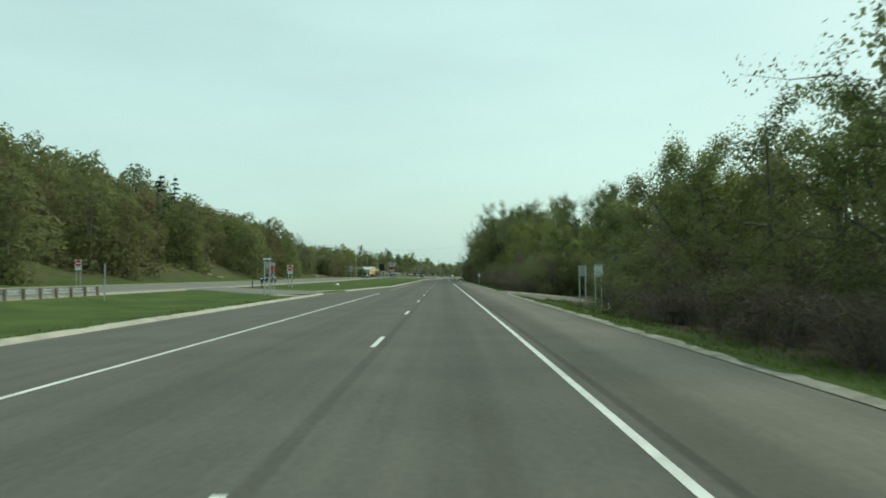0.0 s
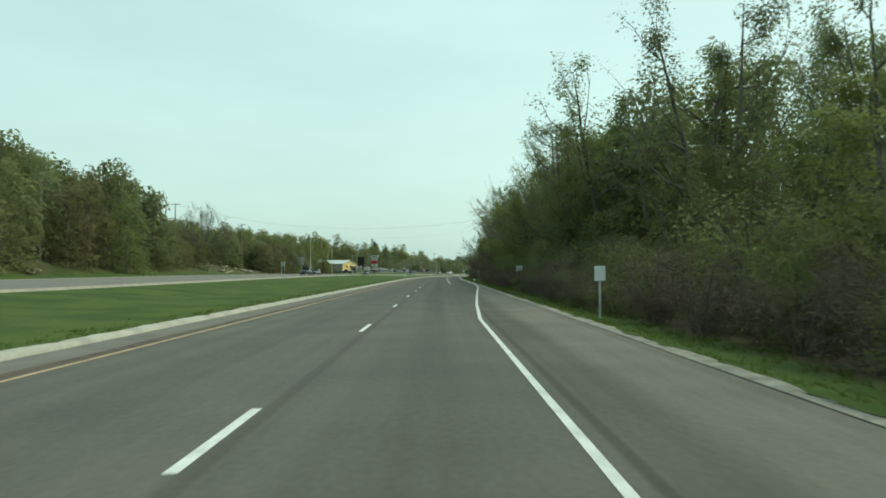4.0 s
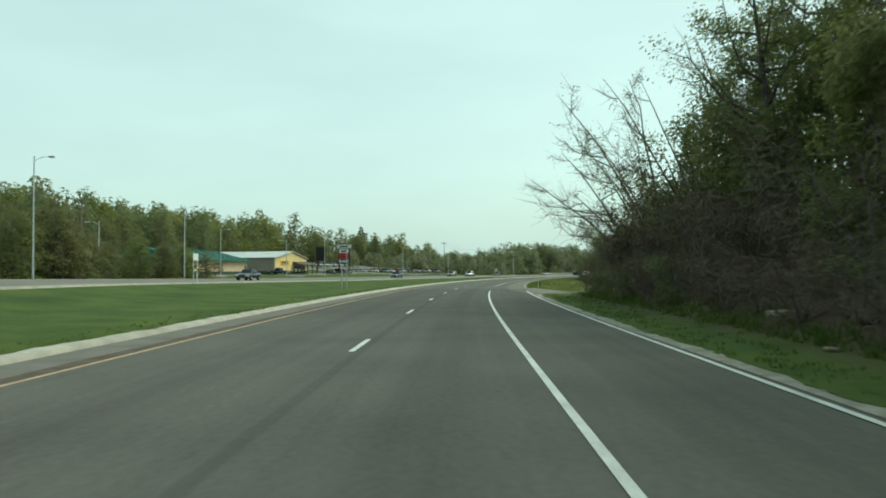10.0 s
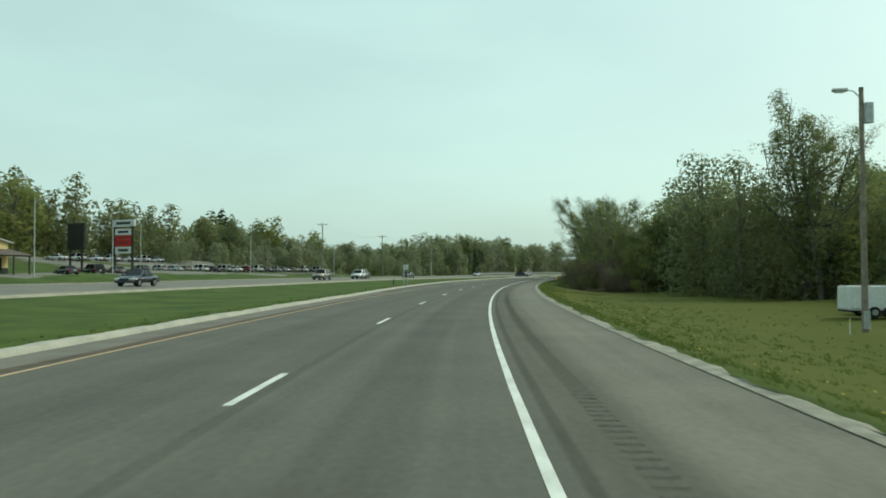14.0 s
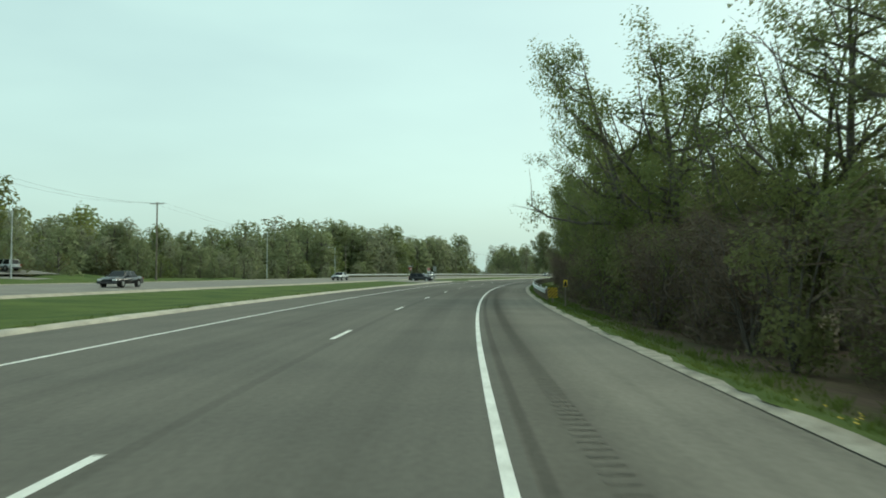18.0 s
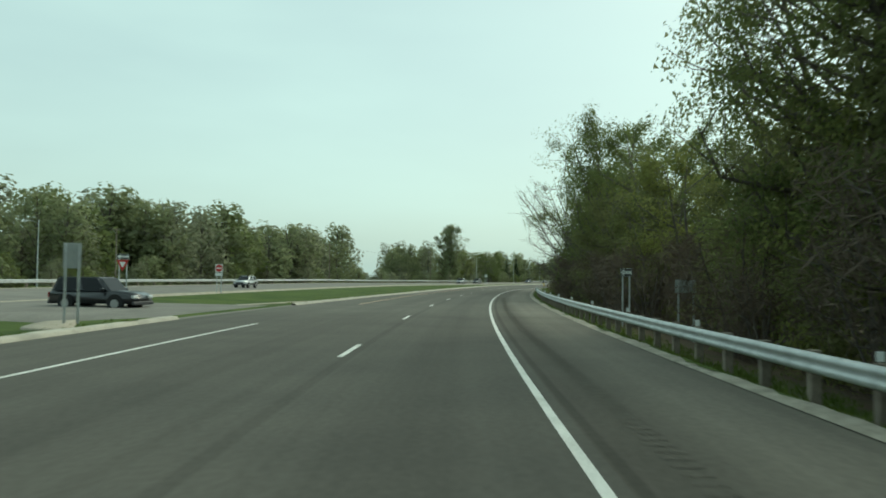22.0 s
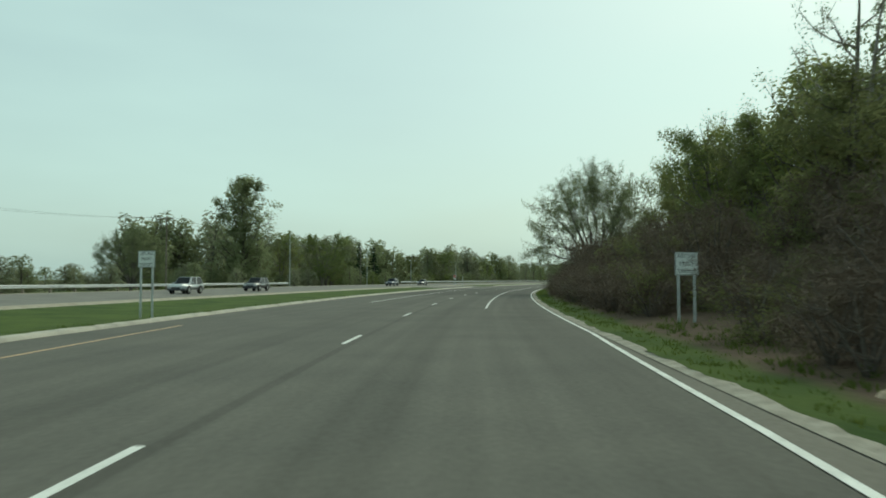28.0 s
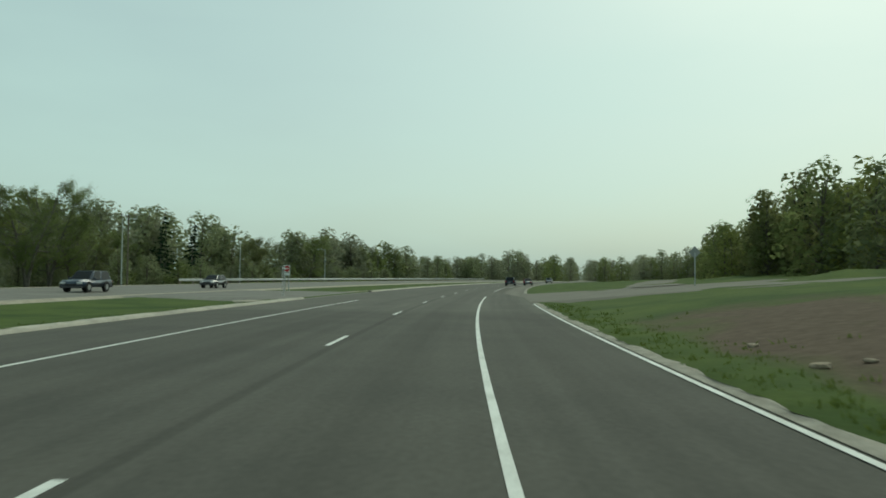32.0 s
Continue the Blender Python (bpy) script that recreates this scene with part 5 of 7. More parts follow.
one_way_sign(356.6, -12.6, 0.93, 0.61, 2.6, 1, "black one way sign with a white arrow in the median")
one_way_sign(50.5, -14.0, 0.80, 0.40, 3.1, 1, "black one way sign above the grey back of a yield sign", below="yield_back")
one_way_sign(68.5, -17.6, 0.8, 0.40, 2.7, 1, "sideways one way sign above a red and white yield sign", turn=205, below="yield")
one_way_sign(660.5, -21.8, 0.91, 0.36, 2.75, -1, "black one way sign above a red yield sign", below="yield")
blank_sign(635.2, -11.2, 0.6, 0.9, 1.95, "grey sign backs on two posts at the tip of the median", turn=215)
blank_sign(646.5, 13.0, 1.0, 0.62, 2.35, "grey sign behind the guard rail", turn=180)
no_entry_sign(82, -18.2, "red and white no entry sign on two posts in the median")
no_entry_sign(680.5, -22.8, "red and white no entry sign on two posts in the median", 0)
one_way_sign(651.2, 11.0, 0.62, 0.44, 2.79, -1, "grey edged one way sign behind the guard rail")
blank_sign(212, -20.5, 0.6, 0.6, 1.9, "small sign seen from behind in the median", turn=180)
blank_sign(131, 8.6, 0.45, 0.6, 1.5, "small sign on one post beside the verge kerb", turn=0, posts=1)
blank_sign(338, -21.5, 0.9, 0.6, 2.0, "one way sign seen edge on in the median", turn=85)
one_way_sign(942, -12.5, 0.8, 0.36, 2.2, 1, "one way sign beside the median opening", turn=90)
no_entry_sign(966, -19.5, "red and white no entry sign on two posts in the median")


def diamond_sign(s, d, label, turn):
    """A square warning sign on its corner, on one post."""
    ob = thing("warning_sign", label, "sign", "signs seen from behind")
    u_post(ob, 0, 3.0, GALV)
    part("panel", prism([(-0.53, 3.0), (0, 2.47), (0.53, 3.0), (0, 3.53)], 0.012, "y", shift=-0.01), SIGN_BACK, ob)
    part("sheeting", prism([(-0.51, 3.0), (0, 2.49), (0.51, 3.0), (0, 3.51)], 0.003, "y", shift=-0.019), YELLOW_SIGN, ob, "yellow face turned away from the road")
    ob.matrix_world = place(s, d, None, turn)


diamond_sign(949.0, 21.5, "diamond warning sign seen from behind at the hill road", 190)


def marker(s, d, label, kind):
    ob = thing("marker_post", label, "marker", "marker posts")
    if kind == "hazard":
        part("post", box(-0.05, 0.05, 0.03, 0.12, -0.4, 0.95, 0.006), WOODPOST, ob)
        p = part("panel", box(-0.30, 0.30, 0, 0.012, 0.32, 0.96), YELLOW_SIGN, ob, "yellow and black striped board")
        for k in range(-3, 4):
            c = 0.64 + k * 0.21
            low_z, high_z = lambda x: c + x - 0.055, lambda x: c + x + 0.055
            xs = [-0.29 + 0.58 * q / 12 for q in range(13)]
            top = [(x, min(0.95, high_z(x))) for x in xs if low_z(x) < 0.945 and high_z(x) > 0.335]
            bottom = [(x, max(0.33, low_z(x))) for x, _ in top]
            cut = bottom + top[::-1]
            if len(top) > 2:
                part("stripe", prism(cut, 0.003, "y", shift=-0.003), BLACK_PAINT, p)
    elif kind == "arrow":
        u_post(ob, 0, 1.65, WOODPOST)
        p = part("panel", box(-0.12, 0.12, 0, 0.01, 1.25, 1.68), YELLOW_SIGN, ob, "small yellow board with a black wedge")
        part("wedge", prism([(-0.09, 1.27), (0.09, 1.27), (0.09, 1.45), (0, 1.63), (-0.09, 1.45)], 0.003, "y", shift=-0.003), BLACK_PAINT, p)
    elif kind == "green":
        u_post(ob, 0, 1.9, GALV)
        p = panel(ob, 0.3, 1.15, 1.9, GREEN_SIGN)
        bars(ob, [(0, 1.7, 0.16, 0.16), (0, 1.45, 0.16, 0.16)], WHITE_SIGN, -0.004)
    elif kind == "stub":
        part("post", box(-0.1, 0.1, -0.1, 0.1, -0.3, 0.42, 0.03), WHITE_SIGN, ob)
        part("cap", box(-0.115, 0.115, -0.115, 0.115, 0.42, 0.47, 0.02), WHITE_SIGN, ob)
    elif kind == "reed":
        part("post", box(-0.022, 0.022, -0.01, 0.01, -0.3, 0.7), WHITE_SIGN, ob)
        part("band", box(-0.026, 0.026, -0.014, 0.014, 0.52, 0.6), YELLOW_SIGN, ob)
    elif kind == "fork":
        part("post", box(-0.04, 0.04, -0.02, 0.02, -0.3, 1.25), WOODPOST, ob)
        part("fork", prism([(-0.1, 1.6), (-0.06, 1.6), (0, 1.3), (0.06, 1.6), (0.1, 1.6), (0.03, 1.2), (-0.03, 1.2)], 0.02, "y"), YELLOW_SIGN, ob, "yellow forked marker")
    elif kind == "dark":
        part("post", box(-0.06, 0.06, -0.06, 0.06, -0.3, 0.8, 0.01), DARK_GREY, ob)
    ob.matrix_world = place(s, d)


marker(549, 8.15, "yellow and black striped hazard board at the rail's start", "hazard")
marker(548.3, 8.9, "small yellow wedge marker on a tall post", "arrow")
marker(258, 9.9, "small green distance marker on a post", "green")
marker(241, 8.4, "short white marker post beside the kerb", "stub")
marker(25.5, 11.0, "short pale stub post in the grass", "stub")
marker(706.5, 8.6, "yellow forked marker behind the rail's end", "fork")
marker(374, 8.8, "thin white reed marker on the lawn", "reed")
marker(421.3, 19.2, "thin white reed marker beside the lamp pole", "reed")
marker(271, -20.8, "short dark post in the median", "dark")
marker(71, -20.4, "short dark post at the median opening", "dark")
marker(72.2, -19.6, "short dark post at the median opening", "dark")
marker(493, -13, "short dark post in the median", "dark")
for sx in (368.4,):
    marker(sx, 8.9, "short wooden stake on the lawn", "dark")


# ---- guard rails
def guard_rail(s0, s1, d, base, facing, gap, label, reflectors=True, height=0.70):
    """Corrugated beam on posts; facing -1: the beam's face looks to the left."""
    ob = thing("guard_rail", label, "guard rail", "guard rails")
    n = int((s1 - s0) / 2.0) + 1
    s = np.linspace(s0, s1, n)
    w = [(0.0, -0.31), (-0.075, -0.27), (-0.075, -0.20), (0.0, -0.155), (-0.075, -0.11), (-0.075, -0.04), (0.0, 0.0)]
    loop = w + [(x + 0.012, z) for x, z in w[::-1]]
    vs = []
    for x, z in loop + loop[:1]:
        px, py = xy(s, d - facing * x)
        vs.append(np.stack([px, py, base(s) + height + z], 1))
    v = np.stack(vs, 1).reshape(-1, 3)
    beam = new("beam", mesh_of("beam", v, grid_faces(n, len(loop) + 1), [GALV], smooth=False))
    beam.parent = ob
    post_me = part("post", box(0.0 if facing < 0 else -0.16, 0.16 if facing < 0 else 0.0, -0.08, 0.08, -0.9, 0.02, 0.008), WOODPOST, ob)
    refl = None
    if reflectors:
        refl = part("reflector", box(-0.005 if facing < 0 else -0.1, 0.1 if facing < 0 else 0.005, -0.012, 0.0, 0.04, 0.17), WHITE_SIGN, ob, "white reflector tab")
    k, i = s0 + 0.6, 0
    while k < s1:
        x, y = xy(k, d - facing * 0.02)
        m = pose(float(x), float(y), float(base(np.array(k))) + height, 0, 0, heading(k))
        p = post_me if i == 0 else new("post", post_me.data)
        p.parent = ob
        p.matrix_world = m
        if refl and i % 4 == 0:
            q = refl if i == 0 else new("reflector", refl.data)
            q.parent = ob
            q.matrix_world = m
        k, i = k + gap, i + 1
    return ob


rail = guard_rail(549.5, 706, 7.75, lambda s: np.zeros_like(s) + 0.0, -1, 1.9, "galvanised guard rail on weathered wooden posts beside the shoulder", height=0.63)
cap = part("end_box", box(-0.32, 0.06, -0.5, 0.45, -0.34, 0.06, 0.03), GALV, rail, "boxed steel end of the rail")
cap.matrix_world = place(705.6, 7.85, 0.63)
for z in (-0.10, -0.26):
    part("slot", box(-0.28, 0.02, -0.505, -0.5, z - 0.06, z + 0.06), DARK_GREY, cap).matrix_world = place(705.6, 7.85, 0.63)
far_base = lambda s: np.interp(s, TS, Z_NEAR) + 0.38
guard_rail(-60, 36, -22.5, lambda s: np.interp(s, TS, Z_NEAR) - 0.05, -1, 1.9, "short guard rail on wooden posts along the median", False, 0.62)
guard_rail(661, 903, -37.0, far_base, 1, 3.8, "long galvanised guard rail beyond the opposite carriageway", False, 0.75)
guard_rail(976, 1220, -37.0, far_base, 1, 3.8, "long galvanised guard rail beyond the opposite carriageway", False, 0.75)


# ---- poles
def lamp_pole(s, d, h, label, arm=1.8, lean=0.0, side=1, z=None, wood=False):
    ob = thing("street_lamp", label, "street lamp", "lamp poles")
    part("pole", rod((0, 0, -0.6), (0, 0, h), 0.11 if not wood else 0.15, 0.06 if not wood else 0.1, 10), WOODPOST if wood else GALV, ob)
    bm = rod((0, 0, h - 0.5), (side * arm * 0.5, 0, h - 0.15), 0.03, 0.03, 6)
    rod((side * arm * 0.5, 0, h - 0.15), (side * arm, 0, h - 0.1), 0.03, 0.025, 6, bm)
    part("arm", bm, GALV, ob)
    head = part("lamp_head", box(side * arm - 0.1 if side > 0 else side * arm - 0.55, side * arm + 0.55 if side > 0 else side * arm + 0.1, -0.14, 0.14, h - 0.18, h - 0.02, 0.04), GALV, ob)
    part("lens", box(side * arm + side * 0.05 - 0.0, side * arm + side * 0.45, -0.1, 0.1, h - 0.22, h - 0.18) if side > 0 else box(side * arm - 0.45, side * arm - 0.05, -0.1, 0.1, h - 0.22, h - 0.18), WHITE_SIGN, head)
    ob.matrix_world = place(s, d, z) @ pose(0, 0, 0, 0, lean, 0)
    return ob


def utility_pole(s, d, h, label, z=None, arms=1):
    ob = thing("utility_pole", label, "utility pole", "utility poles")
    part("pole", rod((0, 0, -0.6), (0, 0, h), 0.17, 0.11, 10), WOODPOST, ob)
    for k in range(arms):
        zz = h - 0.35 - k * 0.9
        a = part("crossarm", box(-1.25, 1.25, -0.16, -0.05, zz - 0.06, zz + 0.06, 0.008), WOODPOST, ob)
        for x in (-1.15, -0.45, 0.45, 1.15):
            part("insulator", rod((x, -0.105, zz + 0.06), (x, -0.105, zz + 0.24), 0.04, 0.03, 6), DARK_GREY, a)
    part("brace", rod((-0.6, -0.1, h - 0.4), (0, -0.14, h - 1.0), 0.02, 0.02, 5), GALV, ob)
    ob.matrix_world = place(s, d, z)
    return ob


lp = lamp_pole(422.3, 20.3, 11.0, "grey wooden lamp pole on the lawn", 0.7, 0, -1, wood=True)
part("transformer", rod((0.3, 0, 9.4), (0.3, 0, 10.3), 0.22, 0.22, 10), GALV, lp, "grey drum on the pole")
part("service_box", box(-0.12, 0.12, -0.25, -0.12, 0.2, 1.0), GALV, lp)
yard_lamp = lamp_pole(369, 22.0, 10.5, "tall wooden lamp pole in the sales yard with a white board", 1.4, 0, -1, wood=True)
board = part("board", box(-0.85, 0.85, -0.24, -0.19, 2.45, 3.55, 0.01), WHITE_SIGN, yard_lamp, "white board with dark letters")
lettering("TRAILER", 0.36, DARK_GREY, board, (0, -0.243, 3.28), bold=True)
lettering("SALES", 0.36, DARK_GREY, board, (0, -0.243, 2.9), bold=True)
part("rule", box(-0.55, 0.55, -0.244, -0.24, 2.6, 2.65), DARK_GREY, board)
for s_, d_, h_ in ((347, -42, 12.5), (384, -44, 11.0), (375, -52, 8.0), (424, -58, 10), (452, -56, 9), (480, -58, 10.5), (500, -60, 8), (523, -70, 9), (548, -60, 10), (590, -58, 9), (655, -52, 10.5), (700, -55, 9), (930, -48, 11.5), (985, -50, 10), (1030, -52, 9), (1075, -50, 9)):
    lamp_pole(s_, d_, h_, "slender grey lamp pole beyond the far carriageway", 1.6, 0, -1 if h_ < 10 else 1)
for s_, d_, h_ in ((205, -52, 11), (318, -55, 13.0), (383, -60, 12), (619.5, -55.4, 13.2), (560, -48, 13), (740, -70, 11), (891.4, -53.4, 12.4), (820, -60, 12), (1000, -58, 12)):
    utility_pole(s_, d_, h_, "wooden utility pole with a crossarm beyond the far carriageway")


# ---- big sign boards
def board_back():
    ob = thing("guide_sign", "large pale grey back of a guide sign on two steel posts", "sign")
    for x in (-1.1, 1.1):
        part("post", box(x - 0.09, x + 0.09, -0.1, 0.0, -0.8, 5.6, 0.01), GALV, ob)
    part("panel", box(-2.0, 2.0, -0.14, -0.10, 2.9, 5.6, 0.006), SIGN_BACK, ob)
    for x in np.linspace(-1.8, 1.8, 6):
        part("seam", box(x - 0.012, x + 0.012, -0.098, -0.094, 2.92, 5.58), GALV, ob)
    ob.matrix_world = place(343, -45, None, 180)


board_back()


def billboard():
    ob = thing("billboard", "wide white billboard with a butterfly on one rust brown post", "billboard")
    rust = surf("rusty_steel", (0.045, 0.025, 0.022), (0.08, 0.04, 0.032), 1.5, 0.8, 0.2, fine=20)
    grey_ink, wing = plain("grey_ink", (0.13, 0.20, 0.25), 0.6), surf("butterfly_print", (0.12, 0.13, 0.10), (0.38, 0.36, 0.28), 1.6, 0.6, 0.0, fine=5)
    part("column", rod((0, 0.6, -1.5), (0, 0.6, 9.3), 0.5, 0.5, 16), rust, ob)
    part("box_frame", box(-7.1, 7.1, 0.1, 1.1, 9.0, 9.6, 0.02), rust, ob)
    p = part("panel", box(-7.3, 7.3, -0.1, 0.1, 9.5, 12.8, 0.02), plain("billboard_skin", (0.70, 0.74, 0.74), 0.55), ob)
    part("apron", box(-7.0, 7.3, -0.12, 0.0, 8.9, 9.48), surf("brown_apron", (0.17, 0.06, 0.05), (0.22, 0.09, 0.07), 1.0, 0.7), ob, "rust brown strip under the panel")
    cat = part("catwalk", box(-7.8, 7.2, -1.3, -0.5, 8.55, 8.62), rust, ob)
    for x in (-6, -2, 2, 6):
        part("floodlight", box(x - 0.25, x + 0.25, -1.5, -1.2, 8.62, 8.85, 0.04), GALV, cat)
    lettering("Retirement plan", 0.82, grey_ink, p, (-4.7, -0.105, 12.0))
    lettering("got", 0.82, grey_ink, p, (-6.4, -0.105, 11.0))
    lettering("butterflies?", 0.82, grey_ink, p, (-3.7, -0.105, 11.0), bold=True)
    bars(p, [(-5.3, 10.2, 2.9, 0.24)], grey_ink, -0.101)
    lettering("Start here", 0.6, grey_ink, p, (4.7, -0.105, 12.2))
    bars(p, [(4.75, 11.15, 3.3, 0.75)], plain("blue_ink", (0.02, 0.05, 0.12), 0.5), -0.101)
    for k in (-1, 1):
        part("wing", prism([(1.0, 11.0), (1.0 + k * 1.3, 12.4), (1.0 + k * 1.75, 12.2), (1.0 + k * 1.45, 11.1), (1.0 + k * 0.3, 10.7)], 0.006, "y", shift=-0.104), wing, p)
        part("wing", prism([(1.0, 10.95), (1.0 + k * 0.75, 10.9), (1.0 + k * 0.65, 10.2), (1.0 + k * 0.2, 10.25)], 0.006, "y", shift=-0.104), wing, p)
    x, y = xy(417.4, 35.6)
    ob.matrix_world = pose(float(x), float(y), -1.2, 0, 0, heading(417.4) - 29) @ Matrix.Diagonal((1, 1, 1.18, 1))


billboard()


def yard_sign():
    ob = thing("yard_sign", "stacked white and amber boards for a camp ground and trailer sales", "sign")
    amber, brown, ink = plain("amber_board", (0.50, 0.26, 0.03), 0.5), plain("brown_ink", (0.10, 0.035, 0.012), 0.6), plain("crimson_ink", (0.20, 0.02, 0.03), 0.5)
    pale = surf("grey_print", (0.40, 0.43, 0.44), (0.60, 0.62, 0.62), 1.0, 0.6)
    for x in (-2.4, 2.4):
        part("post", box(x - 0.12, x + 0.12, 0.05, 0.3, -1.0, 7.4, 0.015), DARK_GREY, ob)
    a = part("panel", box(-3.2, 3.2, -0.1, 0.05, 6.2, 7.5, 0.02), WHITE_SIGN, ob)
    bars(a, [(-0.6, 7.15, 4.6, 0.42), (2.3, 6.8, 1.3, 0.8)], pale, -0.101)
    lettering("R.V. PARK", 0.62, pale, a, (-0.9, -0.105, 6.55), bold=True)
    b = part("panel", box(-2.6, 2.6, -0.1, 0.05, 5.2, 6.1, 0.02), amber, ob, "amber board")
    lettering("CAMPGROUND", 0.66, brown, b, (0, -0.105, 5.65), bold=True)
    c = part("panel", box(-3.25, 3.25, -0.1, 0.05, 2.7, 5.1, 0.02), WHITE_SIGN, ob)
    bars(c, [(0.3, 4.5, 3.6, 0.62)], ink, -0.101)
    lettering("TRAILER SALES", 0.5, BLACK_PAINT, c, (0.5, -0.105, 3.92), bold=True)
    bars(c, [(0.1, 3.45, 3.0, 0.32), (0.5, 2.95, 4.4, 0.2)], DARK_GREY, -0.101)
    for z in (4.6, 3.9, 3.2):
        disc = bmesh.new()
        bmesh.ops.create_cone(disc, cap_ends=True, segments=18, radius1=0.26, radius2=0.26, depth=0.01, matrix=Matrix.Translation((-2.5, -0.106, z)) @ Matrix.Rotation(radians(90), 4, "X") @ Matrix.Diagonal((1.7, 0.8, 1, 1)))
        part("emblem", disc, BLACK_PAINT, c)
    ob.matrix_world = place(412.5, 29.3, -1.2, 5)


yard_sign()


def pylon_sign():
    ob = thing("pylon_sign", "tall shop sign with white and red boards on dark posts", "sign")
    pale = plain("pale_board", (0.55, 0.57, 0.56), 0.5)
    for x in (-2.3, 2.3):
        part("post", box(x - 0.16, x + 0.16, -0.16, 0.16, -0.8, 9.0, 0.02), BLACK_PAINT, ob)
    rows = [(8.1, 9.3, pale, 2.9), (6.6, 7.7, WHITE_SIGN, 2.1), (5.85, 6.5, RED_SIGN, 2.1), (4.6, 5.8, RED_SIGN, 2.1), (3.3, 4.5, WHITE_SIGN, 2.1)]
    for z0, z1, m, w in rows:
        p = part("panel", box(-w, w, -0.25, 0.25, z0, z1, 0.03), m, ob)
        bars(p, [(0.1, (z0 + z1) / 2, w * 1.3, (z1 - z0) * 0.4)], DARK_GREY if m is not RED_SIGN else plain("dark_red_ink", (0.25, 0.02, 0.02), 0.5), -0.252)
    ob.matrix_world = place(513, -66.7, None, -20)
    ob2 = thing("message_board", "black message board seen from behind on two posts", "sign")
    part("panel", box(-2.2, 2.2, -0.2, 0.2, 3.6, 8.2, 0.03), BLACK_PAINT, ob2)
    for x in (-1.6, 1.6):
        part("post", box(x - 0.14, x + 0.14, -0.14, 0.14, -0.8, 3.62, 0.02), BLACK_PAINT, ob2)
    ob2.matrix_world = place(509, -73, None, -20)


pylon_sign()


# ---- shops
TAN_WALL = surf("tan_panel_wall", (0.54, 0.42, 0.28), (0.62, 0.49, 0.33), 0.4, 0.8, 0.1, fine=6)
YELLOW_WALL = surf("yellow_panel_wall", (0.62, 0.48, 0.22), (0.70, 0.55, 0.27), 0.4, 0.8, 0.1, fine=6)
GREY_WALL = surf("grey_brown_panel_wall", (0.24, 0.20, 0.165), (0.30, 0.25, 0.21), 0.4, 0.8, 0.1, fine=6)
DARK_BASE = surf("dark_green_base", (0.035, 0.05, 0.04), (0.055, 0.07, 0.055), 0.5, 0.85, 0.1)
GREEN_ROOF = surf("green_metal_roof", (0.015, 0.11, 0.075), (0.03, 0.15, 0.105), 0.3, 0.5, 0.1, fine=8)
PALE_ROOF = surf("pale_metal_roof", (0.42, 0.44, 0.43), (0.52, 0.54, 0.53), 0.3, 0.5, 0.1, fine=8)
SHOP_GLASS = plain("shop_glass", (0.02, 0.025, 0.03), 0.08)


def green_shop():
    """Long low shop: local x runs along the road, front faces -y."""
    ob = thing("shop_building", "long tan shop with a low green metal roof and dark base", "building", "shops")
    body = part("wall", box(0, 31, 0, 18, -1.0, 3.5), TAN_WALL, ob)
    part("base_band", box(-0.06, 31.06, -0.06, 18.06, -1.0, 0.75), DARK_BASE, body, "dark green lower band")
    for x in np.arange(1.5, 31, 1.5):
        part("wall_rib", box(x - 0.03, x + 0.03, -0.03, 0, 0.75, 3.45), TAN_WALL, body)
    roof = part("roof", prism([(-1.2, 3.4), (9, 6.0), (19.2, 3.4), (19.2, 3.25), (-1.2, 3.25)], 33.4, "x", shift=15.5), GREEN_ROOF, ob, "green ribbed metal roof")
    for x in np.arange(-1, 32, 0.9):
        part("roof_rib", prism([(-1.2, 3.4), (9, 6.0), (9, 6.05), (-1.2, 3.45)], 0.05, "x", shift=float(x)), GREEN_ROOF, roof)
    sg = part("sign_board", box(13.5, 17.5, -0.12, 0, 1.5, 2.7, 0.02), DARK_GREY, ob)
    bars(sg, [(15.5, 2.1, 3.2, 0.5)], plain("shop_sign_print", (0.30, 0.22, 0.20), 0.5), -0.122)
    part("door", box(29.6, 30.7, -0.04, 0.0, 0.0, 2.1), DARK_GREY, ob)
    ob.matrix_world = place(427, -68, None, 90) @ pose(0, 0, 0.2, 0, 0, 0)


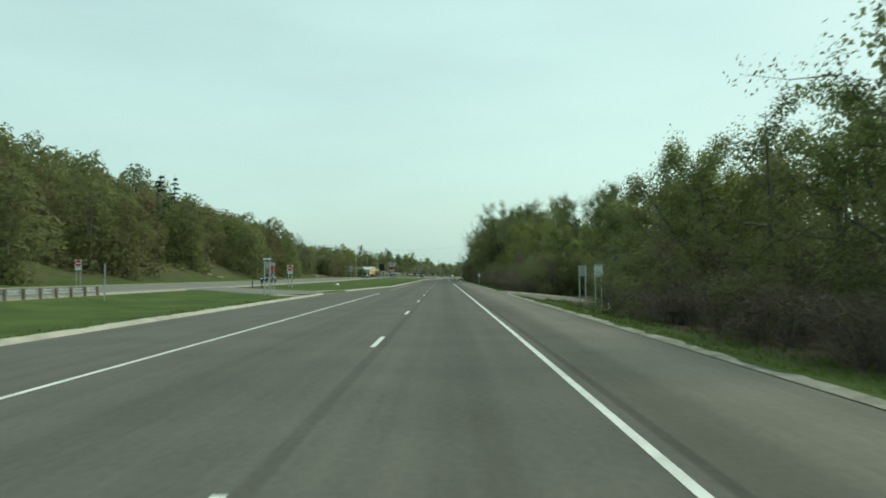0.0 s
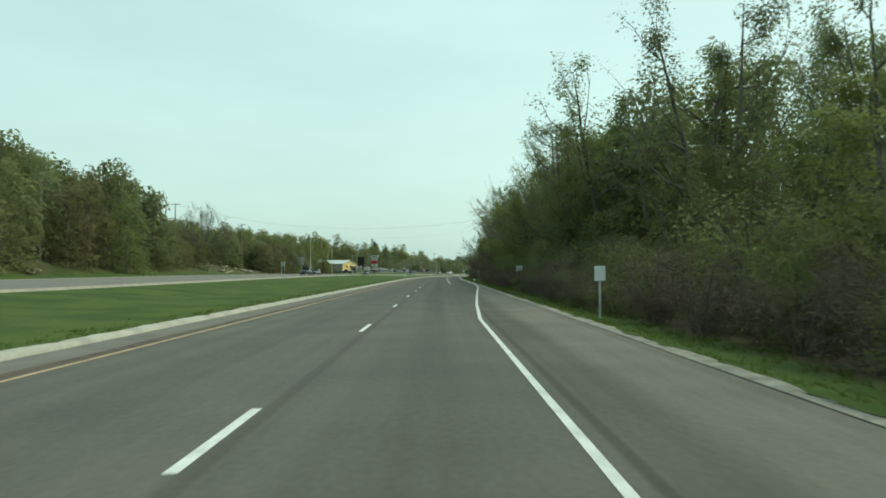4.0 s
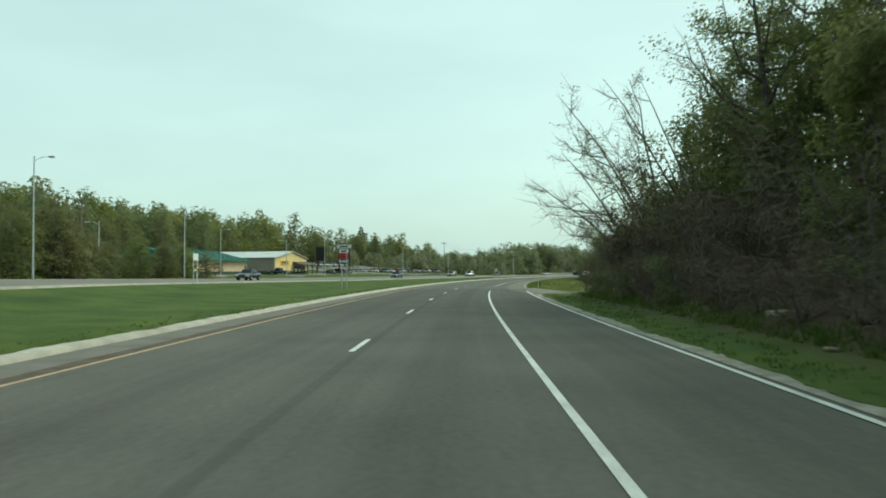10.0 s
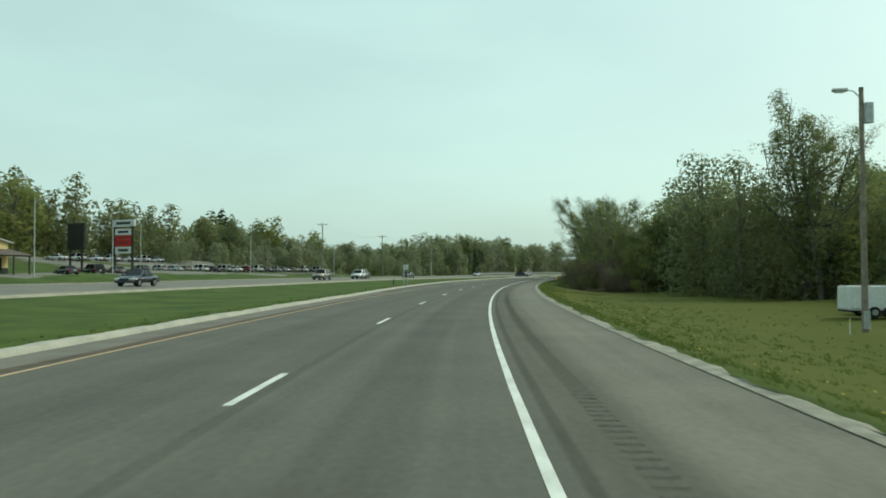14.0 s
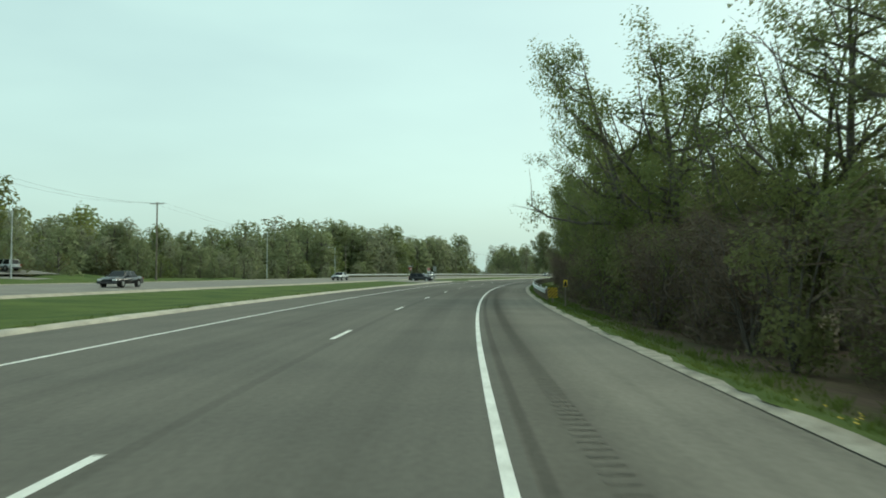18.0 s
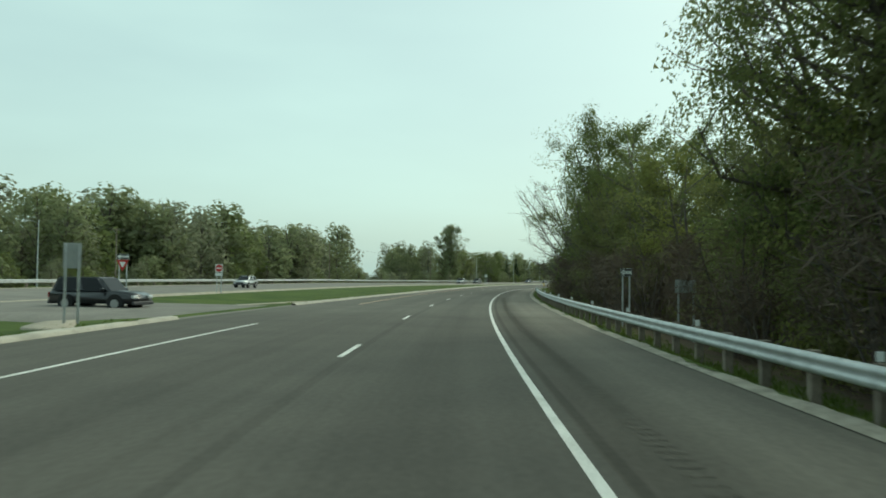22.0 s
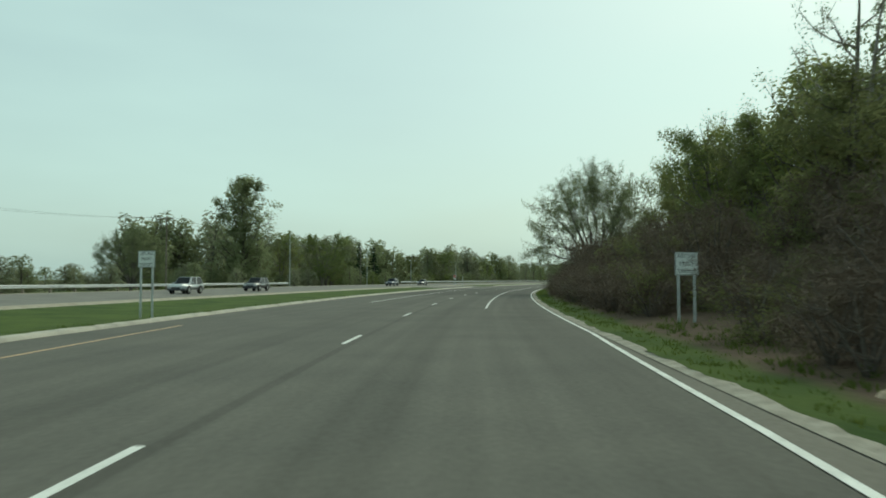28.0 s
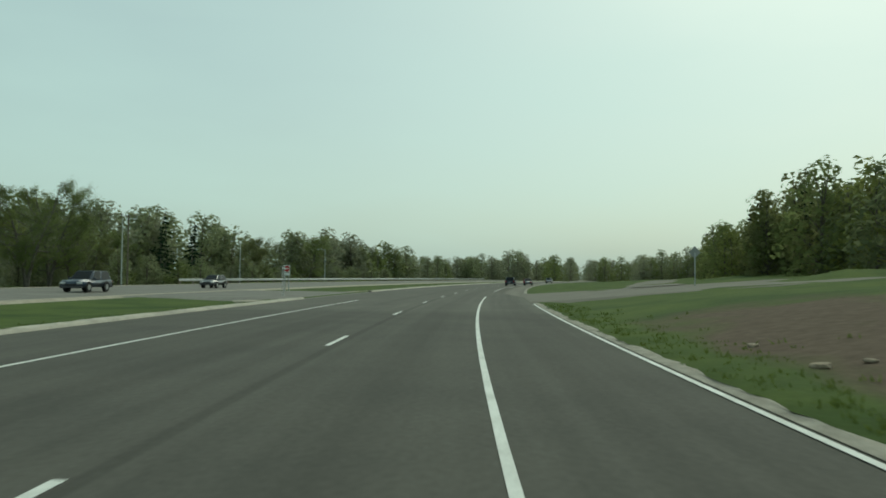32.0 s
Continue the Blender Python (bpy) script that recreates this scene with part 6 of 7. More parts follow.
def gable_shop():
    ob = thing("shop_building", "tan gabled shop with a yellow front, canopy and dark base", "building", "shops")
    part("side_wall", box(0, 0.3, 0.3, 24, -1.0, 4.6), GREY_WALL, ob, "grey brown side wall")
    part("side_wall", box(20.7, 21.0, 0.3, 24, -1.0, 4.6), GREY_WALL, ob)
    part("rear_wall", box(0.3, 20.7, 23.7, 24, -1.0, 4.6), GREY_WALL, ob)
    fr = part("front_wall", prism([(0, -1.0), (21, -1.0), (21, 4.6), (10.5, 6.4), (0, 4.6)], 0.3, "y", shift=0.15), YELLOW_WALL, ob, "yellow gabled front wall")
    part("base_band", box(-0.05, 21.05, -0.05, 24.05, -1.0, 1.1), DARK_BASE, ob, "dark green lower band")
    for w in (0, 1):
        pts = [(-0.5, 4.55), (10.5, 6.5), (10.5, 6.62), (-0.5, 4.7)] if w == 0 else [(21.5, 4.55), (10.5, 6.5), (10.5, 6.62), (21.5, 4.7)]
        part("roof", prism(pts, 25.0, "y", shift=12.0), PALE_ROOF, ob, "pale metal roof slope")
    sg = part("sign_board", box(3.2, 8.6, -0.1, 0, 2.6, 4.0, 0.02), plain("amber_letters", (0.72, 0.42, 0.05), 0.5), ob)
    bars(sg, [(6.0, 3.4, 4.2, 0.6), (5.9, 2.8, 4.6, 0.12)], plain("dark_letters", (0.12, 0.05, 0.02), 0.5), -0.102)
    cn = part("canopy", prism([(-3.2, 2.7), (0, 3.6), (0, 3.75), (-3.4, 2.85)], 10.5, "x", shift=16.2), plain("brown_canopy", (0.10, 0.075, 0.06), 0.8), ob, "brown canopy roof")
    for x in (11.3, 14.5, 17.9, 21.2):
        part("canopy_post", box(x - 0.09, x + 0.09, -3.2, -3.02, -1.0, 2.75), DARK_BASE, cn)
    for x in (12.4, 15.0, 17.6):
        wd = part("shop_window", box(x, x + 2.0, -0.06, 0.0, 0.7, 2.5), SHOP_GLASS, ob)
        part("window_frame", box(x - 0.08, x + 2.08, -0.03, 0.0, 0.62, 0.7), WHITE_SIGN, wd)
        part("window_frame", box(x - 0.08, x + 2.08, -0.03, 0.0, 2.5, 2.58), WHITE_SIGN, wd)
        part("poster", box(x + 0.3, x + 1.4, -0.07, -0.06, 0.9, 1.8), WHITE_SIGN, wd)
    ob.matrix_world = place(466, -66, None, 90) @ pose(0, 0, 0.2, 0, 0, 0)


green_shop()
gable_shop()
strip("shop_yard", 405, 600, lambda s: [(flat(s, d), ground_z(s, flat(s, d)) + 0.3) for d in (-66, -63, -60, -58)] + [(flat(s, -57.4), ground_z(s, flat(s, -57.4)) - 0.3)], OPPOSITE, "grey asphalt forecourt in front of the shops", "forecourt")


# ---- vehicles
GLASS = plain("car_glass", (0.010, 0.012, 0.014), 0.12)
GLASS.node_tree.nodes["Principled BSDF"].inputs["Specular IOR Level"].default_value = 0.22
TYRE = plain("tyre_rubber", (0.015, 0.015, 0.015), 0.85)
RIM = plain("wheel_rim", (0.45, 0.46, 0.47), 0.35, 0.8)
CHROME = plain("chrome", (0.6, 0.6, 0.6), 0.2, 1.0)
TAIL = plain("tail_lamp", (0.28, 0.01, 0.01), 0.25)
HEADLAMP = plain("head_lamp", (0.65, 0.66, 0.66), 0.15)
PLATE = plain("plate", (0.55, 0.57, 0.60), 0.5)
PAINTS = {}


def paint(name, c):
    if name not in PAINTS:
        PAINTS[name] = plain("paint_" + name, c, 0.28, 0.25, coat=0.6)
    return PAINTS[name]


SHAPES = {  # length, width, belt, top, body outline (y, z), roof from-to at belt and top
    "sedan": (4.7, 1.78, 0.92, 1.42, [(-2.35, 0.32), (-2.35, 0.78), (-2.2, 0.93), (-1.35, 0.98), (0.95, 0.94), (2.05, 0.80), (2.32, 0.62), (2.35, 0.32)], (-1.55, 1.05, -0.85, 0.25)),
    "suv": (4.7, 1.88, 1.02, 1.72, [(-2.35, 0.38), (-2.38, 0.85), (-2.3, 1.04), (1.0, 1.05), (2.05, 0.96), (2.32, 0.75), (2.35, 0.40)], (-2.28, 1.1, -2.0, 0.35)),
    "van": (4.9, 1.95, 1.05, 1.76, [(-2.45, 0.33), (-2.48, 0.85), (-2.4, 1.06), (1.3, 1.05), (2.25, 0.88), (2.45, 0.65), (2.45, 0.34)], (-2.38, 1.55, -2.1, 0.55)),
    "pickup": (5.6, 1.95, 1.08, 1.82, [(-2.8, 0.45), (-2.8, 1.08), (1.1, 1.10), (2.45, 1.04), (2.75, 0.85), (2.8, 0.45)], (-0.75, 1.2, -0.5, 0.55)),
    "hatch": (4.0, 1.7, 0.95, 1.48, [(-2.0, 0.33), (-2.02, 0.82), (-1.95, 0.97), (0.9, 0.96), (1.75, 0.82), (1.98, 0.6), (2.0, 0.33)], (-1.92, 1.1, -1.5, 0.3))}
CARS = {}


def car_model(shape, colour, rgb):
    key = (shape, colour)
    if key in CARS:
        return CARS[key]
    ln, wd, belt, top, outline, (r0, f0, r1, f1) = SHAPES[shape]
    ob = thing("car" if shape != "pickup" else "pickup_truck", "", "car")
    m = paint(colour, rgb)
    hw = wd / 2
    body = prism(outline, wd, "x")
    bmesh.ops.bevel(body, geom=body.edges[:], offset=0.10, segments=3, affect="EDGES")
    for f in body.faces:
        f.smooth = True
    part("body", body, m, ob)
    cab = bmesh.new()
    tw = hw - 0.2
    pts = [(-hw + 0.06, r0, belt - 0.04), (hw - 0.06, r0, belt - 0.04), (hw - 0.06, f0, belt - 0.06), (-hw + 0.06, f0, belt - 0.06), (-tw, r1, top), (tw, r1, top), (tw, f1, top), (-tw, f1, top)]
    v = [cab.verts.new(p) for p in pts]
    for f in ((3, 2, 1, 0), (4, 5, 6, 7), (0, 1, 5, 4), (1, 2, 6, 5), (2, 3, 7, 6), (3, 0, 4, 7)):
        cab.faces.new([v[i] for i in f])
    bmesh.ops.bevel(cab, geom=cab.edges[:], offset=0.10, segments=3, affect="EDGES")
    cabin = part("cabin", cab, m, ob)

    def pane(name, quad, lift):
        q = [Vector(p) for p in quad]
        nrm = (q[1] - q[0]).cross(q[2] - q[0]).normalized()
        mid = sum(q, Vector()) / 4
        if nrm.dot(mid - Vector((0, (r0 + f0) / 2, belt))) < 0:
            nrm = -nrm
        bm = bmesh.new()
        lo = [bm.verts.new(p + nrm * (lift - 0.01)) for p in q]
        hi = [bm.verts.new(p + nrm * lift) for p in q]
        bm.faces.new(lo), bm.faces.new(hi)
        for i in range(4):
            bm.faces.new((lo[i], lo[(i + 1) % 4], hi[(i + 1) % 4], hi[i]))
        bmesh.ops.recalc_face_normals(bm, faces=bm.faces[:])
        part(name, bm, GLASS, cabin)
    mix3 = lambda a, b, t: tuple(x * (1 - t) + y * t for x, y in zip(a, b))
    P = pts

    def inset(a, b, c, d, e):
        mid = tuple(sum(x) / 4 for x in zip(a, b, c, d))
        return [mix3(p, mid, e) for p in (a, b, c, d)]
    pane("windscreen", inset(P[2], P[3], P[7], P[6], 0.14), 0.012)
    pane("rear_window", inset(P[0], P[1], P[5], P[4], 0.16), 0.012)
    for a, b, c, d in ((P[1], P[2], P[6], P[5]), (P[0], P[3], P[7], P[4])):
        for t0, t1 in ((0.04, 0.5), (0.53, 0.94)):
            q = [mix3(a, b, t0), mix3(a, b, t1), mix3(d, c, t1), mix3(d, c, t0)]
            pane("side_window", inset(*q, 0.12), 0.012)
    wr = 0.34 if shape in ("sedan", "hatch") else 0.40
    ax = ln * 0.29
    for y in (-ax, ax):
        for x in (-1, 1):
            w = part("wheel", rod((x * (hw - 0.2), y, wr), (x * (hw + 0.035), y, wr), wr, wr, 18), TYRE, ob)
            # dark half disc on the body side stands in for the shaded wheel well
            arch = [(y + (wr + 0.08) * math.cos(a), wr + (wr + 0.08) * math.sin(a)) for a in [math.pi * q / 10 for q in range(11)]]
            part("wheel_well_shade", prism(arch, 0.02, "x", shift=x * (hw - 0.004)), TYRE, ob)
            part("rim", rod((x * (hw - 0.1), y, wr), (x * (hw + 0.045), y, wr), wr * 0.62, wr * 0.55, 12), RIM, w)
    zl = belt - 0.2
    for x in (-1, 1):
        part("tail_lamp", box(x * (hw - 0.16) - 0.13, x * (hw - 0.16) + 0.13, -ln / 2 - 0.035, -ln / 2 + 0.05, zl - 0.12, zl + 0.14, 0.02), TAIL, ob)
        part("head_lamp", box(x * (hw - 0.25) - 0.2, x * (hw - 0.25) + 0.2, ln / 2 - 0.14, ln / 2 + 0.01, zl - 0.16, zl - 0.0, 0.03), HEADLAMP, ob)
        part("mirror", box(x * (hw + 0.1) - 0.09, x * (hw + 0.1) + 0.09, f0 - 0.45, f0 - 0.3, belt, belt + 0.15, 0.03), m, ob)
    part("bumper", box(-hw + 0.03, hw - 0.03, -ln / 2 - 0.07, -ln / 2 + 0.1, 0.36, 0.56, 0.04), DARK_GREY, ob)
    part("bumper", box(-hw + 0.03, hw - 0.03, ln / 2 - 0.12, ln / 2 + 0.05, 0.34, 0.52, 0.04), DARK_GREY, ob)
    part("grille", box(-0.45, 0.45, ln / 2 - 0.05, ln / 2 + 0.03, 0.54, 0.68, 0.01), BLACK_PAINT, ob)
    part("plate", box(-0.16, 0.16, -ln / 2 - 0.055, -ln / 2 - 0.03, 0.64, 0.78), PLATE, ob)
    if shape == "pickup":
        part("bed", box(-hw + 0.12, hw - 0.12, -2.7, -0.8, 1.085, 1.10), BLACK_PAINT, ob)
    CARS[key] = ob
    ob["used"] = 0
    return ob


def car(shape, colour, rgb, s, d, turn, label, z=None, group=""):
    ob = car_model(shape, colour, rgb)
    if z is None:
        z = gz(s, d)
        if -36.5 < d < -23.4:
            z = float(np.interp(s, TS, Z_NEAR)) + 0.06 + 0.32 * (-23.4 - d) / 13.0
        elif -11 < d < 7.1:
            z = 0.0
    m = place(s, d, z + 0.005, turn)
    if ob["used"]:
        ob = copy_thing(ob, m)
    else:
        ob["used"] = 1
        ob.matrix_world = m
    tagged(ob, label, "pickup truck" if shape == "pickup" else "car", group)
    return ob


DARK, SILVER, BLUE, RED, WHITE, GOLD, GREY = (0.012, 0.013, 0.016), (0.42, 0.44, 0.45), (0.02, 0.035, 0.06), (0.22, 0.015, 0.02), (0.7, 0.7, 0.7), (0.30, 0.27, 0.20), (0.10, 0.105, 0.11)
# ahead on our side
car("van", "dark_blue", BLUE, 1043, 1.9, 0, "dark minivan with silver bumper driving ahead in the lane")
car("sedan", "grey", GREY, 1052, 5.0, 0, "grey sedan ahead near the road edge")
car("sedan", "red", RED, 1120, -1.8, 0, "dark red sedan far ahead")
car("suv", "silver", SILVER, 1150, 1.8, 0, "silver car far ahead on the road")
# waiting in the median crossing
car("suv", "black", DARK, 647.2, -16.2, -97, "black sport utility vehicle waiting in the median crossover")
# oncoming on the far carriageway
for shape, col, rgb, s_, d_, note in (("sedan", "black", DARK, 113, -28, "black sedan"), ("pickup", "black", DARK, 274, -28, "dark pickup truck"), ("sedan", "grey", GREY, 289, -28.4, "dark grey sedan"),
                                      ("sedan", "dark_blue", BLUE, 369, -28, "dark blue sedan"), ("sedan", "dark_blue", BLUE, 452, -28, "dark blue sedan"), ("suv", "gold", GOLD, 508, -28.3, "gold sport utility vehicle"),
                                      ("van", "white", WHITE, 528, -28, "white van"), ("pickup", "black", DARK, 541, -31.5, "black pickup truck"), ("sedan", "black", DARK, 563, -27.8, "black sedan"),
                                      ("sedan", "silver", SILVER, 633, -28, "silver sedan"), ("hatch", "silver", SILVER, 701, -28, "silver hatchback"), ("suv", "grey", GREY, 868, -28, "grey sport utility vehicle"),
                                      ("suv", "silver", SILVER, 849, -28.2, "silver sport utility vehicle"), ("hatch", "grey", GREY, 966, -28, "grey hatchback"), ("suv", "dark_blue", BLUE, 941, -28.4, "dark blue sport utility vehicle")):
    car(shape, col, rgb, s_, d_, 180, note + " on the opposite carriageway", group="oncoming cars")
# parked for sale beside the shops
lot = [("sedan", "grey", GREY), ("hatch", "silver", SILVER), ("sedan", "silver", SILVER), ("sedan", "gold", GOLD), ("suv", "white", WHITE), ("sedan", "black", DARK), ("suv", "silver", SILVER), ("sedan", "white", WHITE), ("hatch", "red", RED), ("van", "white", WHITE)]
strip("sales_lot", 518, 612, lambda s: [(flat(s, -104), flat(s, 5.1)), (flat(s, -97), flat(s, 4.2)), (flat(s, -79), flat(s, 2.6)), (flat(s, -67), flat(s, 1.25))], OPPOSITE, "sloping asphalt sales lot with parked cars", "car park")
for i in range(17):
    sh, col, rgb = lot[i % 10]
    car(sh, col, rgb, 524 + i * 5.0 + (i % 3) * 0.3, -70.5, 75, f"{col.replace('_', ' ')} car parked in the sales lot", z=1.72, group="parked cars")
for i in range(7):
    sh, col, rgb = lot[(i * 3 + 4) % 10]
    car("suv" if i % 2 else "sedan", "white", WHITE, 534 + i * 5.5, -97.5, 95, "white vehicle parked on the upper row of the lot", z=4.27, group="parked cars")
for i, (sh, col, rgb) in enumerate((("sedan", "black", DARK), ("suv", "black", DARK), ("sedan", "grey", GREY))):
    car(sh, col, rgb, 492 + i * 6, -62, 60, f"{col} car parked before the shops", z=1.3, group="parked cars")
car("pickup", "black", DARK, 461.5, -62.5, 85, "dark pickup parked beside the gabled shop", z=1.3, group="parked cars")


# ---- sales yard
def excavator():
    ob = thing("mini_excavator", "orange mini excavator with its bucket on the grass", "excavator")
    orange, dark = surf("orange_paint", (0.20, 0.105, 0.035), (0.33, 0.175, 0.05), 2.2, 0.75, 0.2), DARK_GREY
    for x in (-0.75, 0.75):
        tr = bmesh.new()
        pts = [(-1.1, 0.28), (-0.95, 0.52), (0.95, 0.52), (1.1, 0.28), (0.95, 0.0), (-0.95, 0.0)]
        part("track", prism([(a, b) for a, b in pts], 0.35, "y", shift=x), TYRE, ob)
        tr.free()
    part("undercarriage", box(-0.7, 0.7, -0.6, 0.6, 0.2, 0.6, 0.05), dark, ob)
    hs = box(-0.9, 1.3, -0.75, 0.75, 0.62, 1.25, 0.12)
    part("engine_housing", hs, orange, ob)
    part("counterweight", box(0.9, 1.45, -0.7, 0.7, 0.7, 1.45, 0.15), orange, ob)
    cb = part("canopy", box(-0.5, 0.6, -0.6, 0.6, 2.25, 2.33, 0.03), dark, ob)
    for x in (-0.45, 0.55):
        for y in (-0.55, 0.55):
            part("canopy_post", box(x - 0.03, x + 0.03, y - 0.03, y + 0.03, 1.2, 2.26), dark, cb)
    part("seat", box(-0.1, 0.45, -0.28, 0.28, 1.25, 1.75, 0.08), BLACK_PAINT, ob)
    boom = [(-0.9, 0.9), (-1.5, 1.45), (-2.4, 2.15), (-3.1, 2.0), (-3.05, 1.75), (-2.4, 1.85), (-1.6, 1.15), (-0.9, 0.65)]
    part("boom", prism(boom, 0.24, "y"), orange, ob)
    part("arm", prism([(-3.2, 2.15), (-2.95, 2.05), (-3.75, 0.45), (-3.95, 0.5)], 0.2, "y"), orange, ob)
    part("ram", rod((-1.7, 0, 1.75), (-2.9, 0, 2.15), 0.05, 0.05, 8), CHROME, ob)
    part("bucket", prism([(-3.95, 0.55), (-3.6, 0.5), (-3.2, 0.32), (-3.15, 0.05), (-3.6, -0.02), (-4.0, 0.15)], 0.6, "y"), dark, ob)
    part("blade", box(-1.45, -1.35, -0.8, 0.8, 0.02, 0.4), dark, ob)
    ob.matrix_world = place(371.5, 19.5, None, 2) @ Matrix.Scale(0.86, 4)


excavator()


def flatbed(s, d, ln, turn, label, load=None):
    ob = thing("flatbed_trailer", label, "trailer", "trailers in the yard")
    part("deck", box(-1.15, 1.15, 0, ln, 0.68, 0.8, 0.02), WOODPOST, ob, "planked wooden deck")
    for x in (-0.6, 0.6):
        part("beam", box(x - 0.07, x + 0.07, -1.2, ln, 0.5, 0.68), BLACK_PAINT, ob)
    part("tongue", prism([(-0.65, -0.2), (0, -1.7), (0.65, -0.2), (0.5, -0.2), (0, -1.4), (-0.5, -0.2)], 0.14, "z", shift=0.58), BLACK_PAINT, ob)
    for y in (ln * 0.55, ln * 0.55 + 0.85):
        for x in (-1.1, 1.1):
            w = part("wheel", rod((x - 0.1, y, 0.36), (x + 0.1, y, 0.36), 0.36, 0.36, 16), TYRE, ob)
            part("rim", rod((x - 0.11, y, 0.36), (x + 0.11, y, 0.36), 0.2, 0.2, 10), WHITE_SIGN, w)
    for x in (-1.1, 1.1):
        part("fender", prism([(ln * 0.55 - 0.5, 0.6), (ln * 0.55 - 0.35, 0.86), (ln * 0.55 + 1.2, 0.86), (ln * 0.55 + 1.35, 0.6), (ln * 0.55 + 1.25, 0.6), (ln * 0.55 + 1.15, 0.8), (ln * 0.55 - 0.3, 0.8), (ln * 0.55 - 0.4, 0.6)], 0.3, "x", shift=x), BLACK_PAINT, ob)
    part("jack", rod((0, -1.35, 0.0), (0, -1.35, 1.1), 0.05, 0.05, 8), GALV, ob)
    if load:
        for x in (-1.05, 1.05):
            for y in np.arange(0.2, ln, 1.2):
                part("stake", box(x - 0.04, x + 0.04, y - 0.04, y + 0.04, 0.8, 1.7), BLACK_PAINT, ob)
            part("side_rail", box(x - 0.03, x + 0.03, 0.1, ln - 0.1, 1.55, 1.7), BLACK_PAINT, ob)
    ob.matrix_world = place(s, d, None, turn)


flatbed(428, 36, 6.5, 65, "black flatbed trailer with side stakes parked in the yard", True)
flatbed(423, 38.5, 5.5, 70, "black flatbed trailer with a bare deck parked in the yard")
flatbed(417, 43, 6.5, 80, "long black flatbed trailer parked in the yard", True)
flatbed(440, 35, 7.5, 85, "black gooseneck flatbed parked behind the lawn")


def box_trailer(s, d, turn, label, skin, ln=5.0, h=2.1):
    ob = thing("cargo_trailer", label, "trailer", "trailers in the yard")
    bm = prism([(0, 0.45), (0, h * 0.55), (0.8, h), (ln, h), (ln, 0.45)], 2.1, "x")
    bmesh.ops.bevel(bm, geom=bm.edges[:], offset=0.05, segments=2, affect="EDGES")
    part("body", bm, skin, ob)
    part("frame", box(-0.95, 0.95, -0.9, ln, 0.33, 0.46), BLACK_PAINT, ob)
    for y in (ln * 0.5, ln * 0.5 + 0.8):
        for x in (-1.08, 1.08):
            w = part("wheel", rod((x - 0.08, y, 0.34), (x + 0.08, y, 0.34), 0.34, 0.34, 14), TYRE, ob)
            part("rim", rod((x - 0.09, y, 0.34), (x + 0.09, y, 0.34), 0.18, 0.18, 10), RIM, w)
    part("rear_door", box(-0.95, 0.95, ln, ln + 0.03, 0.55, h - 0.1), skin, ob)
    part("side_door", box(1.05, 1.07, ln * 0.2, ln * 0.2 + 0.8, 0.55, h - 0.15), WHITE_SIGN, ob)
    part("trim", box(-1.06, 1.06, 0.02, ln, 0.46, 0.6), GALV, ob)
    ob.matrix_world = place(s, d, None, turn)


flatbed(381, 24.5, 8.5, -90, "black flatbed trailer with side stakes beside the driveway", True)
WHITE_SKIN = surf("white_trailer_skin", (0.62, 0.64, 0.63), (0.74, 0.75, 0.74), 0.6, 0.4, 0.0)
RED_SKIN = surf("red_trailer_skin", (0.13, 0.02, 0.02), (0.19, 0.035, 0.03), 0.6, 0.5, 0.0)
box_trailer(435.5, 29.2, 88, "white rounded cargo trailer parked behind the lawn", WHITE_SKIN, 4.2, 1.9)
box_trailer(420, 44, 88, "red box trailer in the sales yard", RED_SKIN, 6.0, 2.4)
box_trailer(394, 30.5, -90, "dark red box trailer in the sales yard", RED_SKIN, 6.0, 2.3)
box_trailer(395, 38.5, -90, "white box trailer beside the red one", WHITE_SKIN, 5.0, 2.3)
box_trailer(397, 45.5, -90, "white box trailer in the yard", WHITE_SKIN, 5.5, 2.2)
box_trailer(416, 52, 88, "white box trailer in the sales yard", WHITE_SKIN, 5.5, 2.5)
car("pickup", "red", RED, 436, 44, 80, "dark red pickup in the sales yard")


def mailbox():
    ob = thing("mailbox", "dark mailbox on a leaning post beside the driveway", "mailbox")
    part("post", rod((0, 0, -0.4), (0.06, 0, 1.2), 0.05, 0.05, 8), BLACK_PAINT, ob)
    part("box", box(-0.22, 0.28, -0.12, 0.12, 1.2, 1.45, 0.04), WHITE_SIGN, ob)
    part("flag", box(0.29, 0.3, -0.1, 0.1, 1.35, 1.5), RED_SIGN, ob)
    ob.matrix_world = place(329.5, 10.6, None, 0)


mailbox()


# ---- stones and litter
LIMESTONE = surf("limestone", (0.17, 0.135, 0.095), (0.34, 0.275, 0.20), 0.9, 0.95, 0.8, fine=8, vary=0.2)
stone_rng = np.random.default_rng(21)
STONES = []
for k in range(5):
    bm = bmesh.new()
    bmesh.ops.create_icosphere(bm, subdivisions=2, radius=1.0)
    for v in bm.verts:
        v.co *= 1 + 0.28 * noise.noise(v.co * 1.4 + Vector((k * 7, 0, 0)))
        v.co.z = max(-0.5, min(0.55, v.co.z))
    me = bpy.data.meshes.new("stone")
    bm.to_mesh(me)
    bm.free()
    me.materials.append(LIMESTONE)
    STONES.append(me)


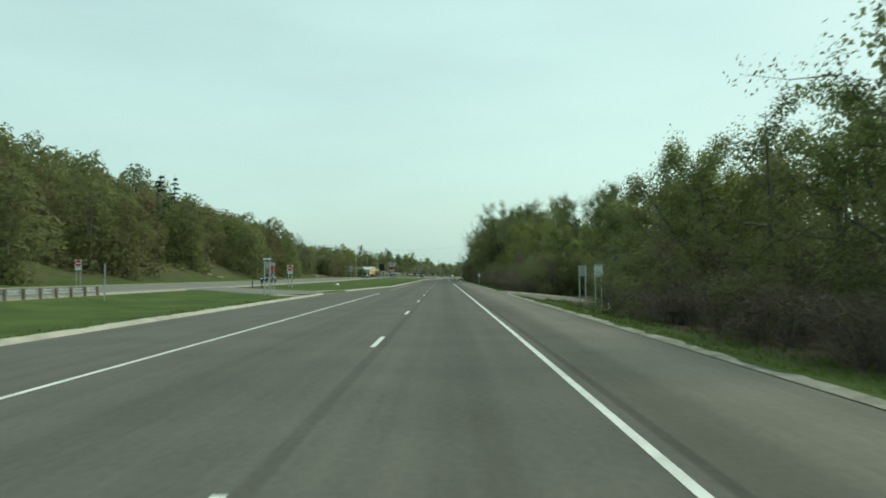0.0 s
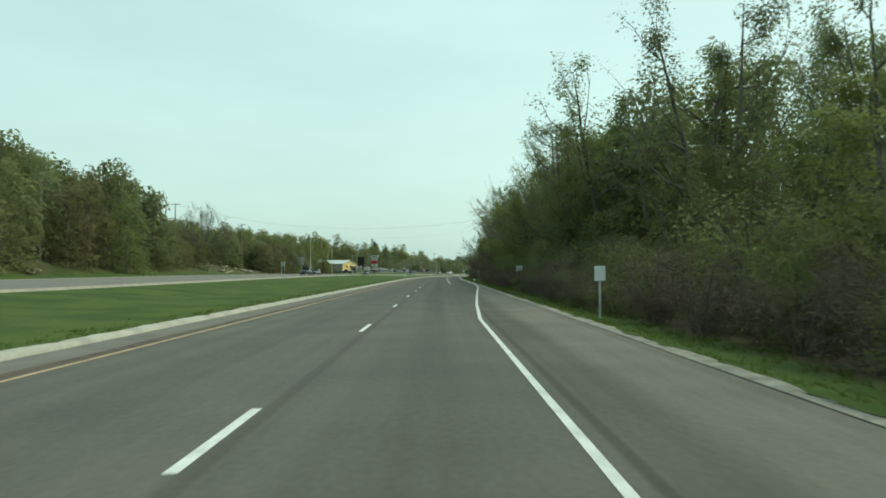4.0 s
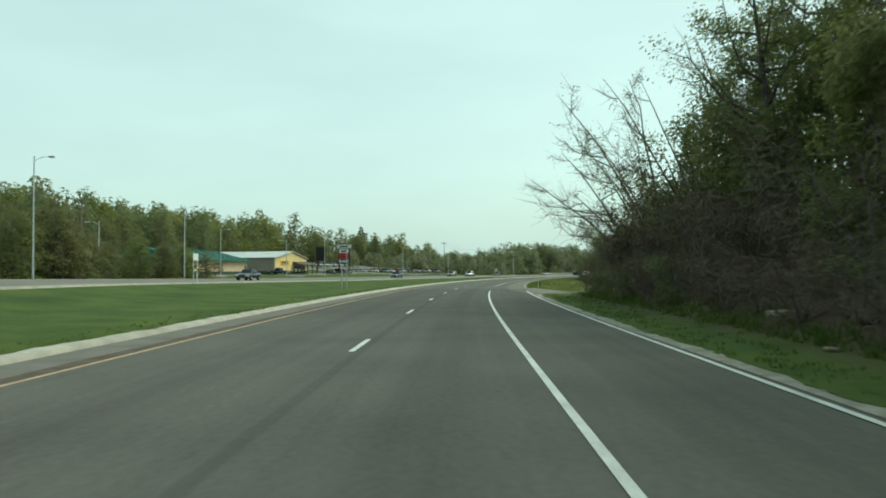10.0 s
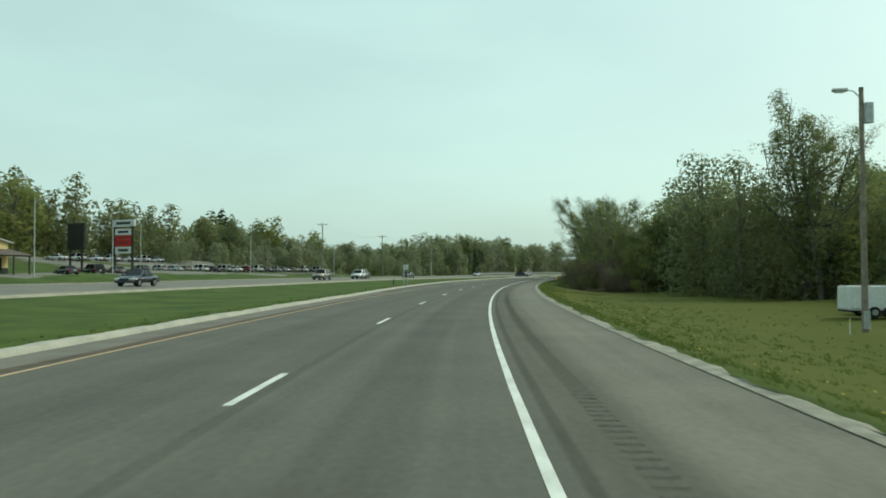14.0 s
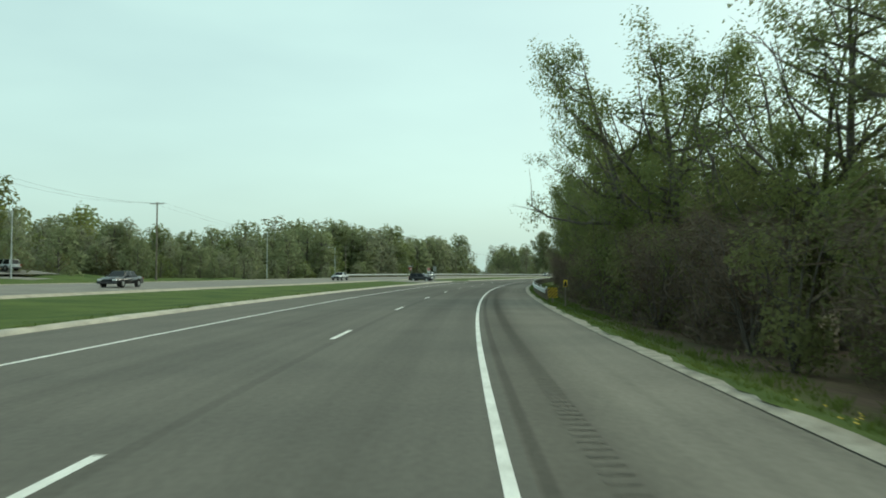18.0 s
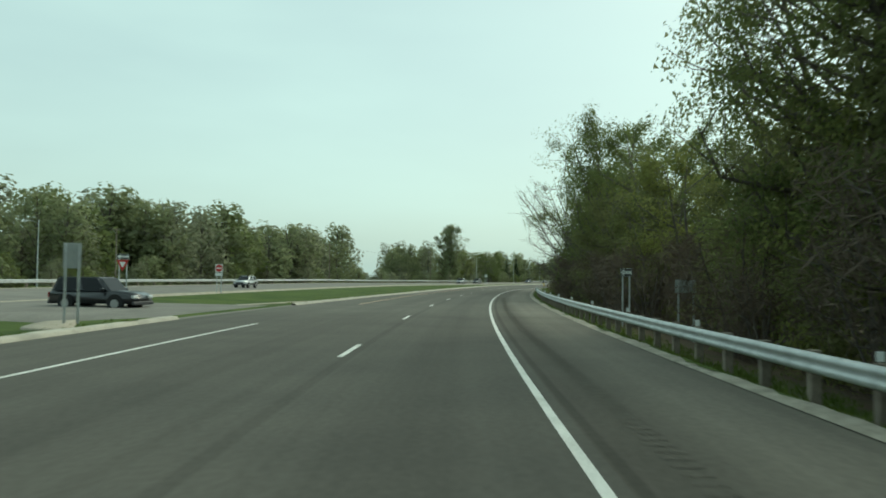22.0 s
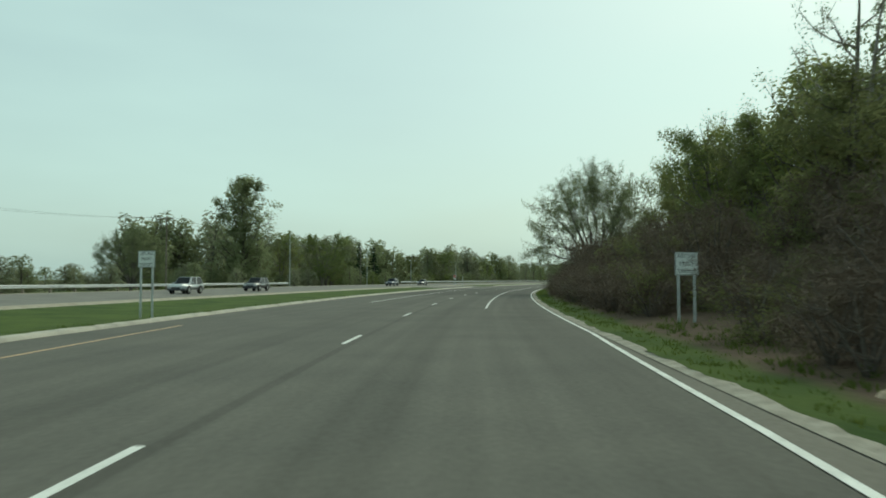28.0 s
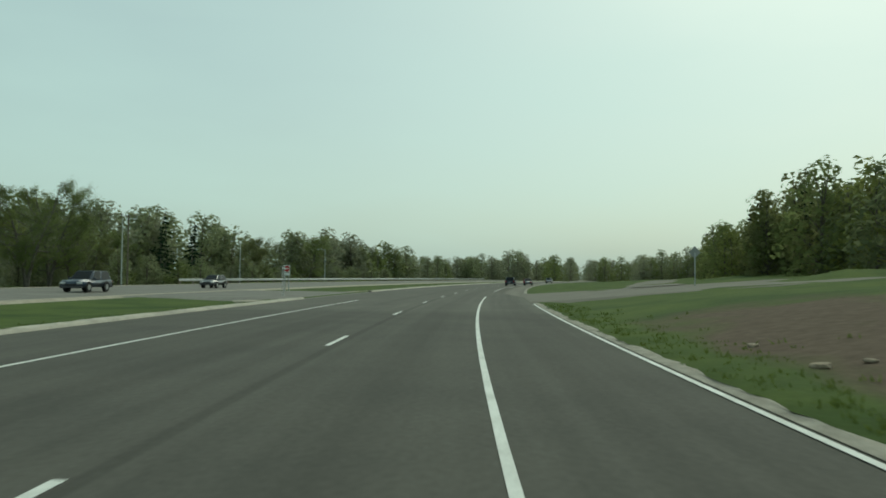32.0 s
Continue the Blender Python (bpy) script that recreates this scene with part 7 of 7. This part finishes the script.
def stone(s, d, size, label, wide=1.0, group="rock ledges"):
    ob = tagged(new("rock", STONES[stone_rng.integers(0, 5)]), label, "rock", group)
    x, y = xy(s, d)
    ob.matrix_world = pose(float(x), float(y), gz(s, d) + 0.08 * size, stone_rng.uniform(-8, 8), stone_rng.uniform(-8, 8), stone_rng.uniform(0, 360)) @ Matrix.Diagonal((size * wide, size, size * 0.6, 1))


for i in range(40):
    stone(stone_rng.uniform(262, 318), stone_rng.uniform(-58, -46), stone_rng.uniform(0.25, 0.8), "tan limestone ledge on the grassy slope", stone_rng.uniform(1.1, 1.9))
for i in range(14):
    stone(stone_rng.uniform(130, 200), stone_rng.uniform(-56, -44), stone_rng.uniform(0.3, 0.8), "tan limestone ledge on the wooded slope", stone_rng.uniform(1.1, 1.8))
for i in range(9):
    stone(stone_rng.uniform(270, 328), stone_rng.uniform(10.5, 13), stone_rng.uniform(0.15, 0.4), "dark stained rock in the roadside bank", stone_rng.uniform(1.0, 2.0), "roadside rocks")
for s_, d_, z_ in ((784, 9.4, 0.24), (898, 9.6, 0.13), (894.3, 9.4, 0.16), (894, 10.1, 0.1), (887, 9.7, 0.11), (868, 9.3, 0.13), (812, 10.2, 0.2), (826, 9.8, 0.16), (836, 10.3, 0.15), (275, 9.1, 0.16), (288, 9.3, 0.14)):
    stone(s_, d_, z_, "pale loose stone at the foot of the bank", 1.3, "loose stones")


def litter(s, d, size, label):
    bm = bmesh.new()
    bmesh.ops.create_icosphere(bm, subdivisions=2, radius=size)
    for v in bm.verts:
        v.co *= 1 + 0.5 * noise.noise(v.co * 6 / size * 0.2 + Vector((s, d, 0)))
        v.co.z *= 0.45
    me = bpy.data.meshes.new("litter")
    bm.to_mesh(me)
    bm.free()
    me.materials.append(WHITE_SIGN)
    ob = tagged(new("litter_bag", me), label, "litter", "litter")
    ob.matrix_world = place(s, d) @ pose(0, 0, size * 0.3)


litter(110.7, -16, 0.32, "crumpled white bag lying in the median grass")
litter(87.5, -7.6, 0.2, "crumpled white paper by the median kerb")
litter(118, -17, 0.3, "crumpled white bag lying in the median grass")
litter(716, 9.0, 0.14, "scrap of white paper on the verge")
litter(722, 9.8, 0.14, "scrap of white paper on the verge")
litter(712.5, 8.5, 0.12, "scrap of white paper on the verge")


# ---- grooves, wires, tufts
def quads(name, mids, long_way, wide_way, up, mat, label, category):
    """Many small flat pieces joined into one object."""
    v = np.stack([mids - long_way - wide_way, mids + long_way - wide_way, mids + long_way + wide_way, mids - long_way + wide_way], 1).reshape(-1, 3)
    v[:, 2] += up
    ob = new(name, mesh_of(name, v, np.arange(len(v)).reshape(-1, 4), [mat]))
    return tagged(ob, label, category, kind="stuff")


GROOVE = surf("rumble_groove", (0.085, 0.079, 0.067), (0.118, 0.110, 0.094), 3.0, 0.95, 0.3, fine=20, spec=0.1)
groove_s = np.arange(372, 730, 0.3)
gx, gy = xy(groove_s, 4.55 + 0 * groove_s)
gh = np.interp(groove_s, S_GRID, HEAD)
zero = np.zeros_like(gh)
quads("rumble_strip", np.stack([gx, gy, zero], 1), np.stack([np.cos(gh), -np.sin(gh), zero], 1) * 0.15, np.stack([np.sin(gh), np.cos(gh), zero], 1) * 0.04, 0.0035, GROOVE, "short milled rumble grooves in the hard shoulder", "rumble strip")


def tufts(name, offset, spread, s0, s1, count, tall, seed, label, gaps):
    """Grass blades in uneven tufts along an edge."""
    r = np.random.default_rng(seed)
    centre = np.sort(r.uniform(s0, s1, count // 7))
    keep = np.ones(len(centre), bool)
    for a, b in gaps:
        keep &= (centre < a - 1) | (centre > b + 1)
    centre = centre[keep]
    s = np.repeat(centre, 7) + r.normal(0, 0.12, len(centre) * 7)
    side = np.sign(spread)
    d = offset(s) + side * np.repeat(np.abs(r.normal(0, abs(spread), len(centre))), 7) + r.normal(0, 0.08, len(s))
    x, y = xy(s, d)
    z = ground_z(s, d) - 0.02
    h = tall * r.uniform(0.5, 1.5, len(s)) * np.repeat(r.uniform(0.6, 1.3, len(centre)), 7)
    a = r.uniform(0, 6.28, len(s))
    base = np.stack([x, y, z], 1)
    w = np.stack([np.cos(a), np.sin(a), 0 * a], 1) * 0.022
    lean = r.normal(0, 0.4, (len(s), 2)) * h[:, None]
    top = base + np.concatenate([lean, h[:, None]], 1)
    v = np.stack([base - w, base + w, top + w * 0.25, top - w * 0.25], 1).reshape(-1, 3)
    ob = new(name, mesh_of(name, v, np.arange(len(v)).reshape(-1, 4), [GRASS]))
    tagged(ob, label, "grass", kind="stuff")


tufts("verge_grass", lambda s: verge_edge(s) + 0.4, 1.0, -25, 930, 48000, 0.08, 41, "uneven green grass tufts along the verge kerb", GAPS_R)
tufts("median_grass", lambda s: kerb_left(s) - 0.42, -0.9, -25, 930, 34000, 0.07, 42, "uneven green grass tufts along the median kerb", GAPS_L)
tufts("bank_weeds", lambda s: 9.4 + 0 * s, 0.7, 255, 325, 5000, 0.2, 43, "taller weeds at the foot of the bank", [])
tufts("bank_weeds", lambda s: 9.2 + 0 * s, 0.8, 505, 800, 12000, 0.15, 44, "taller weeds at the foot of the brush", [])
tufts("bank_weeds", lambda s: 9.6 + 0 * s, 0.9, -25, 245, 12000, 0.15, 45, "taller weeds in front of the trees", GAPS_R)

tufts("lawn_grass", lambda s: 8.0 + 0 * s, 6.0, 358, 510, 26000, 0.07, 46, "uneven mown grass of the lawn beside the road", [])
# dandelions in the lawn
flower_rng = np.random.default_rng(47)
flower_s = np.concatenate([flower_rng.uniform(440, 512, 420), flower_rng.uniform(360, 440, 120)])
flower_d = 7.6 + np.abs(flower_rng.normal(0, 4.5, len(flower_s)))
fx, fy = xy(flower_s, flower_d)
fz = ground_z(flower_s, flower_d) + 0.07
side_way = np.repeat(np.array([[0.017, 0, 0]]), len(fx), 0)
quads("dandelions", np.stack([fx, fy, fz], 1), side_way, side_way[:, [1, 0, 2]] + np.array([0, 0, 0.008]), 0.0, plain("dandelion_yellow", (0.55, 0.40, 0.02), 0.7), "small yellow dandelions in the lawn", "flowers")

WIRE = plain("dark_wire", (0.05, 0.055, 0.06), 0.5)


def wire(a, b, sag, thick, label):
    """A sagging cable between two road places (s, d, z)."""
    cu = bpy.data.curves.new("overhead_wire", "CURVE")
    cu.dimensions, cu.bevel_depth, cu.bevel_resolution = "3D", thick, 0
    sp = cu.splines.new("POLY")
    sp.points.add(24)
    (ax, ay), (bx, by) = xy(a[0], a[1]), xy(b[0], b[1])
    for i in range(25):
        w = i / 24
        sp.points[i].co = (ax + (bx - ax) * w, ay + (by - ay) * w, a[2] + (b[2] - a[2]) * w - sag * 4 * w * (1 - w), 1)
    cu.materials.append(WIRE)
    tagged(new("overhead_wire", cu), label, "wire", "overhead wires")


left_top, right_top = 19.6, 13.6
utility_pole(297, -66, left_top - gz(297, -66), "tall wooden utility pole on the wooded slope")
utility_pole(246, 22, right_top - gz(246, 22), "wooden utility pole among the bare trees")
for k in (-1.1, 0.0, 1.1):
    wire((297 + k, -66, left_top - 0.1), (246 + k, 22, right_top - 0.1), 5.0, 0.0045, "thin dark cable sagging across the road")
wire((297, -66, left_top - 2.2), (246, 22, right_top - 2.0), 5.2, 0.0055, "thin dark cable sagging across the road")
# cables along the poles beyond the far carriageway
for (s0, d0, h0), (s1, d1, h1) in (((619.5, -55.4, 13.2), (740, -70, 11)), ((740, -70, 11), (820, -60, 12)), ((820, -60, 12), (891.4, -53.4, 12.4)), ((891.4, -53.4, 12.4), (1000, -58, 12)), ((560, -48, 13), (619.5, -55.4, 13.2))):
    for k in (-1.1, 1.1):
        wire((s0, d0 + k, gz(s0, d0) + h0 - 0.15), (s1, d1 + k, gz(s1, d1) + h1 - 0.15), 1.6, 0.011, "thin dark cable between utility poles")

# rounded concrete corner of the side road
apron = bmesh.new()
ring, inner = [], []
for k in range(11):
    a = k * math.pi / 20
    s_, d_ = 46.5 + 5.2 * math.sin(a), 7.0 + 4.68 * (1 - math.cos(a))
    ring.append(apron.verts.new((*[float(q) for q in xy(s_, d_)], 0.065 + (float(gz(s_, 14)) + 0.04) * max(0.0, d_ - 8) / 6)))
    s_, d_ = 46.5 + 3.4 * math.sin(a), 8.6 + 3.6 * (1 - math.cos(a))
    inner.append(apron.verts.new((*[float(q) for q in xy(s_, d_)], float(gz(s_, d_)) - 0.06)))
foot = [apron.verts.new((v.co.x, v.co.y, -0.6)) for v in ring]
for i in range(10):
    apron.faces.new((ring[i], ring[i + 1], inner[i + 1], inner[i]))
    apron.faces.new((foot[i], foot[i + 1], ring[i + 1], ring[i]))
tagged(part("corner_apron", apron, CONCRETE), "pale rounded concrete corner where the side road leaves", "kerb", kind="structure")
